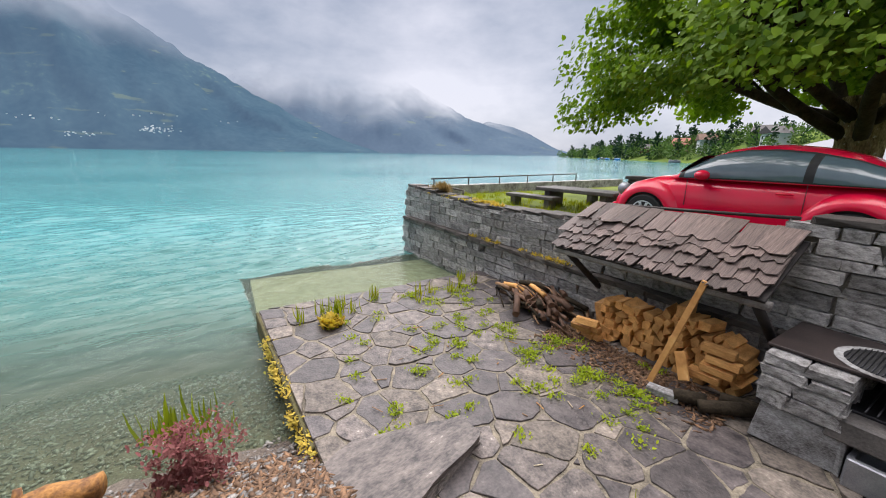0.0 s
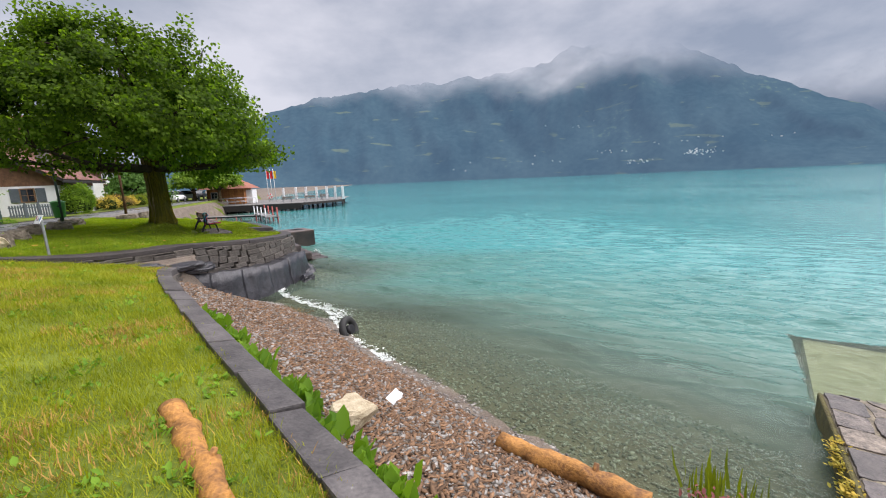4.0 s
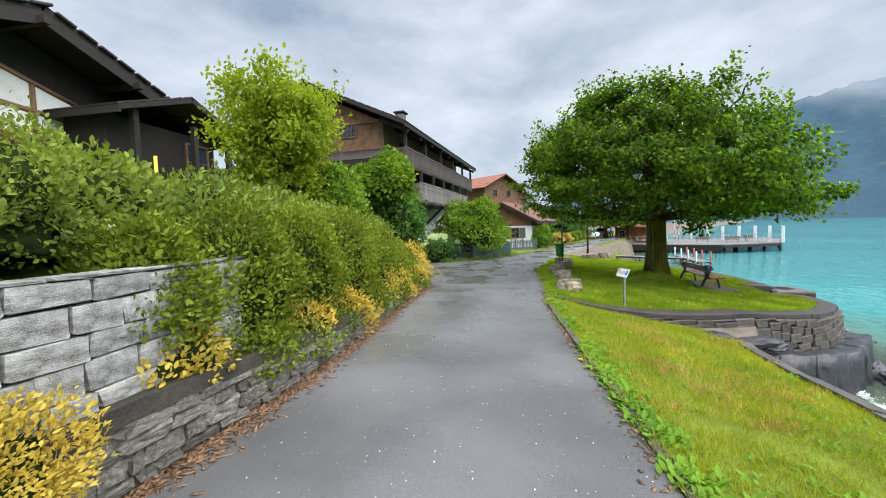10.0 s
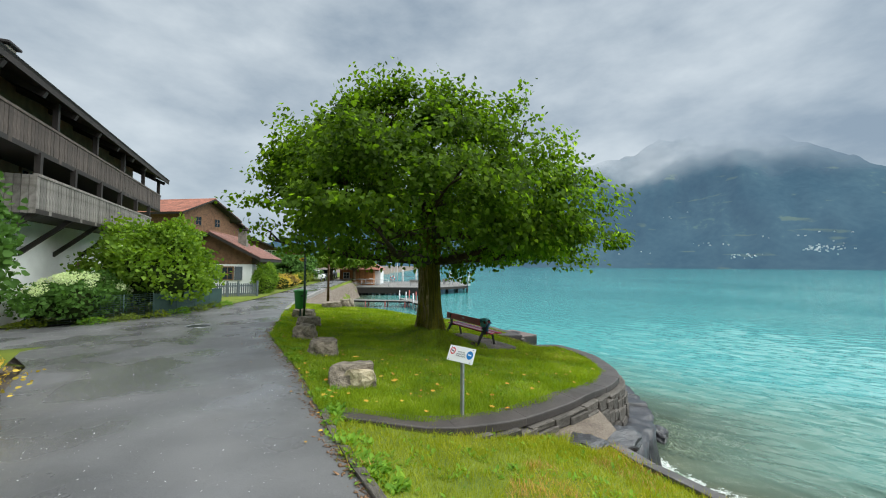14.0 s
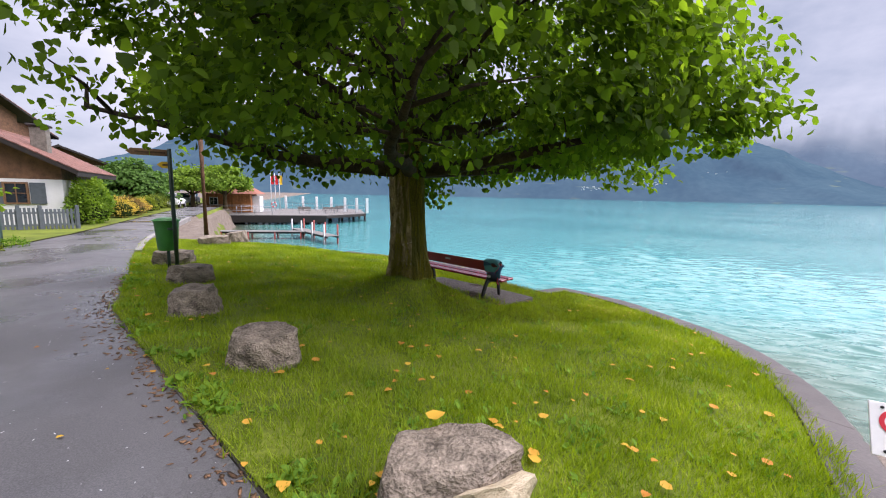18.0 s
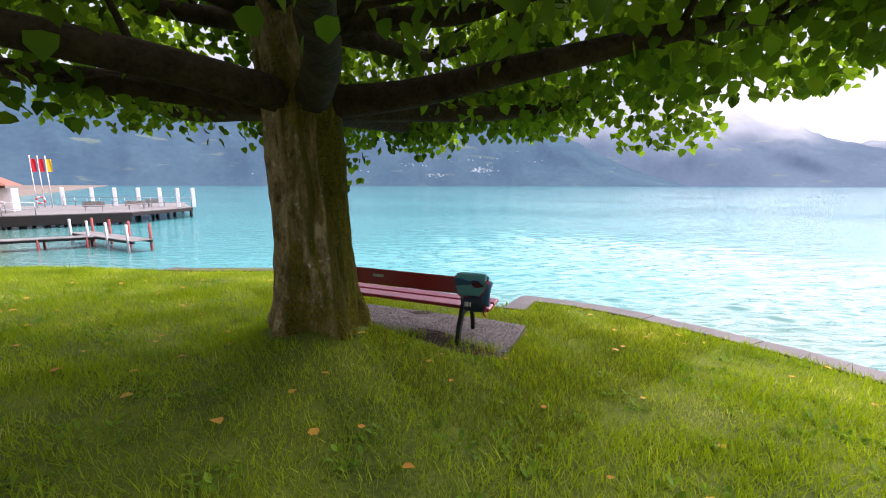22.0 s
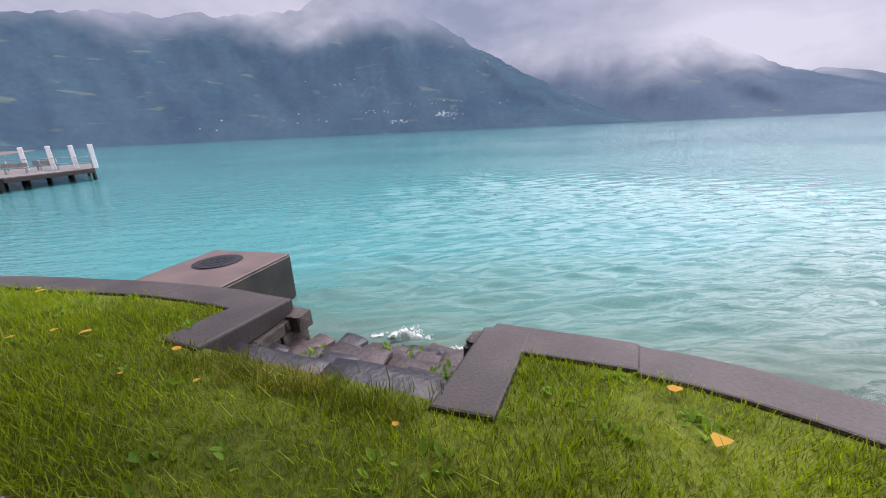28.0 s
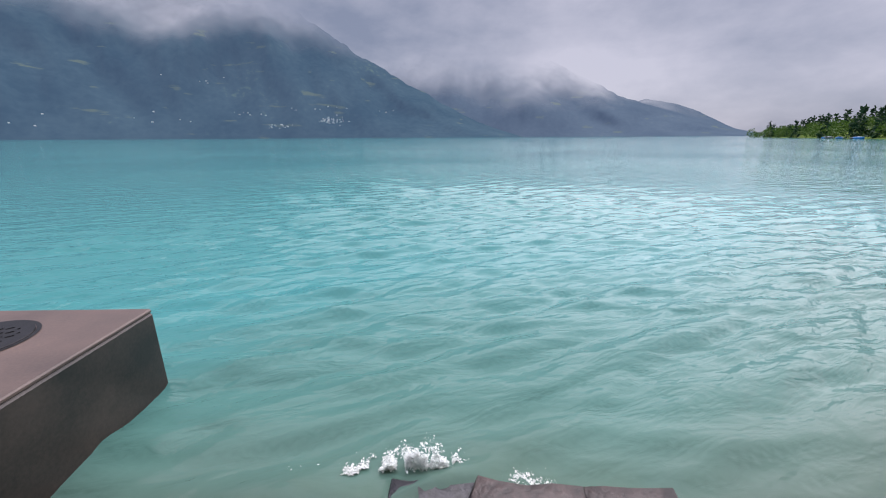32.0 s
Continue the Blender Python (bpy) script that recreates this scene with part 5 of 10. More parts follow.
part("ban_ring", disc(0.032, 0.048, PL @ Matrix.Translation((-0.155, -0.0065, 0.03))), M_SRED, sign, "red prohibition ring")
part("symbol", boxed(0.04, 0.002, 0.018, PL @ pose(-0.155, -0.0065, 0.03, 0, 20, 0)), M_INK, sign, "small dark symbol")
part("order_disc", disc(0, 0.055, PL @ Matrix.Translation((0.155, -0.0065, 0.01))), M_SBLUE, sign, "blue order disc")
part("symbol", boxed(0.055, 0.002, 0.016, PL @ pose(0.155, -0.0085, 0.012, 0, 8, 0)), M_SIGNW, sign, "small white symbol")
for k, t in enumerate(("Hunde sind", "zwingend an der", "Leine zu führen")):
    words(t, 0.026, PL @ pose(0, -0.0065, 0.03 - 0.027 * k, 90, 0, 0), sign, M_INK)
for x in (-0.19, 0.19):
    for z in (-0.085, 0.085):
        part("screw", tubed([PL @ Vector((x, -0.003, z)), PL @ Vector((x, -0.008, z))], 0.006, 8), M_IRON, sign)
# ---- quay: curved stone wall with concrete coping ----
QUAY_A = smooth_line([(-0.75, -6.97), (0.64, -6.75), (2.45, -5.5), (3.75, -4.2), (4.5, -2.9), (4.87, -1.2), (4.88, 0), (4.43, 1.25)], 0.3)
QUAY_B = smooth_line([(3.6, 3.0), (3.17, 3.92), (2.6, 4.75), (1.5, 6.1), (0.05, 6.8), (-0.45, 7.2)], 0.3)


def cap_z(x, y):
    return lawn_z(x, y) + 0.028


def coping(line, name, label, width=0.36, step=4):
    """A quay wall: mortared core, facing stones below, and coping slabs with open joints."""
    wall = base(name, Matrix(), label, "wall", kind="structure")
    inner = offset_line(line, -width)
    bm = bmesh.new()
    ribbon(bm, offset_line(line, -0.06), offset_line(line, -0.4), lambda x, y: -2.9, lambda x, y: cap_z(x, y) - 0.1)
    part("core", bm, M_MORTAR, wall)
    for i in range(0, len(line) - 1, step):
        j = min(i + step, len(line) - 1)
        bm = bmesh.new()
        ribbon(bm, offset_line(line, 0.035)[i : j + 1], inner[i : j + 1], lambda x, y: cap_z(x, y) - 0.11, cap_z)
        bmesh.ops.bevel(bm, geom=[e for e in bm.edges if e.is_manifold and e.calc_face_angle() > 0.6], offset=0.018, segments=2, affect="EDGES", profile=0.5)
        slab = part("coping_slab", bm, M_CAP, wall)
        c = line[(i + j) // 2]
        d = (line[j] - line[i]).to_2d().normalized()
        slab.scale = (1, 1, 1)
        gap = 0.004
        slab.location = (-d.x * gap * i, -d.y * gap * i * 0, 0)
    return wall


qa = coping([p.to_3d() for p in QUAY_A], "wall_quay_south", "curved dark stone quay wall with concrete coping")
lay_stones(qa, QUAY_A, lambda x, y: max(-2.35, -1.9 if x > 4.2 else strip_z(x, y) - 0.25), lambda x, y: cap_z(x, y) - 0.12, (0.13, 0.24), (0.22, 0.55), 0.2, DBLOCKS, 5, 0.12, 280)
qb = coping([p.to_3d() for p in QUAY_B], "wall_quay_north", "dark stone quay wall with concrete coping")
lay_stones(qb, QUAY_B, lambda x, y: -2.3, lambda x, y: cap_z(x, y) - 0.12, (0.15, 0.26), (0.25, 0.6), 0.2, DBLOCKS, 6, 0.08, 200)

# cheek walls of the steps
ES, LS = Vector((0.9, 0.437, 0)), Vector((-0.437, 0.9, 0))


def stair(de, dl, z):
    return Vector((3.05, 1.95, 0)) + ES * de + LS * dl + Vector((0, 0, z))


M_SLATEW = mat("wet_dark_slate", (0.05, 0.05, 0.06), 0.36, 0, (0.016, 0.016, 0.019), 7, 26, 1.0, 0.5, depth=0.02)
M_STEP = mat("worn_brown_step_stone", (0.085, 0.062, 0.058), 0.48, 0, (0.022, 0.018, 0.018), 4, 20, 1.0, 0.5, vary=0.25, depth=0.03)
steps = base("stairs_to_lake", Matrix(), "worn stone steps down into the lake", "stairs", kind="structure")
for nm, (a, b), w in (("cheek_slab", ((-0.04, 0.66), (0.95, 0.70)), 0.38), ("cheek_slab", ((-0.14, -1.12), (0.92, -1.18)), -0.36)):
    p, q = stair(*a, 0), stair(*b, 0)
    side = LS * w
    bm = bmesh.new()
    prism(bm, [tuple(v.to_2d()) for v in (p, q, q + side, p + side)], lambda x, y: -0.72, lambda x, y: cap_z(x, y) + 0.004)
    bmesh.ops.bevel(bm, geom=bm.edges[:], offset=0.02, segments=2, affect="EDGES", profile=0.5)
    part(nm, bm, M_CAP, steps, "wet concrete coping slab")
    bm = bmesh.new()
    prism(bm, [tuple(v.to_2d()) for v in (p + ES * 0.1 + side * 0.08, q + side * 0.08, q + side * 0.9, p + side * 0.9)], -2.6, -0.7)
    part("cheek_core", bm, M_DARKST, steps)
    lay_stones(steps, [p + ES * 0.2 + side * 0.1, q + side * 0.1], lambda x, y: -1.7, lambda x, y: -0.72, (0.14, 0.22), (0.2, 0.4), 0.16, DBLOCKS, 11, 0, 40)
rs = random.Random(12)
for k, (d0, d1, z) in enumerate(((-0.12, 0.34, -0.64), (0.3, 0.64, -0.83), (0.6, 0.92, -0.93), (0.88, 1.22, -1.06), (1.18, 1.64, -1.32), (1.6, 2.08, -1.66), (2.0, 2.74, -1.975), (2.7, 3.3, -2.32))):
    x = -1.12 - 0.1 * max(0, k - 3)
    right = (0.7, 0.7, 0.7, 0.68, 0.64, 0.6, 0.66, 0.6)[k]
    while x < right:
        w = min(rs.uniform(0.3, 0.95) if k else (0.9 if x < -1 else 1.0), right - x)
        if right - x - w < 0.22:
            w = right - x
        pts = [stair(d0 + rs.uniform(-0.02, 0.02), x + 0.004, 0), stair(d1 + rs.uniform(-0.05, 0.03), x + 0.004, 0), stair(d1 + rs.uniform(-0.05, 0.03), x + w - 0.004, 0), stair(d0, x + w - 0.004, 0)]
        tilt = rs.uniform(-0.05, 0.035) if k else 0.0
        bm = bmesh.new()
        prism(bm, [tuple(p.to_2d()) for p in pts], z - 0.35, z + tilt)
        bmesh.ops.bevel(bm, geom=bm.edges[:], offset=0.012, segments=1, affect="EDGES")
        bmesh.ops.subdivide_edges(bm, edges=[e for e in bm.edges if e.calc_length() > 0.2], cuts=3, use_grid_fill=True)
        for v in bm.verts:
            v.co += Vector((noise.noise(v.co * 5), noise.noise(v.co * 5 + Vector((9, 0, 0))), 0.7 * noise.noise(v.co * 9 + Vector((0, 5, 0))))) * (0.045 if k else 0.014)
        part("tread_stone", bm, M_SLATEW if k == 0 or rs.random() < 0.2 else M_STEP, steps, smooth=True)
        x += w
tufts = [stair(1.1, -0.45, -1.05), stair(1.15, -0.15, -1.05), stair(0.36, 0.05, -0.68), stair(0.32, 0.95, -0.66), stair(0.2, 1.05, -0.5), stair(0.55, 0.82, -0.75), stair(-0.05, 1.02, -0.6), stair(-0.1, 0.7, -0.6), stair(0.8, 0.72, -0.8), stair(-0.2, 0.2, -0.6), stair(-0.2, -0.5, -0.62), stair(0.3, -1.05, -0.62)]
rosettes("step_weeds", np.array([tuple(t) for t in tufts]), 0.05, 18, M_WEED, "green weeds growing from the joints of the steps", OVAL, 1.0)

fringe = [stair(rs.uniform(-0.3, -0.04), rs.uniform(-1.15, 0.75), 0) for _ in range(150)]
rosettes("fringe_grass", np.array([(p.x, p.y, lawn_z(p.x, p.y)) for p in fringe]), 0.075, 14, M_BLADEQ, "ragged grass fringe along the edge of the steps", STALK, 1.0)

# foam where the swell meets the steps
M_FOAM = mat("white_foam", (0.85, 0.87, 0.86), 0.5, 0, (0.6, 0.66, 0.64), 14, 60, 0.8, depth=0.02)

def foam(label, pts, lo, hi):
    """Flecks and droplets of foam."""
    pts = np.array(pts)
    way = RNG.normal(size=pts.shape) * np.array([1, 1, 0.25])
    size = lo + (hi - lo) * RNG.random(len(pts)) ** 3
    return tagged(new("foam", cloud("foam", pts, way, size, M_FOAM, OVAL, np.tile([[0.15, 0.1, 1.0]], (len(pts), 1)) + RNG.normal(size=pts.shape) * 0.3)), label, "foam", "", "stuff")


spray = []
for _ in range(16000):
    l = rs.gauss(0.35, 0.36)
    d = 2.84 - 0.16 * (l - 0.4) ** 2 + abs(rs.gauss(0, 0.07))
    p = stair(d, l, 0)
    shred = noise.fractal(p * 9, 1.0, 2.0, 3)
    if shred > -0.05:
        up = math.exp(-((l - 0.45) / 0.22) ** 2) * 0.13 * rs.random() * (1 + shred)
        spray.append((p.x, p.y, WATER + 0.012 + up))
foam("white foam of a small wave on the steps", spray, 0.006, 0.03)
SWASH = ((8.3, -10.5), (8.0, -9.8), (7.5, -8.8), (7.0, -7.7), (6.7, -6.3), (6.1, -5.6), (5.4, -4.6), (4.8, -3.1), (4.7, -2.7))
wash = []
for _ in range(26000):
    y = rs.uniform(-10.5, -2.8)
    edge = float(np.interp(y, [q[1] for q in SWASH], [q[0] for q in SWASH])) + 0.12 * noise.noise(Vector((0, y * 0.9, 2))) + 0.1 * noise.noise(Vector((0, y * 3.1, 4)))
    p = Vector((edge + abs(rs.gauss(0, 0.10 + 0.14 * max(0, math.sin(y * 0.9 + 1)))), y, 0))
    if noise.fractal(p * 5, 1.0, 2.0, 3) + 0.25 * noise.noise(Vector((0, y * 0.4, 0))) > -0.12:
        wash.append((p.x, p.y, WATER + 0.016 + 0.02 * rs.random()))
foam("white foam line along the small beach", wash, 0.008, 0.05)

M_SUNK = mat("yellow_algae_stone", (0.66, 0.50, 0.20), 0.7, 0, (0.34, 0.23, 0.07), 5, 40, 0.5, depth=0.02)
for i, (d, l, s) in enumerate(((3.05, -0.95, 0.55), (3.0, -0.35, 0.6), (3.05, 0.25, 0.55), (3.0, 0.85, 0.6), (3.15, 1.2, 0.4))):
    rk = base("sunken_stone", Matrix.Translation(stair(d, l, -2.185)) @ pose(0, 0, 0, 0, 0, 40 * i), "yellowish flat stone under water at the steps", "stone", "sunken stones")
    body = new("body", rock_mesh("sunken_stone_body", 150 + i, M_SUNK, 0.3, 3))
    body.parent, body.scale = rk, (s * 1.8, s * 1.5, 0.19)

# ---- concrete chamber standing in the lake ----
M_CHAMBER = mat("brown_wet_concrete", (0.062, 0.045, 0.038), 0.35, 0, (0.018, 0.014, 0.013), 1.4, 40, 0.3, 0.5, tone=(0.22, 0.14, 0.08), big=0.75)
chamber = base("water_chamber", pose(3.95, 6.88, -1.17, 0, 0, 30), "brown wet concrete chamber with a round manhole standing in the lake", "chamber")
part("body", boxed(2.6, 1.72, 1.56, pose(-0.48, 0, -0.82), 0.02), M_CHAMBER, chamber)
# thin top layer in a paler, more orange brown than the body
M_CHAMBER_TOP = mat("paler_brown_concrete_top", (0.15, 0.105, 0.09), 0.4, 0, (0.085, 0.062, 0.056), 1.4, 40, 0.4, 0.5, tone=(0.36, 0.22, 0.11), big=0.75)
part("top_layer", boxed(2.59, 1.71, 0.04, pose(-0.48, 0, -0.02), 0.012), M_CHAMBER_TOP, chamber)
bm = bmesh.new()
tube(bm, [(0.17, 0.17, -0.01), (0.17, 0.17, 0.016)], 0.37, 40)
for i in range(-4, 5):
    for j in range(-4, 5):
        if i * i + j * j < 15:
            box(bm, 0.055, 0.022, 0.008, pose(0.17 + 0.075 * i, 0.17 + 0.075 * j, 0.018, 0, 0, 45 if (i + j) % 2 else -45))
part("manhole_cover", bm, M_IRON, chamber, "round ribbed iron cover")
bm = bmesh.new()
for r0, r1 in ((0.375, 0.41),):
    for k in range(40):
        a, b = 2 * math.pi * k / 40, 2 * math.pi * (k + 1) / 40
        bm.faces.new([bm.verts.new((0.17 + r * math.cos(t), 0.17 + r * math.sin(t), 0.006)) for r, t in ((r0, a), (r1, a), (r1, b), (r0, b))])
part("manhole_frame", bm, M_IRON, chamber)
part("crack", tubed(smooth_line([(0.82, -0.17, -0.28), (0.825, -0.10, -0.22), (0.825, -0.02, -0.25), (0.825, 0.03, -0.33), (0.825, 0.10, -0.33)], 0.05), 0.006, 5), M_FOAM, chamber, "pale lime streak in a crack")
st = base("quay_block", pose(-1.72, 7.72, -0.68, 0, 0, 36), "low flat stone block at the end of the quay", "stone")
part("body", boxed(1.25, 0.75, 0.5, Matrix(), 0.03), M_CAP, st)
part("footing", boxed(1.15, 0.7, 1.5, pose(0, 0, -0.98), 0.03), M_DARKST, st)

# dark footing ledge at the foot of the quay, and a few loose rocks
foot = [p for p in QUAY_A if p[1] > -6.1 and p[1] < -0.7]
rl_ = random.Random(8)
f_in, f_out = offset_line(foot, 0.02), offset_line(foot, 0.66)


def foot_z(x, y):
    return float(np.interp(y, (-6.1, -5, -3, -0.7), (-0.82, -0.98, -1.12, -1.2)))


k = 0
while k < len(foot) - 1:
    j = min(len(foot) - 1, k + rl_.choice((2, 3, 4)))
    drop, grow = rl_.uniform(-0.03, 0.03), rl_.uniform(-0.07, 0.07)
    bm = bmesh.new()
    outer = [Vector(a).lerp(Vector(b), 1 + grow) for a, b in zip(f_in[k : j + 1], f_out[k : j + 1])]
    ribbon(bm, outer, f_in[k : j + 1], lambda x, y: -2.5, lambda x, y: foot_z(x, y) + drop)
    bmesh.ops.subdivide_edges(bm, edges=bm.edges[:], cuts=4, use_grid_fill=True)
    for v in bm.verts:
        far = (Vector((v.co.x, v.co.y)) - Vector((2.2, -1.5))).normalized()
        v.co += Vector((far.x, far.y, 0)) * (0.10 * noise.noise(v.co * 2.1) + 0.05 * noise.noise(v.co * 6) + 0.12 * max(0, -1.2 - v.co.z)) + Vector((0, 0, 0.05 * noise.noise(v.co * 3) - 0.02))
    part("footing_block", bm, M_SLATEW, qa, "dark wet footing ledge", smooth=True)
    k = j
for i, (x, y, z, sx, sy, sz, rz) in enumerate(((2.95, -5.75, -0.62, 1.3, 0.55, 0.3, 35), (2.45, -6.05, -0.50, 0.9, 0.5, 0.25, 30), (3.35, -5.35, -0.75, 0.8, 0.5, 0.3, 45), (5.75, -2.3, -2.0, 0.7, 0.5, 0.4, 80), (5.6, -1.0, -2.02, 0.8, 0.5, 0.4, 95), (5.3, 0.1, -2.02, 0.7, 0.6, 0.4, 0))):
    rk = base("shore_rock", pose(x, y, z, 0, 0, rz), "dark wet rock at the foot of the quay", "rock", "rocks at the quay foot")
    body = new("body", rock_mesh("shore_rock_body", 120 + i, M_SLATEW, 0.45, 4))
    body.parent, body.scale = rk, (sx, sy, sz * 0.85)
# ---- beach wall, pebbles and driftwood ----
BEACH = smooth_line([(8.45, -15.86), (7.7, -14.6), (6.95, -13.3), (4.57, -9.2), (3.25, -6.6), (3.05, -5.6)], 0.35)
bw = base("wall_beach", Matrix(), "low dark stone wall between grass and pebble beach", "wall", kind="structure")


def bank_z(x, y):
    return strip_z(x - 0.3, y) + 0.01


bm = bmesh.new()
ribbon(bm, offset_line(BEACH, 0.0), offset_line(BEACH, -0.22), lambda x, y: -2.2, lambda x, y: bank_z(x, y) - 0.07)
part("core", bm, M_DARKST, bw)
M_COPE = mat("lichened_coping_stone", (0.11, 0.10, 0.098), 0.6, 0, (0.045, 0.04, 0.042), 4, 34, 0.8, vary=0.25, tone=(0.34, 0.33, 0.32), depth=0.02)
rb = random.Random(5)
k = 0
li, lo = offset_line(BEACH, -0.25), offset_line(BEACH, 0.03)
while k < len(BEACH) - 2:
    j = min(len(BEACH) - 1, k + rb.choice((1, 2, 2, 3)))
    pts = [li[k], li[j], lo[j], lo[k]]
    c = sum(pts, Vector((0, 0))) / 4
    pts = [c + (p - c) * 0.975 + Vector((rb.uniform(-0.015, 0.015), rb.uniform(-0.015, 0.015))) for p in pts]
    up = rb.uniform(-0.012, 0.02)
    bm = bmesh.new()
    prism(bm, [tuple(p) for p in pts], lambda x, y: bank_z(x, y) - 0.16, lambda x, y: bank_z(x, y) + up)
    bmesh.ops.bevel(bm, geom=bm.edges[:], offset=0.02, segments=2, affect="EDGES", profile=0.6)
    part("coping_stone", bm, M_COPE, bw)
    k = j
lay_stones(bw, offset_line(BEACH, 0.0), lambda x, y: -1.1, lambda x, y: bank_z(x, y) - 0.15, (0.14, 0.24), (0.25, 0.55), 0.2, DBLOCKS, 15, 0.05, 190)

M_PEBBLE = mat("lake_pebble", (0.30, 0.285, 0.265), 0.5, 0, (0.12, 0.10, 0.085), 9, 60, 0.2, 0.5, vary=0.55, tone=(0.5, 0.48, 0.44))
M_CHIPS = mat("driftwood_chip", (0.26, 0.145, 0.075), 0.8, 0, (0.10, 0.055, 0.03), 12, 60, 0.3, vary=0.5)


def scatter_chips(name, pts, lo, hi, material, label, category, flat=0.5, long=1.0):
    """Many small rounded pebbles or splinters: eight-cornered lumps."""
    n = len(pts)
    t = np.array([(1, 0, 0), (0.3, 0.9, 0), (-0.8, 0.6, 0), (-1, -0.3, 0), (-0.2, -0.9, 0), (0.7, -0.6, 0), (0.1, 0.05, 1), (0, 0, -1)])
    f = np.array([(k, (k + 1) % 6, 6) for k in range(6)] + [((k + 1) % 6, k, 7) for k in range(6)])
    a = RNG.random(n) * 2 * np.pi
    s = RNG.uniform(lo, hi, n)
    sx, sy, sz = s * long * RNG.uniform(0.7, 1.4, n), s * RNG.uniform(0.5, 1.0, n), s * flat * RNG.uniform(0.6, 1.2, n)
    tilt = RNG.normal(size=n) * 0.25
    x = t[None, :, 0] * sx[:, None]
    y = t[None, :, 1] * sy[:, None]
    z = t[None, :, 2] * sz[:, None] + x * tilt[:, None]
    co = np.stack([x * np.cos(a)[:, None] - y * np.sin(a)[:, None], x * np.sin(a)[:, None] + y * np.cos(a)[:, None], z], 2) + pts[:, None]
    faces = (np.arange(n) * 8)[:, None, None] + f[None]
    return tagged(new(name, raw_mesh(name, co.reshape(-1, 3), faces.reshape(-1, 3), material)), label, category, "", "stuff")


def on_beach(n, d0, d1, y0=-19.5, y1=-4.6, pw=1.0):
    y = RNG.uniform(y0, y1, n)
    d = d0 + (d1 - d0) * RNG.random(n) ** pw
    x = np.interp(y, S_Y, S_X) + d
    return np.stack([x, y, [bed_z(a, b) + 0.01 for a, b in zip(x, y)]], 1)


scatter_chips("beach_pebbles", on_beach(26000, 0.0, 6.5, -19.5, -4.6, 1.3), 0.012, 0.045, M_PEBBLE, "grey wet pebbles of the beach and shallows", "pebbles")
scatter_chips("driftwood_litter", on_beach(22000, 0.05, 2.9, -16.5, -5.4), 0.008, 0.036, M_CHIPS, "brown driftwood chips washed on the beach", "driftwood", 0.3, 2.0)
py = RNG.uniform(-2.5, 10, 7000)
pp = np.stack([np.interp(py, S_Y, S_X) + RNG.random(7000) * 6, py, np.zeros(7000)], 1)
pp[:, 2] = [bed_z(a, b) + 0.02 for a, b in pp[:, :2]]
scatter_chips("lake_bed_stones", pp, 0.03, 0.12, M_PEBBLE, "pale stones on the lake bed off the quay", "stones")

M_DRIFT = mat("orange_driftwood", (0.50, 0.235, 0.055), 0.75, 0, (0.13, 0.055, 0.02), 5, 30, 1.0, tone=(0.66, 0.36, 0.10), depth=0.03)


def log_thing(a, b, r, label, seed):
    a, b = Vector(a), Vector(b)
    ob = base("driftwood_log", Matrix.Translation(a), label, "log")
    n = 14
    pts = [(b - a) * (i / (n - 1)) + Vector((noise.noise(Vector((i * 0.6, seed, 0))), noise.noise(Vector((i * 0.6, seed, 4))), 0)) * r * 0.35 for i in range(n)]
    bm = bmesh.new()
    tube(bm, pts, [r * (0.92 + 0.10 * noise.noise(Vector((i * 0.5, seed, 9)))) for i in range(n)], 16)
    for v in bm.verts:
        v.co += Vector((noise.noise(v.co * 16), noise.noise(v.co * 16 + Vector((3, 0, 0))), noise.noise(v.co * 16 + Vector((0, 3, 0))))) * r * 0.13 + Vector((noise.noise(v.co * 5), noise.noise(v.co * 5 + Vector((7, 0, 0))), noise.noise(v.co * 6 + Vector((0, 8, 0))))) * r * 0.32
    part("stem", bm, M_DRIFT, ob, smooth=True)
    k = pts[9]
    part("knot", tubed([k, k + Vector((0.05, 0.03, r * 1.25))], [r * 0.4, r * 0.22], 8), M_DRIFT, ob, smooth=True)
    return ob


log_thing((9.2, -12.95, -1.67), (10.2, -14.1, -1.67), 0.12, "reddish-brown driftwood log on the pebble beach", 2)
log_thing((6.36, -13.78, -0.25), (7.02, -14.85, -0.27), 0.085, "orange stripped driftwood log lying on the grass edge", 6)
tyre = base("old_tyre", pose(7.35, -8.1, -1.95, 70, 10, 60), "black rubber tyre lying in the shallows", "tyre")
bm = bmesh.new()
ring = [(0.24 * math.cos(2 * math.pi * k / 24), 0.24 * math.sin(2 * math.pi * k / 24), 0) for k in range(25)]
tube(bm, ring, 0.085, 10, cap=False)
part("tread", bm, M_BLACK, tyre, smooth=True)
part("rim_stub", tubed([(0, 0, -0.09), (0, 0, 0.09)], 0.11, 12), M_IRON, tyre)
ys_ = base("yellow_stone", pose(7.55, -13.15, -0.90), "yellowish lichened stone at the wall foot", "stone")
b_ = new("body", rock_mesh("yellow_stone_body", 77, M_PALE, 0.3, 3))
b_.parent, b_.scale = ys_, (0.5, 0.36, 0.28)
bm = sheet([0, 0.06, 0.13, 0.19], [0, 0.05, 0.1, 0.16], lambda x, y: 0.03 * math.sin(40 * x) * math.cos(30 * y))
rag = thing("paper_scrap", bm, M_PRINT, "crumpled white paper scrap on the beach", "litter", smooth=True)
rag.matrix_basis = pose(8.0, -13.0, -0.98, 18, -25, 30) @ Matrix.Diagonal((0.8, 0.8, 0.8, 1))
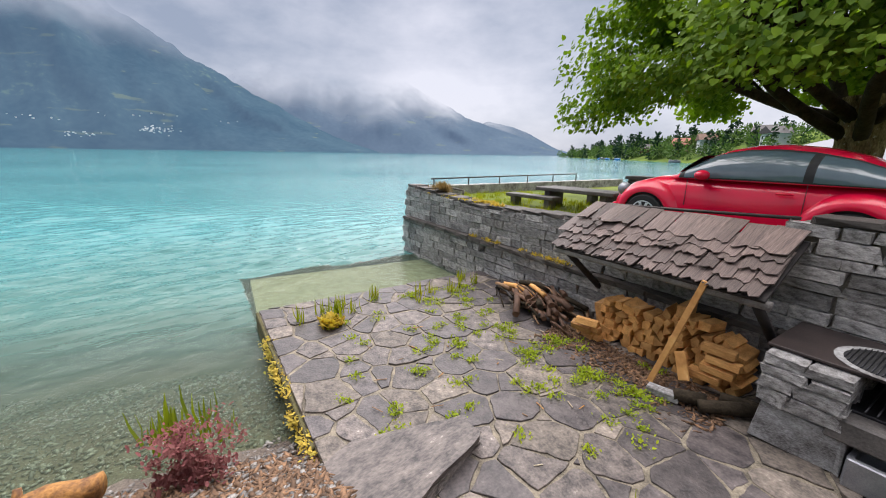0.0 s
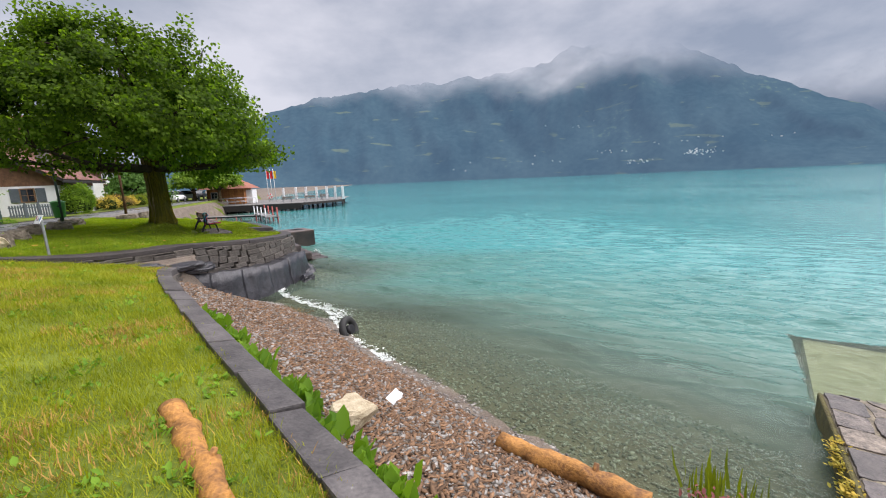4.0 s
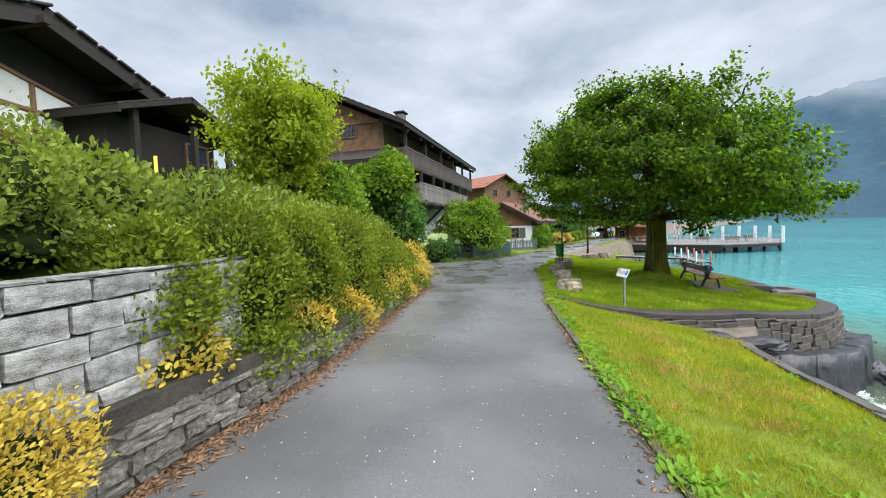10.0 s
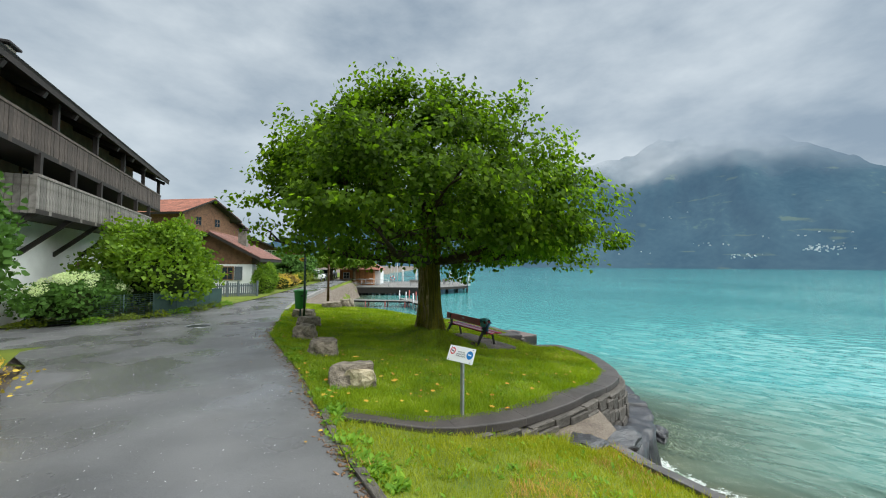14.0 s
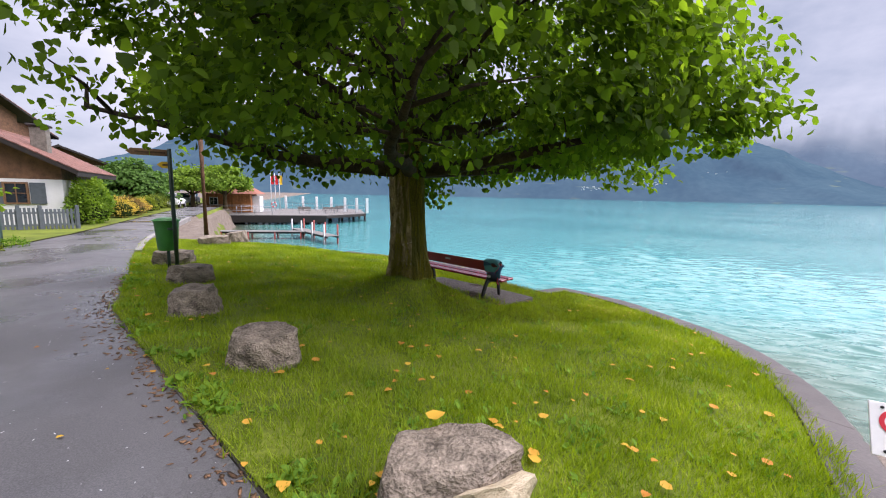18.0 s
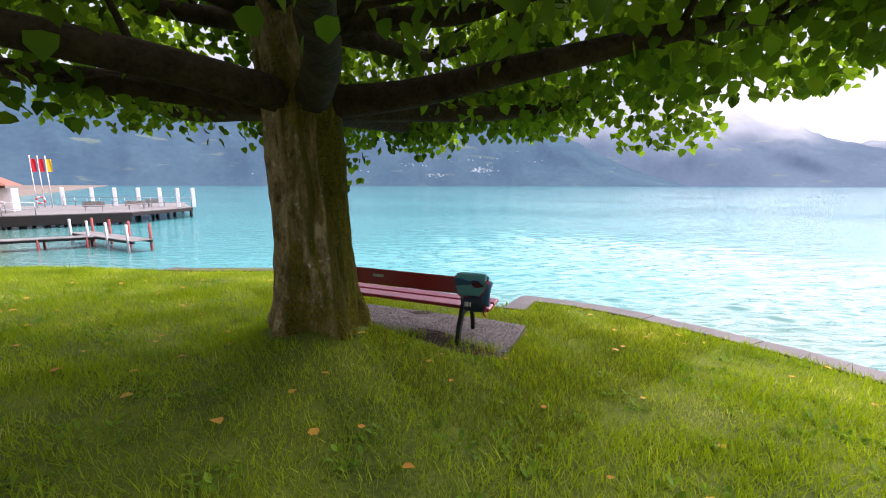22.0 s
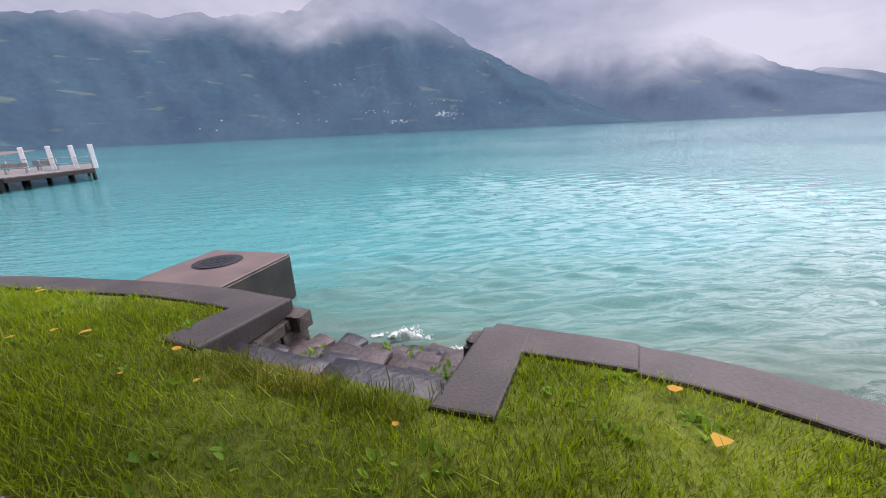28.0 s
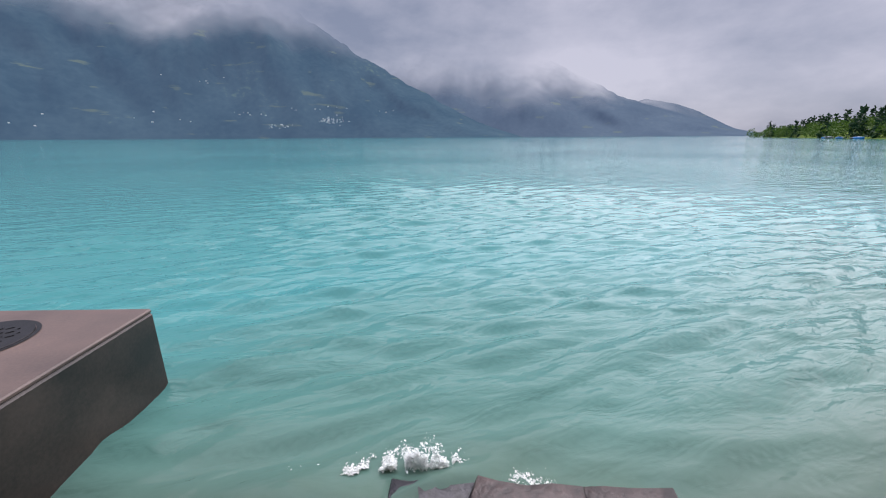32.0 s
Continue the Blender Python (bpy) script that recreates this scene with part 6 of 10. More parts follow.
# dry weeds by the patio and the wall foot
rosettes("beach_weeds", np.concatenate([on_beach(60, 0.0, 0.4, -15, -10)]), 0.2, 9, M_WEED, "thin green weeds at the wall foot", OVAL, 2.5)
M_REDWEED = leaf_mat("reddish_weed", (0.28, 0.10, 0.10), (0.14, 0.06, 0.05), 0.2)
rosettes("red_weeds", np.array([(10.3 + 0.3 * rb.random(), -15.0 + 0.5 * rb.random(), -1.72) for _ in range(12)]), 0.07, 30, M_REDWEED, "dry reddish weeds on the pebbles", OVAL, 2.6)
red = []
for _ in range(26):
    fx, fy, lean = 10.3 + 0.35 * rb.random(), -15.0 + 0.6 * rb.random(), Vector((rb.gauss(0, 0.25), rb.gauss(0, 0.25), 1))
    red += [tuple(Vector((fx, fy, -1.74)) + lean * (0.06 + 0.40 * rb.random())) for _ in range(5)]
rosettes("tall_red_weeds", np.array(red), 0.05, 7, M_REDWEED, "dry reddish weed stems on the pebbles", OVAL, 0.9)
rosettes("pale_weeds", np.array([(10.6 + 0.5 * rb.random(), -14.7 + 0.7 * rb.random(), -1.75) for _ in range(16)]), 0.3, 5, M_HEDGEY, "thin yellow-green weeds on the pebbles", BLADE, 2.6)

# kerb stones between lane and grass
kerb = base("kerb", Matrix(), "row of low grey kerb stones along the lane", "kerb", kind="structure")
KL = smooth_line([(road_right(y), y) for y in (-19, -16.7, -14.56, -12.4, -10.1, -7.8, -5.25, -3.6, -2.0, -0.9, 2.2)], 0.5)
for i in range(len(KL) - 1):
    a, b = Vector(KL[i]), Vector(KL[i + 1])
    c = (a + b) / 2
    m = Matrix.Translation((c.x + 0.05, c.y, road_z(0, c.y) - (0.035 if c.y < -6.5 else 0.065) + rb.uniform(-0.01, 0.012))) @ Matrix.Rotation(math.atan2(b.y - a.y, b.x - a.x), 4, "Z") @ Matrix.Diagonal(((b - a).length - 0.01, 0.09, 0.14, 1))
    share("kerb_stone", rb.choice(DBLOCKS), kerb, m)

# litter on the lane
def on_lane(n, y0, y1, fn):
    y = RNG.uniform(y0, y1, n)
    a, b = np.interp(y, F_Y, F_X), np.interp(y, E_Y, E_X)
    x = a + (b - a) * fn(n)
    return np.stack([x, y, [road_z(0, q) + 0.02 * math.sin(math.pi * (p - l) / max(0.1, r - l)) + 0.004 for p, q, l, r in zip(x, y, a, b)]], 1)


scatter_chips("needle_litter", on_lane(5200, -17.5, -7.2, lambda n: 0.01 + np.abs(RNG.normal(size=n)) * 0.035), 0.006, 0.03, M_CHIPS, "brown needle litter along the wall foot", "litter", 0.2, 2.2)
scatter_chips("edge_litter", on_lane(1500, -17.5, 2, lambda n: 1.0 - np.abs(RNG.normal(size=n)) * 0.02), 0.006, 0.025, M_CHIPS, "dark bits of bark along the kerb", "litter", 0.2, 1.6)
scatter_chips("petal_litter", on_lane(3000, -19, 4, lambda n: RNG.random(n)), 0.002, 0.008, M_PRINT, "small pale petals scattered on the wet lane", "litter", 0.15, 1.2)
ll = on_lane(24, -12, 4, lambda n: 1.0 - np.abs(RNG.normal(size=n)) * 0.08)
la = RNG.random(len(ll)) * 6.28
tagged(new("lane_leaves", cloud("lane_leaves", ll + np.array([0, 0, 0.012]), np.stack([np.cos(la), np.sin(la), 0 * la + 0.05], 1), RNG.uniform(0.03, 0.06, len(ll)), M_FALLEN, HEART, np.tile([[0.1, 0.05, 1.0]], (len(ll), 1)))), "yellow fallen leaves lying on the lane", "leaves", "", "stuff")
cover = base("manhole", Matrix.Translation((-7.1, 0.63, road_z(0, 0.63) + 0.017)), "round iron manhole cover in the lane", "manhole cover")
part("cover", tubed([(0, 0, -0.02), (0, 0, 0.008)], 0.32, 32), M_IRON, cover)
part("frame_ring", tubed([(0.36 * math.cos(2 * math.pi * k / 32), 0.36 * math.sin(2 * math.pi * k / 32), 0.0) for k in range(33)], 0.012, 6), M_GALV, cover)

# gravel on the paving under the bench, brown soil towards the tree
gp = on_pad(9000, -1.4, 1.4, -0.62, 0.72)
gp = gp[np.array([sum((bx - ax) * (p[1] - ay) - (by - ay) * (p[0] - ax) > 0.01 for (ax, ay), (bx, by) in zip(PAD, PAD[1:] + PAD[:1])) == len(PAD) for p in gp])]
M_GRIT = mat("grey_grit", (0.24, 0.21, 0.20), 0.6, 0, (0.09, 0.075, 0.07), 12, 60, 0.2, vary=0.55)
scatter_chips("pad_gravel", gp, 0.006, 0.014, M_GRIT, "grey gravel pressed into the paving under the bench", "gravel", 0.5, 1.0)
so = gp[np.array([noise.noise(Vector((p[0] * 1.7, p[1] * 1.7, 11))) + 0.5 * ((1.6 - p[0]) * 0.891 + (0.85 - p[1]) * 0.454) for p in gp]) > 0.08]
scatter_chips("pad_soil", so[:3500] + np.array([0, 0, 0.003]), 0.006, 0.026, M_EARTH, "dark trodden soil crumbs on the paving", "soil", 0.3, 1.4)
# ---- garden side of the lane: low wall, upper wall, fence, shrubs ----
def mound(name, at, size, n, leaf, material, label, seed=0, category="shrub", shape=OVAL, core=True, rough=0.22, group=""):
    """A shrub: leaves over an uneven dome, and a dark core put in for the shade inside."""
    ob = base(name, Matrix.Translation(at), label, category, group)
    g = np.random.default_rng(seed + 500)
    d = unit(g.normal(size=(n, 3)))
    d[:, 2] = np.abs(d[:, 2]) * np.where(g.random(n) < 0.8, 1, -0.5)
    bumps = 1 + rough * (np.sin(4.1 * d[:, 0] + seed) * np.cos(3.7 * d[:, 1] - seed) + 0.6 * np.sin(7 * d[:, 2] + 5 * d[:, 0] + seed))
    r = bumps * (1 - 0.22 * g.random(n) ** 2 + 0.06 * g.normal(size=n))
    p = d * r[:, None] * np.array(size)
    way = d * 0.8 + g.normal(size=(n, 3)) * 0.6 + np.array([0, 0, 0.25])
    f = new("foliage", cloud("foliage", p, way, leaf * g.uniform(0.6, 1.3, n), material, shape, d + 0.6 * g.normal(size=(n, 3)) + np.array([0, 0, 0.4])))
    f.parent = ob
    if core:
        # dark lump added behind the leaves as the shade inside the shrub
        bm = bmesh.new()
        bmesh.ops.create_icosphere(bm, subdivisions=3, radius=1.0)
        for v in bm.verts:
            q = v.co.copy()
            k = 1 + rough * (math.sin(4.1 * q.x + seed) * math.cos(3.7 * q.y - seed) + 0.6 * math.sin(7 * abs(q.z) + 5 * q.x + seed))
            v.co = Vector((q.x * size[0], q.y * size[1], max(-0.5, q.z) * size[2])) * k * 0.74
        part("shade_core", bm, M_DARKCORE, ob, smooth=True)
    return ob


HD, HN = Vector((-0.487, 0.873)), Vector((-0.873, -0.487))


def edge_pt(y, back=0.0):
    """A point on the garden edge of the lane, moved back from it."""
    return road_left(y) + HN.x * back, y + HN.y * back


LOWTOP = lambda x, y: road_z(x, y) + float(np.interp(y, (-30, -15.5, -13, -9, -6), (0.60, 0.58, 0.42, 0.32, 0.28)))
LOW = smooth_line([edge_pt(y, 0.05) for y in (-23, -21, -19, -17, -15.9, -13.8, -11.4, -9.4, -7.6, -6.6)], 0.4)
M_RUBBLE = mat("blotched_rubble", (0.27, 0.25, 0.22), 0.85, 0, (0.055, 0.05, 0.042), 5, 24, 1.0, vary=0.25, tone=(0.68, 0.66, 0.60), depth=0.04)
lw = base("wall_low", Matrix(), "low mossy stone wall along the lane", "wall", kind="structure")
bm = bmesh.new()
ribbon(bm, offset_line(LOW, 0.06), offset_line(LOW, -0.5), lambda x, y: -0.2, lambda x, y: LOWTOP(x, y) - 0.05)
part("core", bm, M_RUBBLE, lw, "blotched lime mortar between rubble")
RBLOCKS = [block_mesh("stone", 140 + i, M_RUBBLE, 0.13, 0.12) for i in range(8)]
lay_stones(lw, LOW, lambda x, y: road_z(x, y) - 0.08, lambda x, y: LOWTOP(x, y) - 0.1, (0.08, 0.17), (0.12, 0.42), 0.2, RBLOCKS, 21, 0.02, 420)
M_MOSSCAP = mat("mossy_concrete_cap", (0.06, 0.055, 0.042), 0.75, 0, (0.022, 0.02, 0.016), 3.0, 34, 0.9, tone=(0.19, 0.17, 0.03), depth=0.03)
capl = [p for p in LOW if p.y < -10.5]
bm = bmesh.new()
ribbon(bm, offset_line(capl, 0.09), offset_line(capl, -0.34), lambda x, y: LOWTOP(x, y) - 0.12, lambda x, y: LOWTOP(x, y) + 0.02)
part("cap", bm, M_MOSSCAP, lw, "dark mossy concrete capping")

# terrace of the upper gardens
bm = bmesh.new()
rows = []
for i in range(61):
    y = -34 + i * 0.5
    row = []
    for k, (b, z) in enumerate(((0.12, -0.03), (0.45, 0.0), (0.62, 0.0), (1.0, 0.75), (1.6, 1.0), (4, 1.3), (8, 1.9), (13, 2.3), (30, 4))):
        x, yy = edge_pt(min(y, -4.5), b)
        fade = min(1, max(0, (-5.0 - y) / 3.5))
        south = min(1, max(0, (-15.8 - y) / 0.2))
        flat = 0.0 + 0.03 * max(0, b - 0.6) if b < 20 else z
        zz = z * (1 - south) + flat * south
        row.append(bm.verts.new((x, y + HN.y * b, LOWTOP(x, y) + zz * fade)))
    rows.append(row)
for a, b in zip(rows, rows[1:]):
    for k in range(8):
        bm.faces.new((a[k], b[k], b[k + 1], a[k + 1]))
thing("ground_garden", bm, M_GRASS, "garden soil and grass behind the walls", "garden", kind="structure", smooth=True)

# light-coloured upper wall, and its continuation set back behind the grass
uw = base("wall_upper", Matrix(), "pale grey stone retaining wall above the lane", "wall", kind="structure")
UP = [Vector((0.55, -16.95)), Vector((-0.80, -14.65))]
M_PALEST = mat("pale_wall_stone", (0.46, 0.46, 0.45), 0.85, 0, (0.11, 0.10, 0.095), 3, 30, 0.8, vary=0.25, tone=(0.66, 0.67, 0.67), depth=0.02)
PBLOCKS = [block_mesh("stone", 80 + i, M_PALEST, 0.05, 0.06) for i in range(5)]
bm = bmesh.new()
ribbon(bm, offset_line(UP, -0.06), offset_line(UP, -0.4), lambda x, y: 0.2, lambda x, y: 1.70)
part("core", bm, M_MORTAR, uw)
lay_stones(uw, UP, lambda x, y: 0.75, lambda x, y: 1.79, (0.13, 0.22), (0.22, 0.5), 0.2, PBLOCKS, 31, 0, 90)
BK = [Vector((-11.0, -22.6)), Vector((-8.0, -20.6)), Vector((-4.0, -18.5)), Vector((-1.3, -17.58)), Vector((0.5, -16.98))]
bm = bmesh.new()
ribbon(bm, offset_line(BK, -0.06), offset_line(BK, -0.4), lambda x, y: 0.5, lambda x, y: 1.72 + 0.085 * max(0, -1 - x))
part("core", bm, M_MORTAR, uw)
lay_stones(uw, BK, lambda x, y: 0.80, lambda x, y: 1.78 + 0.085 * max(0, -1 - x), (0.09, 0.16), (0.2, 0.45), 0.2, BLOCKS, 33, 0, 420)

# lattice fence of crossed poles
M_FENCE = mat("lichened_fence_pole", (0.30, 0.255, 0.07), 0.9, 0, (0.09, 0.07, 0.03), 8, 50, 0.6, vary=0.3, tone=(0.62, 0.62, 0.55), depth=0.01)
fence = base("lattice_fence", Matrix(), "weathered fence of crossed wooden poles on the low wall", "fence")
fl = [p for p in offset_line(LOW, -0.14) if p.y < -17.1]
cum = [0.0]
for a, b in zip(fl, fl[1:]):
    cum.append(cum[-1] + (b - a).length)


def on_fence(d):
    return Vector((float(np.interp(d, cum, [p.x for p in fl])), float(np.interp(d, cum, [p.y for p in fl]))))


rf = random.Random(3)
d = 0.0
while d < cum[-1]:
    for s in (-1, 1):
        a, b = on_fence(max(0, d - 0.17 * s)), on_fence(min(cum[-1], d + 0.17 * s))
        z = LOWTOP(a.x, a.y) + 0.03
        o = HN * (0.018 * s)
        jit = rf.uniform(-0.015, 0.015)
        part("pole", tubed([(a.x + o.x, a.y + o.y, z), (b.x + o.x, b.y + o.y, z + 0.62 + jit)], [0.026, 0.023], 7), M_FENCE, fence, smooth=True)
    d += 0.20
for zz in (0.10, 0.47):
    pts = [(p.x + HN.x * 0.05, p.y + HN.y * 0.05, LOWTOP(p.x, p.y) + zz + 0.03) for p in fl[::2]]
    part("rail", tubed(pts, 0.03, 8), M_FENCE, fence, smooth=True)

# shrubs, front to back
for i, (y, back, sx, sy, sz, z) in enumerate(((-15.05, 0.52, 0.55, 0.55, 0.85, 1.30), (-14.15, 0.62, 0.72, 0.80, 1.0, 1.35), (-13.0, 0.62, 0.70, 0.78, 1.0, 1.32), (-11.8, 0.66, 0.74, 0.82, 1.0, 1.25), (-10.5, 0.7, 0.74, 0.9, 0.95, 1.15), (-9.2, 0.75, 0.72, 0.9, 0.9, 1.0), (-8.1, 0.85, 0.65, 0.8, 0.8, 0.9))):
    x, yy = edge_pt(y, back)
    mound("shrub", (x, yy, z), (sx, sy, sz), 9000, 0.06, M_HEDGEY, "rounded yellow-green shrub above the low wall", 10 + i, group="front shrubs", rough=0.10)
for i, y in enumerate((-15.9, -14.6, -13.3, -12.0, -10.7, -9.4, -8.2)):
    x, yy = edge_pt(y, 1.85)
    mound("hedge", (x, yy, 2.1 - 0.028 * i), (1.05, 1.05, 0.78 - 0.03 * i), 4600, 0.085, M_HEDGE, "clipped cotoneaster hedge on the upper terrace", 30 + i, "hedge", group="upper hedge", rough=0.12)


def sprays(parent, feet, length, leaf, material, out=(0, 0, 1), droop=0.35, per=18, shape=OVAL, seed=0, name="sprays"):
    """Thin arching shoots with leaves along them."""
    g = np.random.default_rng(seed + 900)
    at, way = [], []
    bm = bmesh.new()
    for f in feet:
        f = Vector(f)
        d = (Vector(out) + Vector((g.normal() * 0.45, g.normal() * 0.45, g.normal() * 0.25))).normalized()
        ln = length * g.uniform(0.6, 1.25)
        pts = [f + d * ln * t + Vector((d.x, d.y, 0)) * 0.3 * ln * t * t + Vector((0, 0, -droop * ln * t * t)) for t in (0, 0.25, 0.5, 0.75, 1)]
        tube(bm, pts, [0.006, 0.005, 0.004, 0.003, 0.002], 4, cap=False)
        for k in range(per):
            t = (k + 1) / per * 4
            i = min(3, int(t))
            p = pts[i].lerp(pts[i + 1], t - i)
            at.append(tuple(p))
            w = (pts[i + 1] - pts[i]).normalized() * 0.6 + Vector((g.normal(), g.normal(), g.normal() * 0.6)) * 0.7
            way.append(tuple(w))
    tagged(part("twig_work", bm, M_LIMB, parent), kind="stuff")
    at, way = np.array(at), np.array(way)
    f = new(name, cloud(name, at, way, leaf * g.uniform(0.6, 1.2, len(at)), material, shape, g.normal(size=at.shape) * 0.6 + np.array([0, 0, 1.0])))
    f.parent = parent


# feathery shrubs that hang over the set-back wall
for i, (x, dx, z, sx, sz, mt) in enumerate(((0.1, 0.35, 1.95, 0.62, 0.62, M_HEDGE), (-0.7, 0.5, 2.1, 0.75, 0.72, M_RUST), (-1.5, 0.4, 2.0, 0.75, 0.72, M_HEDGE), (-2.3, 0.7, 2.2, 0.8, 0.75, M_RUST), (-3.0, 0.5, 2.1, 0.75, 0.72, M_HEDGE), (-3.9, 0.6, 2.2, 0.85, 0.8, M_HEDGE), (-2.6, 1.6, 2.6, 0.8, 0.7, M_RUST), (-1.2, 1.4, 2.15, 0.8, 0.6, M_HEDGE), (-5.2, 0.6, 2.3, 1.0, 0.9, M_SHRUBD), (-6.4, 0.6, 2.4, 1.0, 1.0, M_SHRUBD))):
    y = float(np.interp(x, (-9.5, -4.0, -1.3, 0.5), (-20.9, -18.5, -17.58, -16.98))) + dx
    sb = mound("shrub", (x, y, z), (sx, sx * 0.85, sz), 6200, 0.05, mt, "feathery shrub with rusty tips hanging over the stone wall", 50 + i, group="shrubs over the wall", rough=0.30)
    rr = random.Random(400 + i)
    sprays(sb, [(rr.gauss(0, sx * 0.5), rr.gauss(0, sx * 0.45) - 0.25, rr.uniform(0.0, sz * 0.8)) for _ in range(70)], 0.55, 0.045, mt, (0.15, -0.55, 0.55), 0.8, 22, OVAL, i)
for i, (x, y, z, n, ln) in enumerate(((-7.6, -20.2, 3.0, 44, 1.5), (-6.0, -19.1, 3.1, 44, 1.4), (-5.1, -18.5, 3.0, 30, 1.1))):
    sh = mound("shrub", (x, y, z), (0.6, 0.6, 0.5), 1500, 0.07, M_WEED, "fresh light green shrub with upright shoots", 64 + i, group="leafy shoots", core=False, rough=0.3)
    rr = random.Random(500 + i)
    sprays(sh, [(rr.gauss(0, 0.35), rr.gauss(0, 0.35), 0) for _ in range(n)], ln, 0.085, M_WEED, (0, 0, 1), 0.1, 22, OVAL, 20 + i)
fe = mound("shrub", (-7.0, -21.0, 2.7), (1.05, 1.0, 1.25), 7000, 0.06, M_SHRUBD, "soft feathery green bush at the end of the garden wall", 66, rough=0.2)
rr = random.Random(602)
sprays(fe, [(rr.gauss(0, 0.5), rr.gauss(0, 0.5), rr.uniform(0, 0.9)) for _ in range(90)], 0.6, 0.06, M_WEED, (0.3, -0.2, 0.7), 0.6, 20, OVAL, 41)
cl = mound("shrub", (0.42, -17.28, 1.30), (0.46, 0.50, 0.78), 4600, 0.085, M_SHRUBD, "dark green large-leaved climber at the wall corner", 61, shape=HEART, rough=0.30)
rr = random.Random(601)
sprays(cl, [(rr.gauss(0, 0.3), rr.gauss(0, 0.33), rr.uniform(-0.2, 0.6)) for _ in range(80)], 0.5, 0.085, M_SHRUBD, (0.45, -0.2, 0.7), 0.7, 12, HEART, 40)
lawnp = np.array([(x, y, 0) for x, y in zip(np.random.default_rng(8).uniform(-8, 0.6, 26000), np.random.default_rng(9).uniform(-24, -17.2, 26000)) if y < np.interp(x, (-9.5, -4.0, -1.3, 0.5), (-20.9, -18.5, -17.58, -16.98)) - 0.05])
gz_ = []
for x, y, _ in lawnp:
    b = 0.0
    for _ in range(4):
        y0 = y - HN.y * b
        b = (x - road_left(min(y0, -4.5))) / HN.x
    gz_.append((b, LOWTOP(x, y - HN.y * b) + 0.03 * max(0, b - 0.6)))
gz_ = np.array(gz_)
ok = gz_[:, 0] > 0.35
lawnp[:, 2] = gz_[:, 1]
blades("garden_lawn_blades", lawnp[ok], 0.09, M_WEED, "bright green garden grass behind the fence")
mound("shrub", (0.50, -16.52, 0.72), (0.42, 0.58, 0.48), 13000, 0.036, M_YELLOW, "golden trailing groundcover over the low wall", 62, rough=0.28)
for i, y in enumerate((-15.1, -14.3, -13.4, -12.5, -11.7, -10.7, -9.8, -9.0, -8.1, -7.3)):
    x, yy = edge_pt(y, 0.22 + 0.1 * (i % 2))
    s = (0.30, 0.38, 0.28, 0.34)[i % 4] * (1.0 + 0.05 * i)
    mound("shrub", (x, yy, LOWTOP(x, y) + 0.04), (s, s * 1.5, s * 1.0), 1300, 0.055, (M_YELLOW, M_HEDGEY, M_YELLOW)[i % 3], "small golden tuft hanging over the low wall", 70 + i, group="golden tufts", core=i % 2 == 0, rough=0.25)
for i, y in enumerate([-14.4 + 0.72 * k for k in range(10)]):
    x, yy = edge_pt(y, 0.10 + 0.04 * (i % 3))
    mound("shrub", (x, yy, LOWTOP(x, y) - 0.16 - 0.05 * (i % 2)), (0.24, 0.52, 0.36), 1500, 0.055, (M_HEDGEY, M_HEDGE, M_HEDGEY, M_YELLOW)[i % 4], "trailing growth covering the face of the low wall", 110 + i, group="trailing growth", core=False, rough=0.3)
x, yy = edge_pt(-7.0, 0.7)
mound("shrub", (x, yy, 0.95), (0.55, 0.8, 0.6), 2200, 0.06, M_YELLOW, "yellowing shrub at the end of the low wall", 90, rough=0.2)
for i, (x, y) in enumerate(((0.72, -17.38), (0.78, -17.78))):
    mound("weed_clump", (x + 0.18, y, 0.32), (0.19 - 0.05 * i, 0.26, 0.27 - 0.14 * i), 900, 0.062, M_WEED, "bright green weeds at the foot of the wall", 93 + i, "weeds", HEART)
fl_ = []
for _ in range(160):
    x, yy = edge_pt(rf.uniform(-15.4, -13.6), rf.uniform(0.75, 1.25))
    fl_.append((x, yy, 1.85 + rf.uniform(0, 0.3)))
fl_ = np.array(fl_)
tagged(new("pale_flowers", cloud("pale_flowers", fl_, RNG.normal(size=fl_.shape) + np.array([0, 0, 1]), RNG.uniform(0.05, 0.10, len(fl_)), M_BLOSSOM, HEART)), "pale yellow flower heads on the wall top", "flowers", "", "stuff")

# garden posts with orange netting
M_YPOST = mat("yellow_plastic_post", (0.75, 0.55, 0.03), 0.5, 0, (0.65, 0.45, 0.02), 6, 80, 0)
M_NET = mat("orange_plastic_net", (0.75, 0.13, 0.02), 0.6, 0, (0.62, 0.10, 0.015), 6, 80, 0)
for x, y in ((-1.56, -16.4), (-3.0, -14.6)):
    part("post", tubed([(0, 0, -1.2), (0, 0, 0.5)], 0.022, 8), M_YPOST, base("marker_post", pose(x, y, 2.6), "yellow plastic fence post in the shrubs", "post", "marker posts"))
part("post", tubed([(0, 0, -1.6), (0, 0, 0.5)], 0.022, 8), M_YPOST, base("marker_post", pose(-5.9, -19.45, 3.35), "yellow plastic fence post in the shrubs", "post", "marker posts"))
net = base("orange_net", Matrix(), "sagging orange plastic safety net", "net")
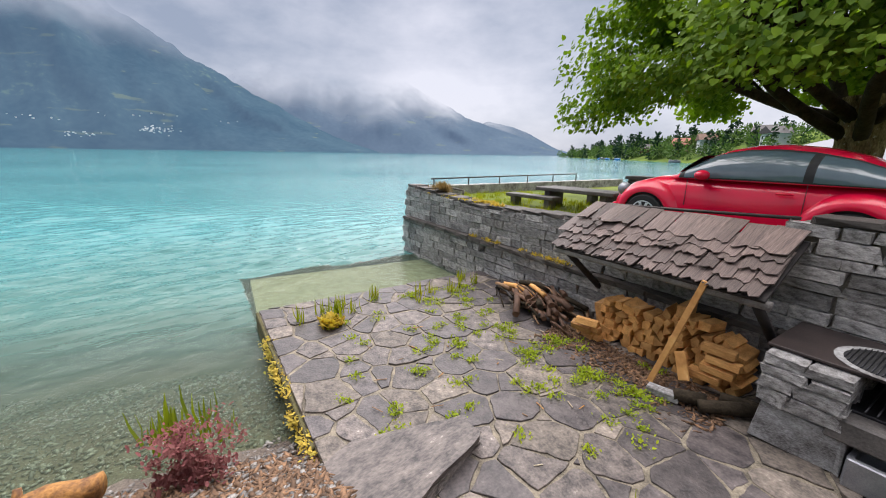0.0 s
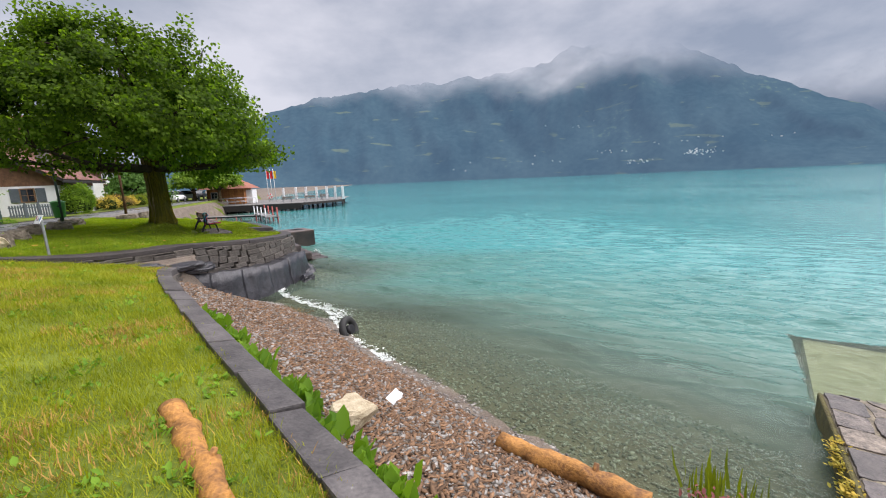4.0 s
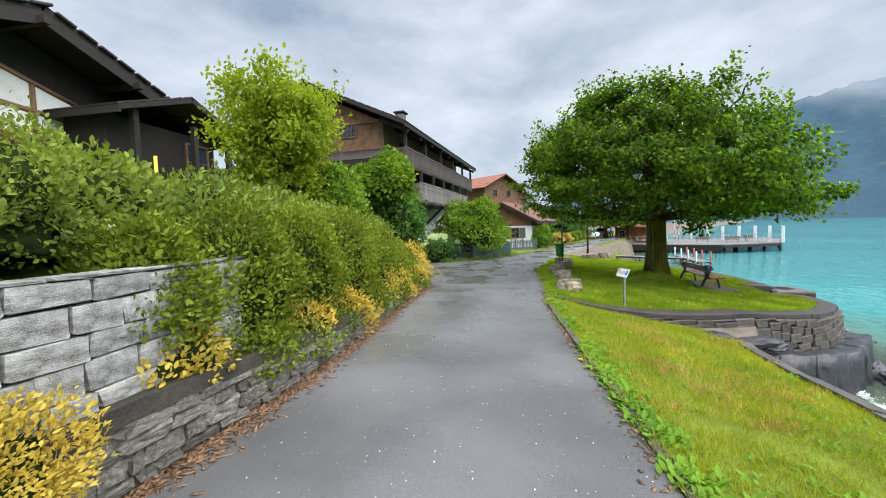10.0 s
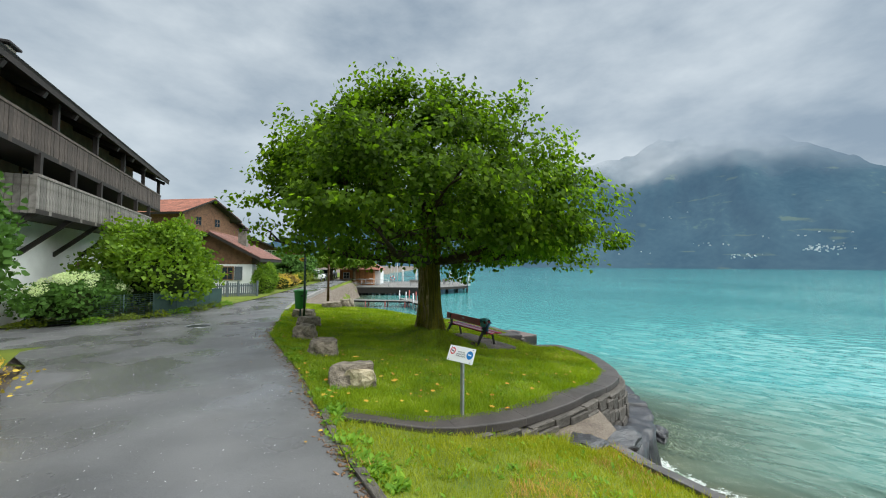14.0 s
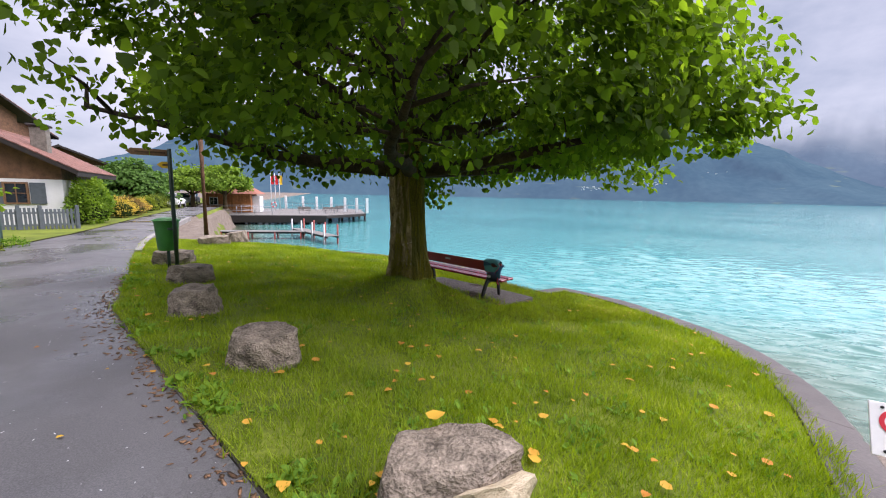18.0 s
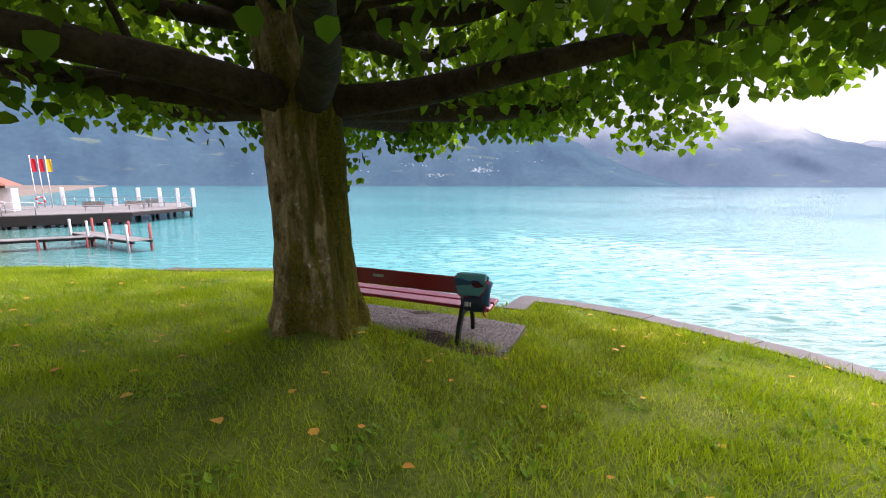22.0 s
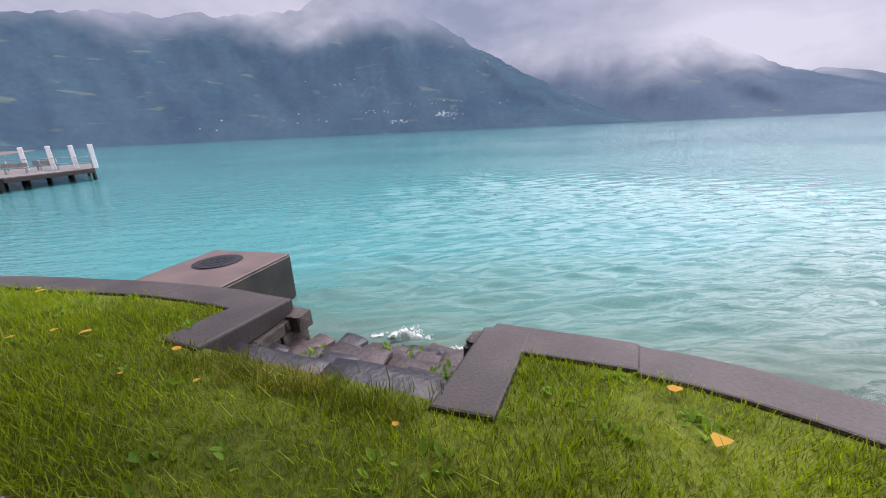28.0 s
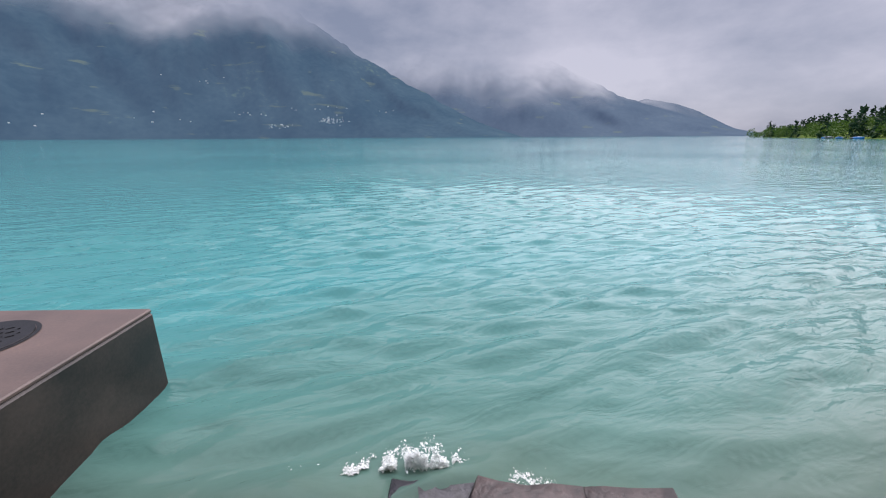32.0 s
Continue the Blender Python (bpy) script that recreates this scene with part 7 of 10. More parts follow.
for (ax, ay), (bx, by) in (((-1.56, -16.4), (-3.0, -14.6)),):
    for k in range(5):
        z = 2.5 + 0.09 * k
        part("strand", tubed(smooth_line([(ax, ay, z), ((ax + bx) / 2, (ay + by) / 2, z - 0.12 - 0.02 * k), (bx, by, z)], 0.2), 0.006, 4), M_NET, net)
    for k in range(9):
        t = (k + 0.5) / 9
        x, y = ax + (bx - ax) * t, ay + (by - ay) * t
        s = 0.12 * math.sin(math.pi * t)
        part("strand", tubed([(x, y, 2.5 - s), (x, y, 2.87 - s)], 0.006, 4), M_NET, net)

hang = base("draped_net", Matrix(), "orange plastic net hanging in a twisted bundle over the garden wall", "net")
for k in range(18):
    a = Vector((-6.15 + rf.gauss(0, 0.05), -20.75 + rf.gauss(0, 0.06), 3.05 + rf.gauss(0, 0.05)))
    b = Vector((-5.85 + rf.gauss(0, 0.12), -20.25 + rf.gauss(0, 0.10), 2.25 + rf.uniform(0, 0.3)))
    part("strand", tubed(smooth_line([tuple(a), tuple(a.lerp(b, 0.45) + Vector((rf.gauss(0, 0.05), rf.gauss(0, 0.05), 0.12 + rf.gauss(0, 0.05)))), tuple(b)], 0.15), 0.012, 5), M_NET, hang, smooth=True)

# light green tree above the hedge
lt = base("garden_tree", Matrix.Translation((-6.2, -11.05, 1.9)), "slender young tree with fresh yellow-green leaves", "tree")
part("trunk", tubed(smooth_line([(0, 0, -0.3), (0.05, 0.02, 0.8), (0.0, 0.1, 1.6), (0.1, 0.0, 2.8)], 0.3), [0.09, 0.08, 0.075, 0.07, 0.06, 0.05, 0.045, 0.04, 0.03, 0.03, 0.03, 0.03, 0.03][: len(smooth_line([(0, 0, -0.3), (0.05, 0.02, 0.8), (0.0, 0.1, 1.6), (0.1, 0.0, 2.8)], 0.3))], 9), M_LIMB, lt)
g8 = np.random.default_rng(81)
cc = in_ball(120) * np.array([1.4, 1.4, 1.6]) * (0.75 + 0.5 * g8.random((120, 1))) + np.array([0.35, -0.2, 2.55])
for c in cc[:16]:
    part("limb", tubed([(0, 0.05, 1.1 + 0.7 * g8.random()), tuple(c * np.array([0.5, 0.5, 0.8])), tuple(c)], [0.04, 0.025, 0.01], 5), M_LIMB, lt)
p8 = (cc[:, None] + g8.normal(size=(120, 170, 3)) * np.array([0.21, 0.21, 0.14])).reshape(-1, 3)
o8 = new("crown", cloud("crown", p8, g8.normal(size=p8.shape) + np.array([0, 0, -0.5]), 0.125 * g8.uniform(0.6, 1.2, len(p8)), M_YOUNG, OVAL))
o8.parent = lt
mound("shrub", (-6.1, -9.8, 2.55), (1.0, 1.05, 1.25), 5200, 0.10, M_LIMELIGHT, "tall leafy green bush behind the hedge", 103, shape=HEART, rough=0.22)
mound("shrub", (-7.4, -6.5, 3.5), (1.05, 1.05, 1.1), 4600, 0.12, M_LIMELIGHT, "leafy bright green bush before the chalet", 101, shape=HEART, rough=0.2)
mound("shrub", (-7.7, -5.8, 2.0), (1.25, 1.25, 1.5), 4200, 0.12, M_SHRUBD, "dark green bush at the chalet corner", 102, shape=HEART, rough=0.2)
# ---- houses ----
M_GLASS = mat("dark_window_glass", (0.02, 0.03, 0.04), 0.06, 0.0, (0.015, 0.02, 0.03), 1, 10, 0, 0.8)
M_TRIM = mat("brown_window_timber", (0.22, 0.12, 0.06), 0.6, 0, (0.13, 0.07, 0.035), 6, 60, 0.2)
M_WHITEP = mat("white_window_paint", (0.75, 0.75, 0.74), 0.5, 0, (0.66, 0.66, 0.65), 6, 60, 0.1)
M_OLDWOOD = mat("sunburnt_timber", (0.30, 0.175, 0.085), 0.8, 0, (0.14, 0.075, 0.04), 3, 40, 0.4, vary=0.22)
M_GREYRENDER = mat("grey_shutter_paint", (0.10, 0.12, 0.14), 0.7, 0, (0.07, 0.085, 0.10), 6, 60, 0.1)


def window(parent, m, w, h, trim=M_TRIM, bars=(1, 1), name="window"):
    """A window on a wall: frame, bars and pane; m places its middle, with -y outwards."""
    fr = new(name, None)
    bm = bmesh.new()
    t = 0.07
    for x in (-w / 2, w / 2):
        box(bm, t, 0.09, h + t, m @ Matrix.Translation((x, 0, 0)))
    for z in (-h / 2, h / 2):
        box(bm, w - t, 0.085, t, m @ Matrix.Translation((0, 0, z)))
    bpy.data.objects.remove(fr)
    win = part(name, bm, trim, parent)
    part("pane", boxed(w - t, 0.02, h - t, m @ Matrix.Translation((0, 0.005, 0))), M_GLASS, win)
    for k in range(bars[0]):
        part("glazing_bar", boxed(0.035, 0.05, h - t, m @ Matrix.Translation((-w / 2 + w * (k + 1) / (bars[0] + 1), -0.012, 0))), trim, win)
    for k in range(bars[1]):
        part("glazing_bar", boxed(w - t, 0.046, 0.03, m @ Matrix.Translation((0, -0.012, -h / 2 + h * (k + 1) / (bars[1] + 1)))), trim, win)
    return win


def roof_slope(parent, a, b, up, thick, material, rows, tile_w, under):
    """One roof slope from the eave line a-b up along the vector up: deck, and courses of tiles laid over it."""
    a, b, up = Vector(a), Vector(b), Vector(up)
    nrm = (b - a).cross(up).normalized()
    if nrm.z < 0:
        nrm = -nrm
    bm = bmesh.new()
    lo = [bm.verts.new(p) for p in (a, b, b + up, a + up)]
    hi = [bm.verts.new(p.co + nrm * thick) for p in lo]
    bm.faces.new(lo), bm.faces.new(hi)
    for k in range(4):
        bm.faces.new((lo[k], lo[(k + 1) % 4], hi[(k + 1) % 4], hi[k]))
    bmesh.ops.recalc_face_normals(bm, faces=bm.faces[:])
    roof = part("roof", bm, under, parent)
    along, s = (b - a).normalized(), up.normalized()
    n = max(1, int((b - a).length / tile_w))
    tw = (b - a).length / n
    bm = bmesh.new()
    rl = up.length / rows
    for j in range(rows):
        for i in range(n):
            o = a + along * (tw * (i + 0.5)) + s * (rl * (j + 0.55)) + nrm * (thick + 0.03)
            m = Matrix.Translation(o) @ Matrix((along, s, nrm)).transposed().to_4x4() @ Matrix.Rotation(0.05, 4, "X")
            box(bm, tw * 0.96, rl * 1.12, 0.035, m)
    part("roof_tiles", bm, material, roof)["kind"] = "stuff"
    part("bargeboard", boxed((b - a).length, 0.05, 0.22, Matrix.Translation((a + b) / 2 + nrm * thick * 0.3) @ Matrix((along, Vector((0, 0, 1)).cross(along), Vector((0, 0, 1)))).transposed().to_4x4()), M_DARKWOOD, roof)
    return roof


def gable_house(name, at, rz, width, length, base_z, eave, ridge, label, lower, upper, split, roofmat, over=0.9, wins=(), rows=12, tile=0.4, chimney=None):
    """A house whose ridge runs along its local y; the gables face local -y and +y. wins: (face, along, z, w, h)."""
    h = base(name, pose(at[0], at[1], 0, 0, 0, rz), label, "house")
    w, l = width / 2, length / 2
    bm = bmesh.new()
    prism(bm, [(-w, -l), (w, -l), (w, l), (-w, l)], base_z - 0.6, split)
    part("wall_lower", bm, lower, h)
    bm = bmesh.new()
    g = [(-w, split), (w, split), (w, eave), (0, ridge), (-w, eave)]
    f0, f1 = [bm.verts.new((x, -l, z)) for x, z in g], [bm.verts.new((x, l, z)) for x, z in g]
    bm.faces.new(f0), bm.faces.new(f1[::-1])
    for k in range(5):
        bm.faces.new((f0[k], f1[k], f1[(k + 1) % 5], f0[(k + 1) % 5]))
    bmesh.ops.recalc_face_normals(bm, faces=bm.faces[:])
    part("wall_upper", bm, upper, h)
    slope = (ridge - eave) / w
    for s in (-1, 1):
        x = s * (w + over)
        z = eave - slope * over
        a, b = (x, -l - over, z + 0.02), (x, l + over, z + 0.02)
        roof_slope(h, a, b, (-x, 0, ridge - z), 0.16, roofmat, rows, tile, M_DARKWOOD)
    part("ridge_cap", tubed([(0, -l - over, ridge + 0.2), (0, l + over, ridge + 0.2)], 0.11, 8), roofmat, h)
    for face, u, z, ww, hh in wins:
        m = {"s": pose(u, -l - 0.02, z), "n": pose(u, l + 0.02, z, 0, 0, 180), "e": pose(w + 0.02, u, z, 0, 0, 90), "w": pose(-w - 0.02, u, z, 0, 0, -90)}[face]
        window(h, m, ww, hh)
    if chimney:
        cx, cy, cz = chimney
        part("chimney", boxed(0.55, 0.55, 1.3, pose(cx, cy, cz), 0.02), M_MORTAR, h)
        part("chimney_hood", boxed(0.72, 0.72, 0.10, pose(cx, cy, cz + 0.72), 0.02), M_ROOFD, h)
    return h


# big chalet with two balconies along its lake side
# local x: from the ridge towards the lane, local y: along the eaves
CH = pose(-17.99, 2.41, 0, 0, 0, 23.1)
ch = base("chalet", CH, "large old timber chalet with white ground floor and two long balconies", "house")
W, LEN = 3.9, 7.3
for s, mt, z0, z1 in (("wall_lower", M_WHITE, -0.6, 3.5), ("wall_upper", M_OLDWOOD, 3.5, 7.55)):
    part(s, prismed([(-W, -LEN), (W, -LEN), (W, LEN), (-W, LEN)], z0, z1), mt, ch)
for y in (-LEN, LEN):
    bm = bmesh.new()
    a = [bm.verts.new((x, y + d, z)) for d in (-0.1, 0.1) for x, z in ((-W, 7.5), (W, 7.5), (0, 9.35))]
    bm.faces.new(a[:3]), bm.faces.new(a[3:][::-1])
    for k in range(3):
        bm.faces.new((a[k], a[(k + 1) % 3], a[3 + (k + 1) % 3], a[3 + k]))
    bmesh.ops.recalc_face_normals(bm, faces=bm.faces[:])
    part("gable", bm, M_OLDWOOD, ch)
for s in (-1, 1):
    roof_slope(ch, (s * 5.4, -8.25, 7.0), (s * 5.4, 8.3, 7.0), (-s * 5.4, 0, 2.5), 0.16, M_ROOFD, 14, 0.42, M_DARKWOOD)
part("ridge_cap", tubed([(0, -8.3, 9.72), (0, 8.3, 9.72)], 0.11, 8), M_ROOFD, ch)
part("chimney", boxed(0.5, 0.5, 0.9, pose(3.2, -3.2, 8.6), 0.02), M_MORTAR, ch)
part("chimney_hood", boxed(0.7, 0.7, 0.1, pose(3.2, -3.2, 9.12), 0.02), M_ROOFD, ch)
for k in range(9):
    part("rafter", boxed(1.7, 0.14, 0.18, pose(4.6, -7.6 + 1.9 * k, 7.18, 0, 25, 0)), M_DARKWOOD, ch)
M_BALC = mat("dark_weathered_balcony_board", (0.095, 0.075, 0.065), 0.85, 0, (0.04, 0.03, 0.026), 5, 50, 0.4, vary=0.25)
rc = random.Random(8)
for nm, zf, zt, y0, y1, out in (("balcony", 5.25, 6.05, -7.6, 7.6, 5.2), ("balcony", 3.55, 4.5, -5.6, 5.6, 5.25)):
    bal = part(nm, boxed(out - W, y1 - y0, 0.14, pose((out + W) / 2, (y0 + y1) / 2, zf - 0.05)), M_DARKWOOD, ch)
    boards = M_BALC if zf > 5 else M_GREYWOOD
    part("handrail", boxed(0.12, y1 - y0, 0.09, pose(out - 0.04, (y0 + y1) / 2, zt + 0.03), 0.01), boards, bal)
    me = None
    n = int((y1 - y0) / 0.17)
    for i in range(n):
        y = y0 + (i + 0.5) * (y1 - y0) / n
        if me is None:
            b0 = part("board", boxed(0.03, 0.155, zt - zf + 0.14), boards, bal)
            me = b0.data
            b0.matrix_basis = pose(out - 0.02, y, (zt + zf) / 2 - 0.04)
        else:
            share("board", me, bal, pose(out - 0.02 + rc.uniform(-0.006, 0.006), y, (zt + zf) / 2 - 0.04 + rc.uniform(-0.015, 0.015)))
    for i in range(8):
        x = W + (i + 0.5) * (out - W) / 8
        b = share("board", me, bal, pose(x, y0, (zt + zf) / 2 - 0.04, 0, 0, 90))
    for i in range(6):
        y = y0 + 0.2 + i * (y1 - y0 - 0.4) / 5
        part("post", boxed(0.14, 0.14, (7.0 if zf > 5 else 5.2) - zt, pose(out - 0.08, y, ((7.0 if zf > 5 else 5.2) + zt) / 2)), M_DARKWOOD, bal)
        if zf < 5:
            part("strut", boxed(0.13, 0.13, 1.75, pose(W + 0.62, y, zf - 0.65, 0, 48, 0)), M_DARKWOOD, bal)
for y, z in ((-5, 6.4), (-2.5, 6.4), (0.5, 6.4), (3.5, 6.4), (-3, 4.6), (0, 4.6), (3, 4.6)):
    window(ch, pose(W + 0.02, y, z, 0, 0, 90), 0.9, 0.95)
for x, z, w, h in ((1.9, 7.25, 1.0, 0.75), (-1.9, 7.25, 1.0, 0.75), (0, 7.3, 0.8, 0.75), (2.2, 5.1, 0.9, 0.95), (-0.8, 5.1, 0.9, 0.95)):
    window(ch, pose(x, -LEN - 0.02, z), w, h, bars=(3, 1))
part("door", boxed(0.06, 1.0, 2.0, pose(W + 0.02, 1.2, 1.1)), M_WOOD, ch, "brown wooden door")
roof_slope(ch, (4.6, -10.2, 5.0), (-4.0, -10.2, 5.0), (0, 2.9, 1.0), 0.12, M_ROOFD, 7, 0.42, M_DARKWOOD)
part("wall_shed", prismed([(-3.6, -9.6), (3.9, -9.6), (3.9, -LEN), (-3.6, -LEN)], -0.6, 5.0), M_WHITE, ch)
for x in (2.8, -0.5):
    window(ch, pose(x, -9.62, 4.0), 0.8, 0.9)

# low dark house above the hedge: gable towards the lane, with a porch gable at its side
h1 = base("garden_house", pose(-10.0, -14.87, 0, 0, 0, 119.2), "low dark timber house with broad tiled gable roof", "house")
# local x: along the gable (towards the village), local -y: towards the lane
PK, SL, LX, RX = 7.45, 0.35, -8.8, 4.2
for s, x in ((1, RX), (-1, LX)):
    z = PK - SL * abs(x)
    roof_slope(h1, (x, 0, z), (x, 11, z), (-x, 0, PK - z), 0.16, M_ROOFD, 14 if x < 0 else 8, 0.4, M_DARKWOOD)
    bm = bmesh.new()
    v = [bm.verts.new((q, d, zz)) for d in (-0.04, 0.02) for q, zz in ((0, PK + 0.02), (x, z + 0.02), (x, z - 0.28), (0, PK - 0.28))]
    bm.faces.new(v[:4]), bm.faces.new(v[4:][::-1])
    for k in range(4):
        bm.faces.new((v[k], v[(k + 1) % 4], v[4 + (k + 1) % 4], v[4 + k]))
    bmesh.ops.recalc_face_normals(bm, faces=bm.faces[:])
    part("verge_board", bm, M_DARKWOOD, h1)
for k in range(26):
    x = LX + (k + 0.5) * 0.5
    z = PK - SL * abs(x) + 0.2
    part("verge_tile", boxed(0.46, 0.3, 0.07, pose(x, 0.05, z, 0, -19.3 if x < 0 else 19.3, 0), 0.015), M_ROOFD, h1)


def gable_block(name, x0, x1, y0, material, label=""):
    """A piece of the house under the big roof, from x0 to x1, its face at y0."""
    bm = bmesh.new()
    g = [(x0, 2.2), (x1, 2.2), (x1, PK - SL * abs(x1) - 0.12)] + ([(0, PK - 0.12)] if x0 < 0 < x1 else []) + [(x0, PK - SL * abs(x0) - 0.12)]
    f0, f1 = [bm.verts.new((x, y0, z)) for x, z in g], [bm.verts.new((x, 10.5, z)) for x, z in g]
    bm.faces.new(f0), bm.faces.new(f1[::-1])
    for k in range(len(g)):
        bm.faces.new((f0[k], f1[k], f1[(k + 1) % len(g)], f0[(k + 1) % len(g)]))
    bmesh.ops.recalc_face_normals(bm, faces=bm.faces[:])
    part(name, bm, material, h1, label)


gable_block("wall", -4.95, RX - 0.9, 1.3, M_DARKWOOD)
# deep open veranda beside the windows
gable_block("back_wall", LX + 0.9, -4.952, 6.5, M_DARKWOOD)
part("veranda_floor", boxed(3.0, 5.4, 0.2, pose(-6.45, 3.8, 2.5)), M_DARKWOOD, h1)
part("veranda_wall", boxed(0.12, 5.2, 2.6, pose(-7.85, 3.9, 3.6)), M_DARKWOOD, h1)
part("parapet", boxed(2.9, 0.1, 1.2, pose(-6.4, 1.25, 3.0)), M_DARKWOOD, h1)
for x, w in ((-4.22, 1.05), (-2.97, 1.05), (-1.72, 1.02)):
    window(h1, pose(x, 1.27, 5.55), w, 1.25, M_TRIM, (0, 0))
for x in (-4.85, -3.6, -2.35, -1.08):
    part("post", boxed(0.2, 0.22, 3.4, pose(x, 1.2, 4.7)), M_TRIM, h1, "brown timber post")
part("beam", boxed(4.2, 0.24, 0.2, pose(-2.95, 1.17, 6.28)), M_TRIM, h1)
part("sill_band", boxed(3.9, 0.16, 0.2, pose(-2.95, 1.1, 4.74)), M_WHITEP, h1, "white painted sill band")
bm = bmesh.new()
prism(bm, [(-0.85, 0), (0.5, 0), (1.9, 0), (1.9, 0.9), (-0.85, 1.75)], 0, 0.05)
bmesh.ops.transform(bm, matrix=pose(0, 1.26, 4.75, 90, 0, 0), verts=bm.verts[:])
part("gable_panel", bm, M_WHITEP, h1, "white plaster panel between timbers")
for p, q in (((0.45, 4.75), (0.45, 6.05)), ((-0.8, 5.45), (1.9, 5.25)), ((-0.85, 6.5), (1.95, 5.65))):
    part("timber", tubed([(p[0], 1.2, p[1]), (q[0], 1.2, q[1])], 0.07, 4), M_TRIM, h1)
for k in range(5):
    part("rafter_end", boxed(0.14, 1.6, 0.18, pose((-7.2, -4.6, -0.1, 2.2, 3.6)[k], 0.55, PK - SL * abs((-7.2, -4.6, -0.1, 2.2, 3.6)[k]) - 0.2)), M_DARKWOOD, h1)
# porch gable
PX, PZ = 3.0, 6.15
for s in (-1, 1):
    x = PX + s * 2.3
    roof_slope(h1, (x, -1.2, PZ - 0.85), (x, 3.5, PZ - 0.85), (-s * 2.3, 0, 0.85), 0.13, M_ROOFD, 6, 0.4, M_DARKWOOD)
part("porch_wall", prismed([(PX - 1.9, -0.2), (PX + 1.9, -0.2), (PX + 1.9, 3.4), (PX - 1.9, 3.4)], 1.8, PZ - 0.75), M_DARKWOOD, h1)
window(h1, pose(PX + 1.1, -0.23, 4.5), 0.9, 1.2, M_TRIM, (0, 1))
for x in (PX - 1.7, PX + 0.3, PX + 1.8):
    part("porch_post", boxed(0.16, 0.16, 3.4, pose(x, -0.9, 3.8)), M_DARKWOOD, h1)
# reddish roof behind it
gable_house("house", (-27, -28), 110, 10, 9, 3, 8.6, 11.2, "brown house with a faded red tiled roof up the slope", M_OLDWOOD, M_OLDWOOD, 5.5, M_ROOFR, 0.8, (("s", -2, 7.5, 1, 1.1), ("s", 2, 7.5, 1, 1.1)), 8, 0.6)

# village houses further along the lane
M_ROOFB = mat("brown_red_roof_tile", (0.20, 0.085, 0.06), 0.75, 0, (0.10, 0.042, 0.032), 5, 40, 0.4, vary=0.3)
anx = gable_house("annex", (-15.1, 16.75), 12, 5.0, 6.2, 0, 2.6, 3.95, "small white rendered outbuilding with a brown gable and red tiled roof", M_WHITE, M_WOOD, 2.05, M_ROOFB, 0.62, (("s", 1.05, 1.45, 0.7, 0.85), ("e", -0.6, 1.5, 0.7, 0.8)), 10, 0.3, (1.45, -1.2, 3.75))
for u in (0.42, 1.72):
    part("shutter", boxed(0.48, 0.05, 0.9, pose(u, -3.15, 1.45), 0.01), M_GREYRENDER, anx, "dark grey wooden shutter")
dk = gable_house("house", (-30.2, 51.6), 25, 7.4, 8, 0, 4.5, 6.1, "dark brown chalet with white ground floor and small windows", M_WHITE, M_WOOD, 3.3, M_ROOFD, 1.0, (("s", 2.9, 2.3, 0.7, 0.9), ("s", 1.0, 2.3, 0.7, 0.9)), 9, 0.5, (-1.0, 0.5, 6.2))
for k in range(5):
    window(dk, pose(0.9 + 0.62 * k, -4.02, 3.95), 0.5, 0.7, M_WHITEP, (1, 1))
gable_house("house", (-32.2, 36.5), 80, 7.5, 9, 3, 8.1, 9.8, "brown timber house with a faded salmon-red tiled roof", M_WHITE, M_WOOD, 4.5, M_ROOFR, 1.0, (("e", -1.5, 7.2, 0.9, 1.0), ("e", 1.5, 7.2, 0.9, 1.0), ("s", -1.5, 7.2, 0.9, 1.0), ("s", 1.5, 7.2, 0.9, 1.0)), 10, 0.5)
gable_house("house", (-33.6, 46.0), 76, 6, 6, 3, 7.5, 8.9, "brown house with a bright red tiled roof", M_WHITE, M_WOOD, 4.0, M_ROOFR, 0.9, (("s", 0, 6.6, 1, 1.0), ("e", 0, 6.6, 1, 1.0)), 9, 0.5)

# planting before the chalet
big = mound("shrub", (-11.3, 4.9, 1.35), (1.95, 2.4, 2.4), 9500, 0.14, M_LIMELIGHT, "large loose bright green shrub by the lane", 130, shape=HEART, rough=0.22)
rr = random.Random(131)
feet = []
for _ in range(170):
    a, t = rr.uniform(0, 6.28), rr.uniform(0.1, 1.5)
    feet.append((1.7 * math.cos(a) * math.sin(t), 2.1 * math.sin(a) * math.sin(t), 2.1 * math.cos(t)))
sprays(big, feet, 0.75, 0.14, M_LIMELIGHT, (0.1, -0.1, 0.7), 0.5, 14, HEART, 60)
mound("shrub", (-13.4, -0.2, 0.9), (1.0, 1.1, 1.2), 3600, 0.07, M_SHRUBD, "dark rounded evergreen by the white wall", 132, rough=0.08)
hy = base("hydrangea", Matrix(), "hydrangea bush with pale green-white flower heads", "shrub")
mound("shrub", (-11.7, 1.6, 0.65), (0.95, 1.7, 0.85), 3600, 0.12, M_SHRUBD, "leafy hydrangea bush behind the mesh fence", 133, shape=HEART)
for i in range(46):
    a, t = rc.uniform(0, 6.28), rc.uniform(0.1, 1.25)
    c = Vector((-11.7 + 1.0 * math.cos(a) * math.sin(t), 1.6 + 1.8 * math.sin(a) * math.sin(t), 0.72 + 0.9 * math.cos(t)))
    d_ = in_ball(80) * 0.13
    fh = new("flower_head", cloud("flower_head", d_ + np.array(tuple(c)), d_ + RNG.normal(size=d_.shape) * 0.02, 0.05, M_BLOSSOM, HEART, d_))
    fh.parent = hy
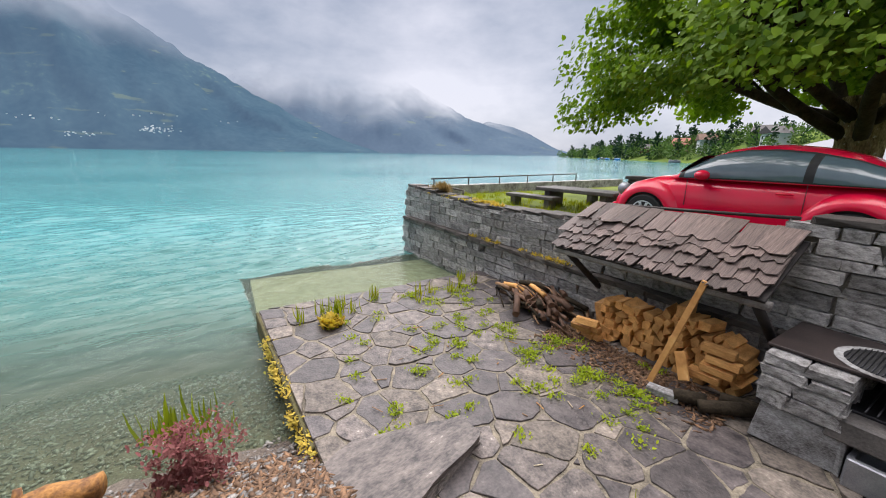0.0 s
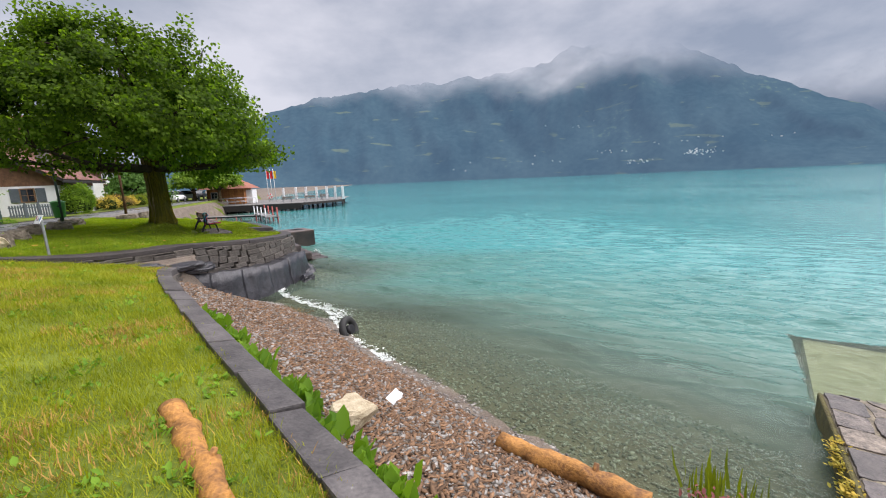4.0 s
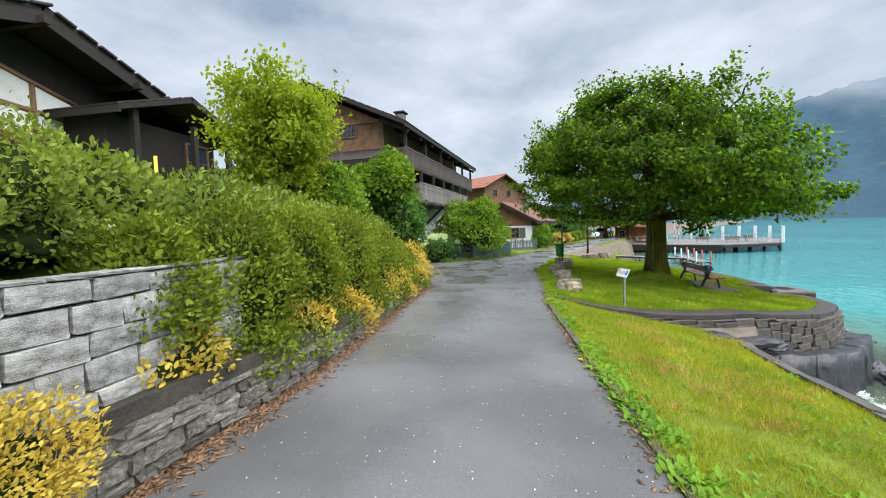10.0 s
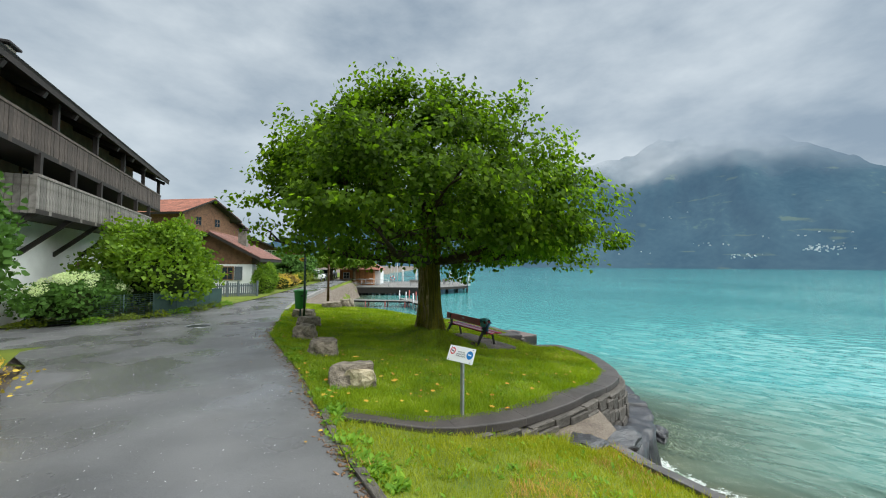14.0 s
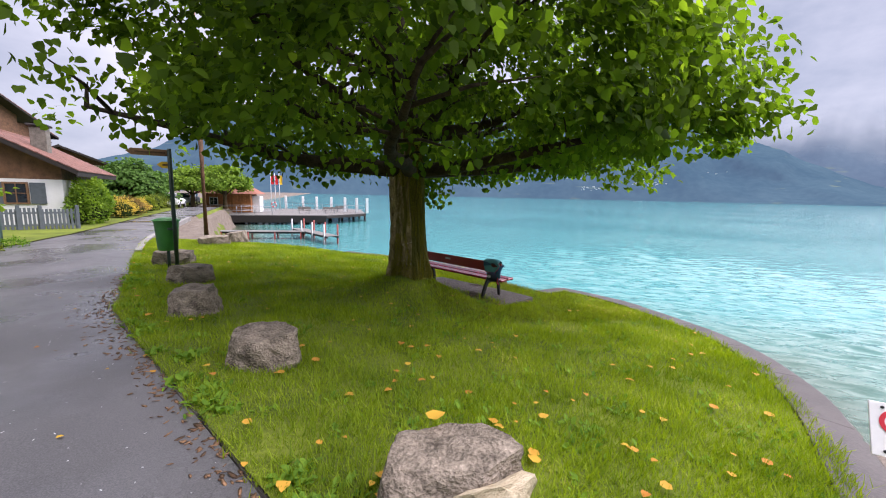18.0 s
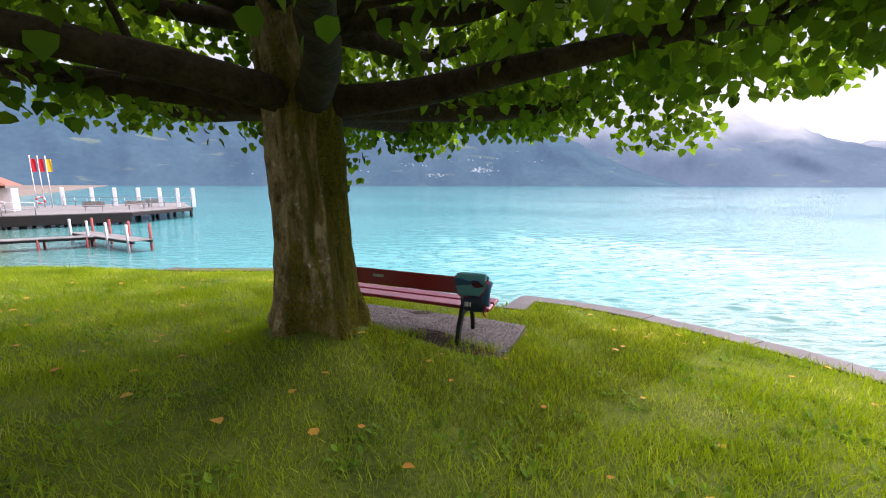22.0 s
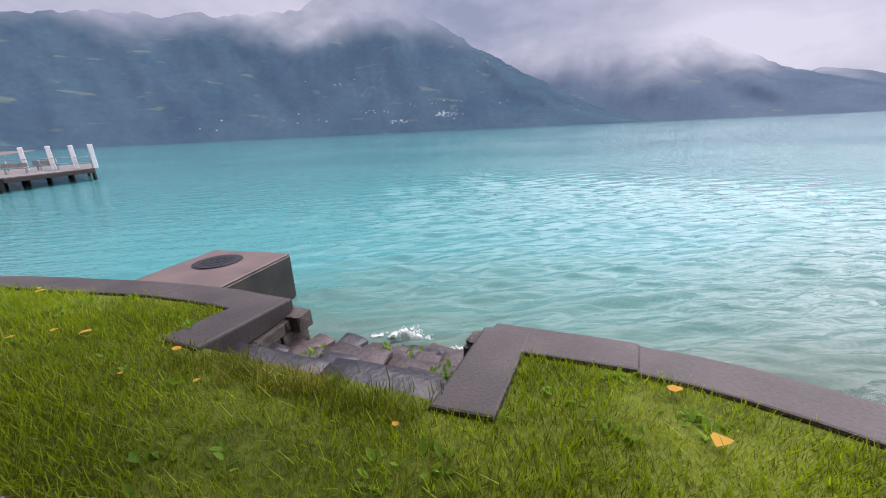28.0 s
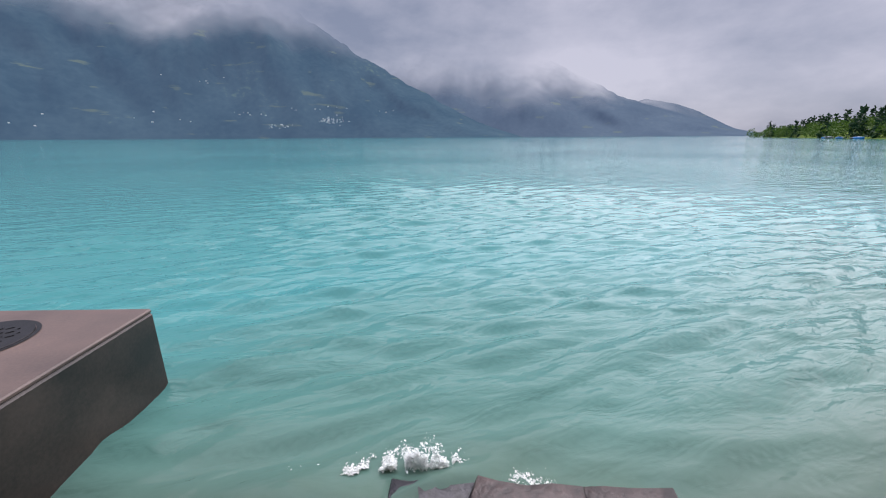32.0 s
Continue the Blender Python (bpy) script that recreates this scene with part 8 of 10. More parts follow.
M_MESH = mat("green_mesh_fence", (0.03, 0.07, 0.06), 0.6, 0, (0.02, 0.045, 0.04), 6, 60, 0.1)
mf = base("mesh_fence", Matrix(), "low dark green mesh fence along the front gardens", "fence")
FP = [(-12.2, 0.35), (-11.0, 1.2), (-10.25, 3.0), (-9.95, 5.0), (-9.95, 7.0)]
fpts = smooth_line(FP, 0.8)
for p in fpts:
    part("post", tubed([(p.x, p.y, 0), (p.x, p.y, 0.95)], 0.022, 6), M_MESH, mf)
for z in [0.1 + 0.075 * k for k in range(12)]:
    part("wire", tubed([(p.x, p.y, z) for p in fpts], 0.006, 4), M_MESH, mf)
for a, b in zip(fpts, fpts[1:]):
    for k in range(5):
        q = a.lerp(b, (k + 0.5) / 5)
        part("wire", tubed([(q.x, q.y, 0.05), (q.x, q.y, 0.93)], 0.006, 4), M_MESH, mf)
half = [p for p in fpts if p.y > 2.4]
bm = bmesh.new()
ribbon(bm, offset_line(half, 0.008), offset_line(half, -0.008), lambda x, y: 0.08, lambda x, y: 0.9)
part("screen", bm, M_MESH, mf, "dark green woven screen")
for i, (p, m_) in enumerate([(p, (M_HEDGEY, M_WEED, M_HEDGE)[i % 3]) for i, p in enumerate(fpts)]):
    mound("groundcover", (p.x + 0.25, p.y - 0.1, 0.06), (0.32, 0.45, 0.22), 420, 0.06, m_, "low leafy groundcover along the fence", 140 + i, "groundcover", group="fence groundcover", core=False)
gf = base("picket_gate", Matrix(), "dark grey wooden garden gate and picket fence", "gate")
for k in range(20):
    t = (k + 0.5) / 20
    part("picket", boxed(0.08, 0.03, 0.92 if 6 <= k <= 10 else 0.82, pose(-12.9 + 2.0 * t, 11.5 + 1.25 * t, 0.46, 0, 0, 32), 0.005), M_GREYRENDER, gf)
for z in (0.25, 0.72):
    part("rail", boxed(2.4, 0.04, 0.07, pose(-11.9, 12.14, z, 0, 0, 32)), M_GREYRENDER, gf)
for t in (0.3, 0.55, 1.0):
    part("gate_post", boxed(0.11, 0.11, 1.05, pose(-12.9 + 2.0 * t, 11.5 + 1.25 * t, 0.5, 0, 0, 32), 0.01), M_GREYRENDER, gf)
mound("ivy", (-11.6, 15.6, 0.75), (0.5, 1.5, 1.35), 4200, 0.10, M_LIMELIGHT, "thick green ivy on the outbuilding corner", 160, "climber", HEART, rough=0.16)
for i, (x, y, s, mm) in enumerate(((-12.6, 20.5, 0.9, M_YELLOW), (-12.9, 22.5, 1.0, M_RUST), (-13.2, 24.5, 0.8, M_YELLOW), (-13.6, 27, 0.9, M_HEDGEY), (-14.3, 30, 1.0, M_HEDGE), (-15.2, 34, 1.0, M_HEDGEY))):
    mound("shrub", (x, y, 0.45), (s, s * 1.2, s * 0.75), 1300, 0.10, mm, "rounded garden shrub beside the lane", 165 + i, group="lane shrubs")
# ---- bin and signpost beside the lane ----
M_GREENP = mat("green_plastic_bin", (0.05, 0.27, 0.05), 0.4, 0, (0.035, 0.20, 0.035), 5, 90, 0.1)
M_SIGNY = mat("yellow_sign_paint", (0.85, 0.55, 0.02), 0.4, 0, (0.78, 0.48, 0.015), 5, 80, 0)
M_GREENM = mat("dark_green_post_paint", (0.03, 0.06, 0.045), 0.5, 0.2, (0.02, 0.04, 0.03), 6, 80, 0.1)
gz = lawn_z(-4.6, 2.6)
gbin = base("litter_bin", Matrix.Translation((-4.62, 2.62, gz)), "green plastic litter bin hung on a post", "litter bin")
part("tub", tubed([(0, 0, 0.42), (0, 0, 0.45), (0, 0, 1.02), (0, 0, 1.05)], [0.17, 0.185, 0.225, 0.235], 24), M_GREENP, gbin, smooth=False)
part("rim", tubed([(0.24 * math.cos(2 * math.pi * k / 24), 0.24 * math.sin(2 * math.pi * k / 24), 1.06) for k in range(25)], 0.018, 8), M_GREENP, gbin, smooth=True)
part("lid", tubed([(0, 0, 1.05), (0, 0, 1.09), (0, 0, 1.12)], [0.23, 0.21, 0.10], 24), M_GREENP, gbin)
part("leg", tubed([(0, 0, -0.1), (0, 0, 0.43)], 0.035, 10), M_GREENM, gbin, "dark steel leg")
post = base("signpost", Matrix.Translation((-4.40, 2.38, lawn_z(-4.4, 2.4))), "dark green signpost with yellow hiking plates", "signpost")
part("pole", tubed([(0, 0, -0.1), (0, 0, 2.55)], 0.04, 12), M_GREENM, post, smooth=True)
part("bin_clamp", boxed(0.14, 0.05, 0.05, pose(-0.07, 0.05, 0.9), 0.006), M_GREENM, post)
for z, ln, mt in ((2.46, 0.62, M_OLDWOOD), (2.22, 0.14, M_SIGNY)):
    bm = bmesh.new()
    prism(bm, [(-0.04, -0.065), (-ln, -0.065), (-ln - 0.08, 0), (-ln, 0.065), (-0.04, 0.065)], -0.006, 0.006)
    bmesh.ops.transform(bm, matrix=pose(0, 0, z, 90, 0, 14), verts=bm.verts[:])
    pl = part("plate", bm, mt, post, "brown back of an arrow plate" if ln > 0.3 else "small orange-yellow plate")
    part("plate_batten", boxed(ln * 0.8, 0.012, 0.03, pose(0, 0, z, 0, 0, 14) @ pose(-ln * 0.5, -0.012, 0.0)), M_WOOD, pl)
pole = thing("wooden_pole", tubed([(0, 0, -0.3), (0, 0, 3.5), (0.02, 0, 8.2)], [0.085, 0.075, 0.06], 12), M_WOOD, "brown wooden utility pole beside the lane", "pole", smooth=True)
pole.matrix_basis = Matrix.Translation((-5.33, 8.7, lawn_z(-5.3, 8.7) - 0.05))

# ---- bathing place and jetty ----
M_JDECK = mat("grey_jetty_plank", (0.19, 0.185, 0.18), 0.7, 0, (0.10, 0.095, 0.09), 3, 40, 0.3, vary=0.25)
M_REDPOST = mat("red_primer_post", (0.30, 0.06, 0.05), 0.6, 0.2, (0.18, 0.035, 0.03), 5, 60, 0.2)


def deck(name, a, b, width, z, label, plank=0.22, thick=0.06):
    a, b = Vector(a), Vector(b)
    ln = (b - a).length
    ob = base(name, Matrix.Translation((a.x, a.y, z)) @ Matrix.Rotation(math.atan2(b.y - a.y, b.x - a.x), 4, "Z"), label, "jetty")
    me = bpy.data.meshes.new("plank")
    bm = boxed(plank - 0.015, width, 0.045, Matrix(), 0.006)
    bm.to_mesh(me)
    bm.free()
    me.materials.append(M_JDECK)
    n = int(ln / plank)
    for i in range(n):
        share("plank", me, ob, Matrix.Translation(((i + 0.5) * plank, 0, -0.02)))
    for s in (-0.42, 0.42):
        part("beam", boxed(ln, 0.1, thick * 2, pose(ln / 2, s * width, -0.045 - thick), 0.01), M_IRON, ob, "dark bearing beam")
    return ob, ln


jet, jl = deck("jetty", (-11.6, 28.0), (-2.2, 26.6), 1.1, -1.42, "low grey plank jetty on red posts")
for i in range(5):
    for s in (-0.7, 0.7):
        part("pier_leg", tubed([(1.0 + i * 2.0, s * 0.7, -2.2), (1.0 + i * 2.0, s * 0.7, -0.02)], 0.06, 8), M_REDPOST, jet, "red steel pile")
jet2, jl2 = deck("jetty", (-3.2, 29.4), (-0.42, 22.4), 1.0, -1.40, "cross arm of the low plank jetty")
for i in range(4):
    for s in (-0.66, 0.66):
        part("pier_leg", tubed([(0.3 + i * 2.3, s * 0.8, -2.2), (0.3 + i * 2.3, s * 0.8, 0.85)], 0.07, 8), M_REDPOST if s > 0 else M_GALV, jet2, "tall steel mooring pile")

# ---- landing stage ----
M_PIERW = mat("white_pier_paint", (0.74, 0.75, 0.76), 0.5, 0, (0.60, 0.61, 0.62), 4, 60, 0.1)
pier = base("landing_stage", Matrix(), "broad grey landing stage with dark fascia and white posts", "jetty")
DK = -0.95


def stage_right(y):
    return float(np.interp(y, (41.8, 47.5, 62), (-0.4, 5.0, 5.8)))


for i in range(46):
    y = 42.0 + 0.44 * i
    part("plank", boxed(stage_right(y) + 14.5, 0.42, 0.06, pose((stage_right(y) - 14.5) / 2, y, DK - 0.03), 0.008), M_JDECK, pier)
for a, b, h in (((-14.5, 41.75), (-0.4, 41.6), 0.8), ((-0.4, 41.6), (5.0, 47.3), 0.32)):
    a, b = Vector(a), Vector(b)
    part("fascia", boxed((b - a).length, 0.14, h, Matrix.Translation(((a.x + b.x) / 2, (a.y + b.y) / 2, DK - 0.05 - h / 2)) @ Matrix.Rotation(math.atan2(b.y - a.y, b.x - a.x), 4, "Z"), 0.02), M_DARKWOOD, pier, "dark timber fascia")
for i in range(13):
    for y in (42.4, 48.5, 56):
        x = -13.6 + 1.55 * i
        if x < stage_right(y):
            part("pier_leg", tubed([(x, y, -3.2), (x, y, DK - 0.06)], 0.15, 8), M_DARKWOOD, pier, "dark timber pile")
for i in range(7):
    t = (0, 0.24, 0.42, 0.6, 0.76, 0.89, 1)[i]
    part("mooring_post", boxed(0.36, 0.36, 2.1, pose(-6.2 + 11.4 * t, 61.5 - 14.0 * t, DK + 1.05), 0.03), M_PIERW, pier, "tall white painted post")
for p, q in (((-13.8, 42.0), (-6.4, 41.9)), ((-6.2, 61.0), (5.0, 47.6)), ((-13.6, 46.0), (-8.6, 45.8))):
    p, q = Vector(p), Vector(q)
    n = max(2, int((q - p).length / 1.6))
    for k in range(n + 1):
        c = p.lerp(q, k / n)
        part("rail_post", tubed([(c.x, c.y, DK), (c.x, c.y, DK + 1.02)], 0.03, 6), M_GALV, pier)
    for z in (0.5, 1.0):
        part("rail", tubed([(p.x, p.y, DK + z), (q.x, q.y, DK + z)], 0.03, 6), M_GALV, pier)
for k in range(5):
    part("step", boxed(0.34, 1.6, 0.08, pose(-14.7 - 0.3 * k, 43.0, DK - 0.02 + 0.17 * k), 0.01), M_JDECK, pier)
for i, (x, y) in enumerate(((-3.0, 46.0), (0.2, 47.0), (2.0, 52.0))):
    bn = base("stage_bench", pose(x, y, DK, 0, 0, 10 * i), "grey slatted bench on the landing stage", "bench", "benches on the landing stage")
    part("seat", boxed(1.6, 0.4, 0.06, pose(0, 0, 0.43), 0.01), M_GREYWOOD, bn)
    part("backrest", boxed(1.6, 0.05, 0.32, pose(0, 0.22, 0.68, -8), 0.01), M_GREYWOOD, bn)
    for u in (-0.6, 0.6):
        part("leg", boxed(0.07, 0.36, 0.41, pose(u, 0, 0.205)), M_GALV, bn)
buoy = base("ring_buoy", pose(-7.5, 56.0, -0.15, 90, 0, -9), "red and white ring buoy on the landing stage", "ring buoy")
for k in range(8):
    pts = [(0.34 * math.cos(2 * math.pi * (k + j / 4) / 8), 0.34 * math.sin(2 * math.pi * (k + j / 4) / 8), 0) for j in range(5)]
    part("segment", tubed(pts, 0.08, 8), M_SRED if k % 2 else M_PIERW, buoy, smooth=True)
hut = base("pier_hut", pose(-12.0, 50.0, DK, 0, 0, -4), "orange-brown timber ticket hut with red hip roof", "hut")
M_HUT = mat("orange_brown_cladding", (0.42, 0.17, 0.05), 0.7, 0, (0.24, 0.09, 0.03), 4, 40, 0.3, vary=0.2)
part("wall", boxed(5.3, 3.6, 2.4, pose(0, 0, 1.2), 0.02), M_HUT, hut)
for i in range(18):
    part("board", boxed(0.27, 0.03, 2.3, pose(-2.5 + i * 0.295, -1.81, 1.2), 0.006), M_HUT, hut)
bm = bmesh.new()
r0 = [bm.verts.new(p) for p in ((-3.7, -2.7, 2.35), (3.7, -2.7, 2.35), (3.7, 2.7, 2.35), (-3.7, 2.7, 2.35))]
r1 = [bm.verts.new(p) for p in ((-1.4, 0, 3.9), (1.4, 0, 3.9))]
for f in ((r0[0], r0[1], r1[1], r1[0]), (r0[1], r0[2], r1[1]), (r0[2], r0[3], r1[0], r1[1]), (r0[3], r0[0], r1[0]), (r0[3], r0[2], r0[1], r0[0])):
    bm.faces.new(f)
part("roof", bm, M_ROOFR, hut, "red tiled hip roof")
window(hut, pose(-1.6, -1.84, 1.4), 0.9, 0.9, M_WHITEP)
part("end_booth", boxed(0.9, 2.2, 2.1, pose(3.1, 0.2, 1.05), 0.02), M_PIERW, hut, "white painted end bay")
M_FLAGR = mat("red_flag_cloth", (0.62, 0.02, 0.03), 0.8, 0, (0.5, 0.015, 0.02), 5, 60, 0.1)
M_FLAGY = mat("yellow_flag_cloth", (0.75, 0.5, 0.03), 0.8, 0, (0.62, 0.4, 0.02), 5, 60, 0.1)
for x, y, mt, lab in ((-7.95, 57.2, M_FLAGR, "white flagpole with a hanging red flag"), (-7.35, 57.1, M_FLAGR, "white flagpole with a limp red flag"), (-6.75, 57.0, M_FLAGY, "white flagpole with a hanging yellow flag")):
    fp = base("flagpole", Matrix.Translation((x, y, DK)), lab, "flagpole", "flagpoles on the landing stage")
    part("mast", tubed([(0, 0, 0), (0, 0, 5.5)], [0.06, 0.035], 10), M_PIERW, fp, smooth=True)
    bm = sheet([0.05 * i for i in range(9)], [0.15 * i for i in range(10)], lambda a, b: 0.07 * math.sin(16 * a + 2 * b))
    bmesh.ops.transform(bm, matrix=pose(0.04, 0, 3.8, 90), verts=bm.verts[:])
    part("flag", bm, mt, fp, smooth=True)

# ---- trees, cars and boats further along the shore ----
for x, y, R, lo, top, sd, lf, lab in ((-15.0, 44.5, 2.5, 2.1, 4.4, 41, M_LIMELIGHT, "clipped plane tree by the landing stage"), (-11.6, 44.0, 2.9, 2.1, 4.7, 42, M_LIMELIGHT, "broad clipped plane tree beside the hut"), (-17.3, 35.5, 2.7, 1.0, 4.4, 43, M_SHRUBD, "round green tree by the lane")):
    broad_tree("shore_tree", (x, y, road_z(0, y) - 0.05), lab, 0.2, 1.9, R, lo, top, 130, 60, 0.26, sd, M_BARK, lf, 0.42, 0.5, 5)
def bank(name, y0, y1, n, fall, material, label, category):
    """The strip between the lane and the water, falling by fall metres to its edge."""
    bm = bmesh.new()
    rows = []
    for i in range(n + 1):
        y = y0 + (y1 - y0) * i / n
        a, b = road_right(y) + 0.02, shore_x(y) + 0.2
        rows.append([bm.verts.new((a + (b - a) * k / 6, y, road_z(0, y) - 0.02 - fall * k / 6 - (0.5 if k == 6 else 0) + 0.05 * noise.noise(Vector((k, y, 2))))) for k in range(7)])
    for a, b in zip(rows, rows[1:]):
        for k in range(6):
            bm.faces.new((a[k], a[k + 1], b[k + 1], b[k]))
    return thing(name, bm, material, label, category, kind="structure", smooth=True)


bank("ground_cove_beach", 9.0, 24.0, 20, 1.7, M_GRAVEL, "small brown gravel beach below the lane", "beach")
bank("ground_shore_bank", 24.0, 98.0, 52, 1.5, M_GRASS, "narrow grassy bank beyond the cove", "grass")
kl = [Vector((road_right(y) - 0.02, y)) for y in (5.2, 7, 9, 11, 13, 15, 17, 19, 21)]
bm = bmesh.new()
ribbon(bm, kl, offset_line(kl, 0.16), lambda x, y: road_z(x, y) - 0.6, lambda x, y: road_z(x, y) + 0.07)
M_KERB = mat("pale_concrete_kerb", (0.30, 0.29, 0.28), 0.75, 0, (0.17, 0.16, 0.155), 3, 50, 0.4)
thing("pavement_kerb", bm, M_KERB, "pale concrete kerb between the lane and the cove", "kerb", kind="structure")
kay = base("kayak", pose(-7.3, 15.6, -0.78, 0, 8, 66), "orange-yellow kayak lying on the cove beach", "kayak")
M_KAY = mat("yellow_kayak_shell", (0.55, 0.22, 0.03), 0.5, 0, (0.2, 0.13, 0.02), 4, 80, 0)
bm = bmesh.new()
tube(bm, [(-1.6, 0, 0.26), (-1.3, 0, 0.2), (-0.6, 0, 0.16), (0.6, 0, 0.16), (1.3, 0, 0.2), (1.6, 0, 0.26)], [0.03, 0.14, 0.28, 0.28, 0.14, 0.03], 16)
for v in bm.verts:
    v.co.z = 0.16 + (v.co.z - 0.16) * 0.55
part("hull", bm, M_KAY, kay, smooth=True)
part("cockpit", tubed([(0.42 * math.cos(2 * math.pi * k / 20), 0.18 * math.sin(2 * math.pi * k / 20), 0.32) for k in range(21)], 0.02, 6), M_BLACK, kay, smooth=True)


def far_car(x, y, rz, paint, lab):
    ob = base("parked_car", pose(x, y, road_z(0, y), 0, 0, rz), lab, "car", "cars parked along the lane")
    bm = bmesh.new()
    prism(bm, [(-2.0, 0.35), (2.0, 0.35), (2.05, 0.7), (1.2, 0.9), (-1.9, 0.95), (-2.05, 0.6)], -0.82, 0.82)
    bmesh.ops.transform(bm, matrix=Matrix.Rotation(radians(90), 4, "X"), verts=bm.verts[:])
    bmesh.ops.bevel(bm, geom=bm.edges[:], offset=0.08, segments=2, affect="EDGES", profile=0.5)
    part("body", bm, paint, ob, smooth=True)
    bm = bmesh.new()
    prism(bm, [(-1.7, 0.9), (1.1, 0.88), (0.4, 1.42), (-1.3, 1.42)], -0.72, 0.72)
    bmesh.ops.transform(bm, matrix=Matrix.Rotation(radians(90), 4, "X"), verts=bm.verts[:])
    bmesh.ops.bevel(bm, geom=bm.edges[:], offset=0.09, segments=2, affect="EDGES", profile=0.5)
    part("glasshouse", bm, M_GLASS, ob, smooth=True)
    part("roof", boxed(1.6, 1.3, 0.06, pose(-0.45, 0, 1.42), 0.025), paint, ob)
    for a in (-1.25, 1.3):
        for s in (-0.76, 0.76):
            w = part("wheel", tubed([(a, s - 0.09, 0.31), (a, s + 0.09, 0.31)], 0.31, 18), M_BLACK, ob)
            part("rim", tubed([(a, s - 0.095, 0.31), (a, s + 0.095, 0.31)], 0.19, 14), M_GALV, w)


far_car(-15.2, 38.5, 96, M_SIGNW, "white parked hatchback beside the lane")
far_car(-16.4, 46.5, 96, M_GALV, "silver parked car beside the lane")
far_car(-17.4, 53.0, 98, M_IRON, "dark parked car near the landing stage")

# ---- village across the bay ----
M_FARG = leaf_mat("far_tree_leaf", (0.10, 0.17, 0.04), (0.03, 0.07, 0.02), 0.2, tint=(0.20, 0.27, 0.05))
M_FARD = leaf_mat("far_conifer_leaf", (0.03, 0.07, 0.03), (0.012, 0.03, 0.016), 0.1)
bm = bmesh.new()
cols = []
for i in range(50):
    t = i / 49
    x, y = 760 - 560 * t, -98 - 16 * t
    h = 1.0 + 17 * t ** 1.2
    cols.append([bm.verts.new((x + 2 * k, y - 9 * k - (0 if k else -4), WATER - 1.5 + (h + 3) * (k / 8) ** 0.8 * (1 + 0.12 * noise.noise(Vector((i * 0.4, k * 0.7, 0)))))) for k in range(9)])
for a, b in zip(cols, cols[1:]):
    for k in range(8):
        bm.faces.new((a[k], b[k], b[k + 1], a[k + 1]))
M_FARHILL = mat("far_meadow_slope", (0.16, 0.22, 0.05), 1, 0, (0.05, 0.085, 0.03), 0.05, 0.4, 0, 0)
thing("backdrop_far_shore", bm, M_FARHILL, "green slope of the village across the bay", "hillside", kind="structure", smooth=True)


def shore_hill(t, k):
    i = t * 49
    h = 1.0 + 17 * t ** 1.2
    return Vector((760 - 560 * t + 2 * k, -98 - 16 * t - 9 * k, WATER - 1.5 + (h + 3) * (k / 8) ** 0.8))


rf = random.Random(77)
gf = np.random.default_rng(78)
for kind, mt, n, lab in (("far_trees", M_FARG, 260, "green trees on the slope across the bay"), ("far_conifers", M_FARD, 60, "dark conifers on the slope across the bay")):
    at_, way_, sz = [], [], []
    for _ in range(n):
        t, k = rf.random() ** 0.8, rf.uniform(0.6, 8)
        p = shore_hill(t, k)
        hgt = rf.uniform(7, 14) * (1.5 if mt is M_FARD else 1) * (0.55 + 0.45 * min(1, (1 - t) * 2 + 0.3))
        m = 90
        u = gf.normal(size=(m, 3))
        if mt is M_FARD:
            z = gf.random(m) ** 1.4
            r = (1 - z) * hgt * 0.22
            q = np.stack([r * np.cos(u[:, 0] * 6), r * np.sin(u[:, 0] * 6), z * hgt], 1)
        else:
            q = unit(u) * gf.random((m, 1)) ** 0.4 * np.array([0.42, 0.42, 0.45]) * hgt + np.array([0, 0, 0.5 * hgt])
        at_.append(q + np.array(p))
        way_.append(u)
        sz += [hgt * 0.17] * m
    ob = new(kind, cloud(kind, np.concatenate(at_), np.concatenate(way_), np.array(sz), mt, OVAL))
    tagged(ob, lab, "trees", "", "stuff")
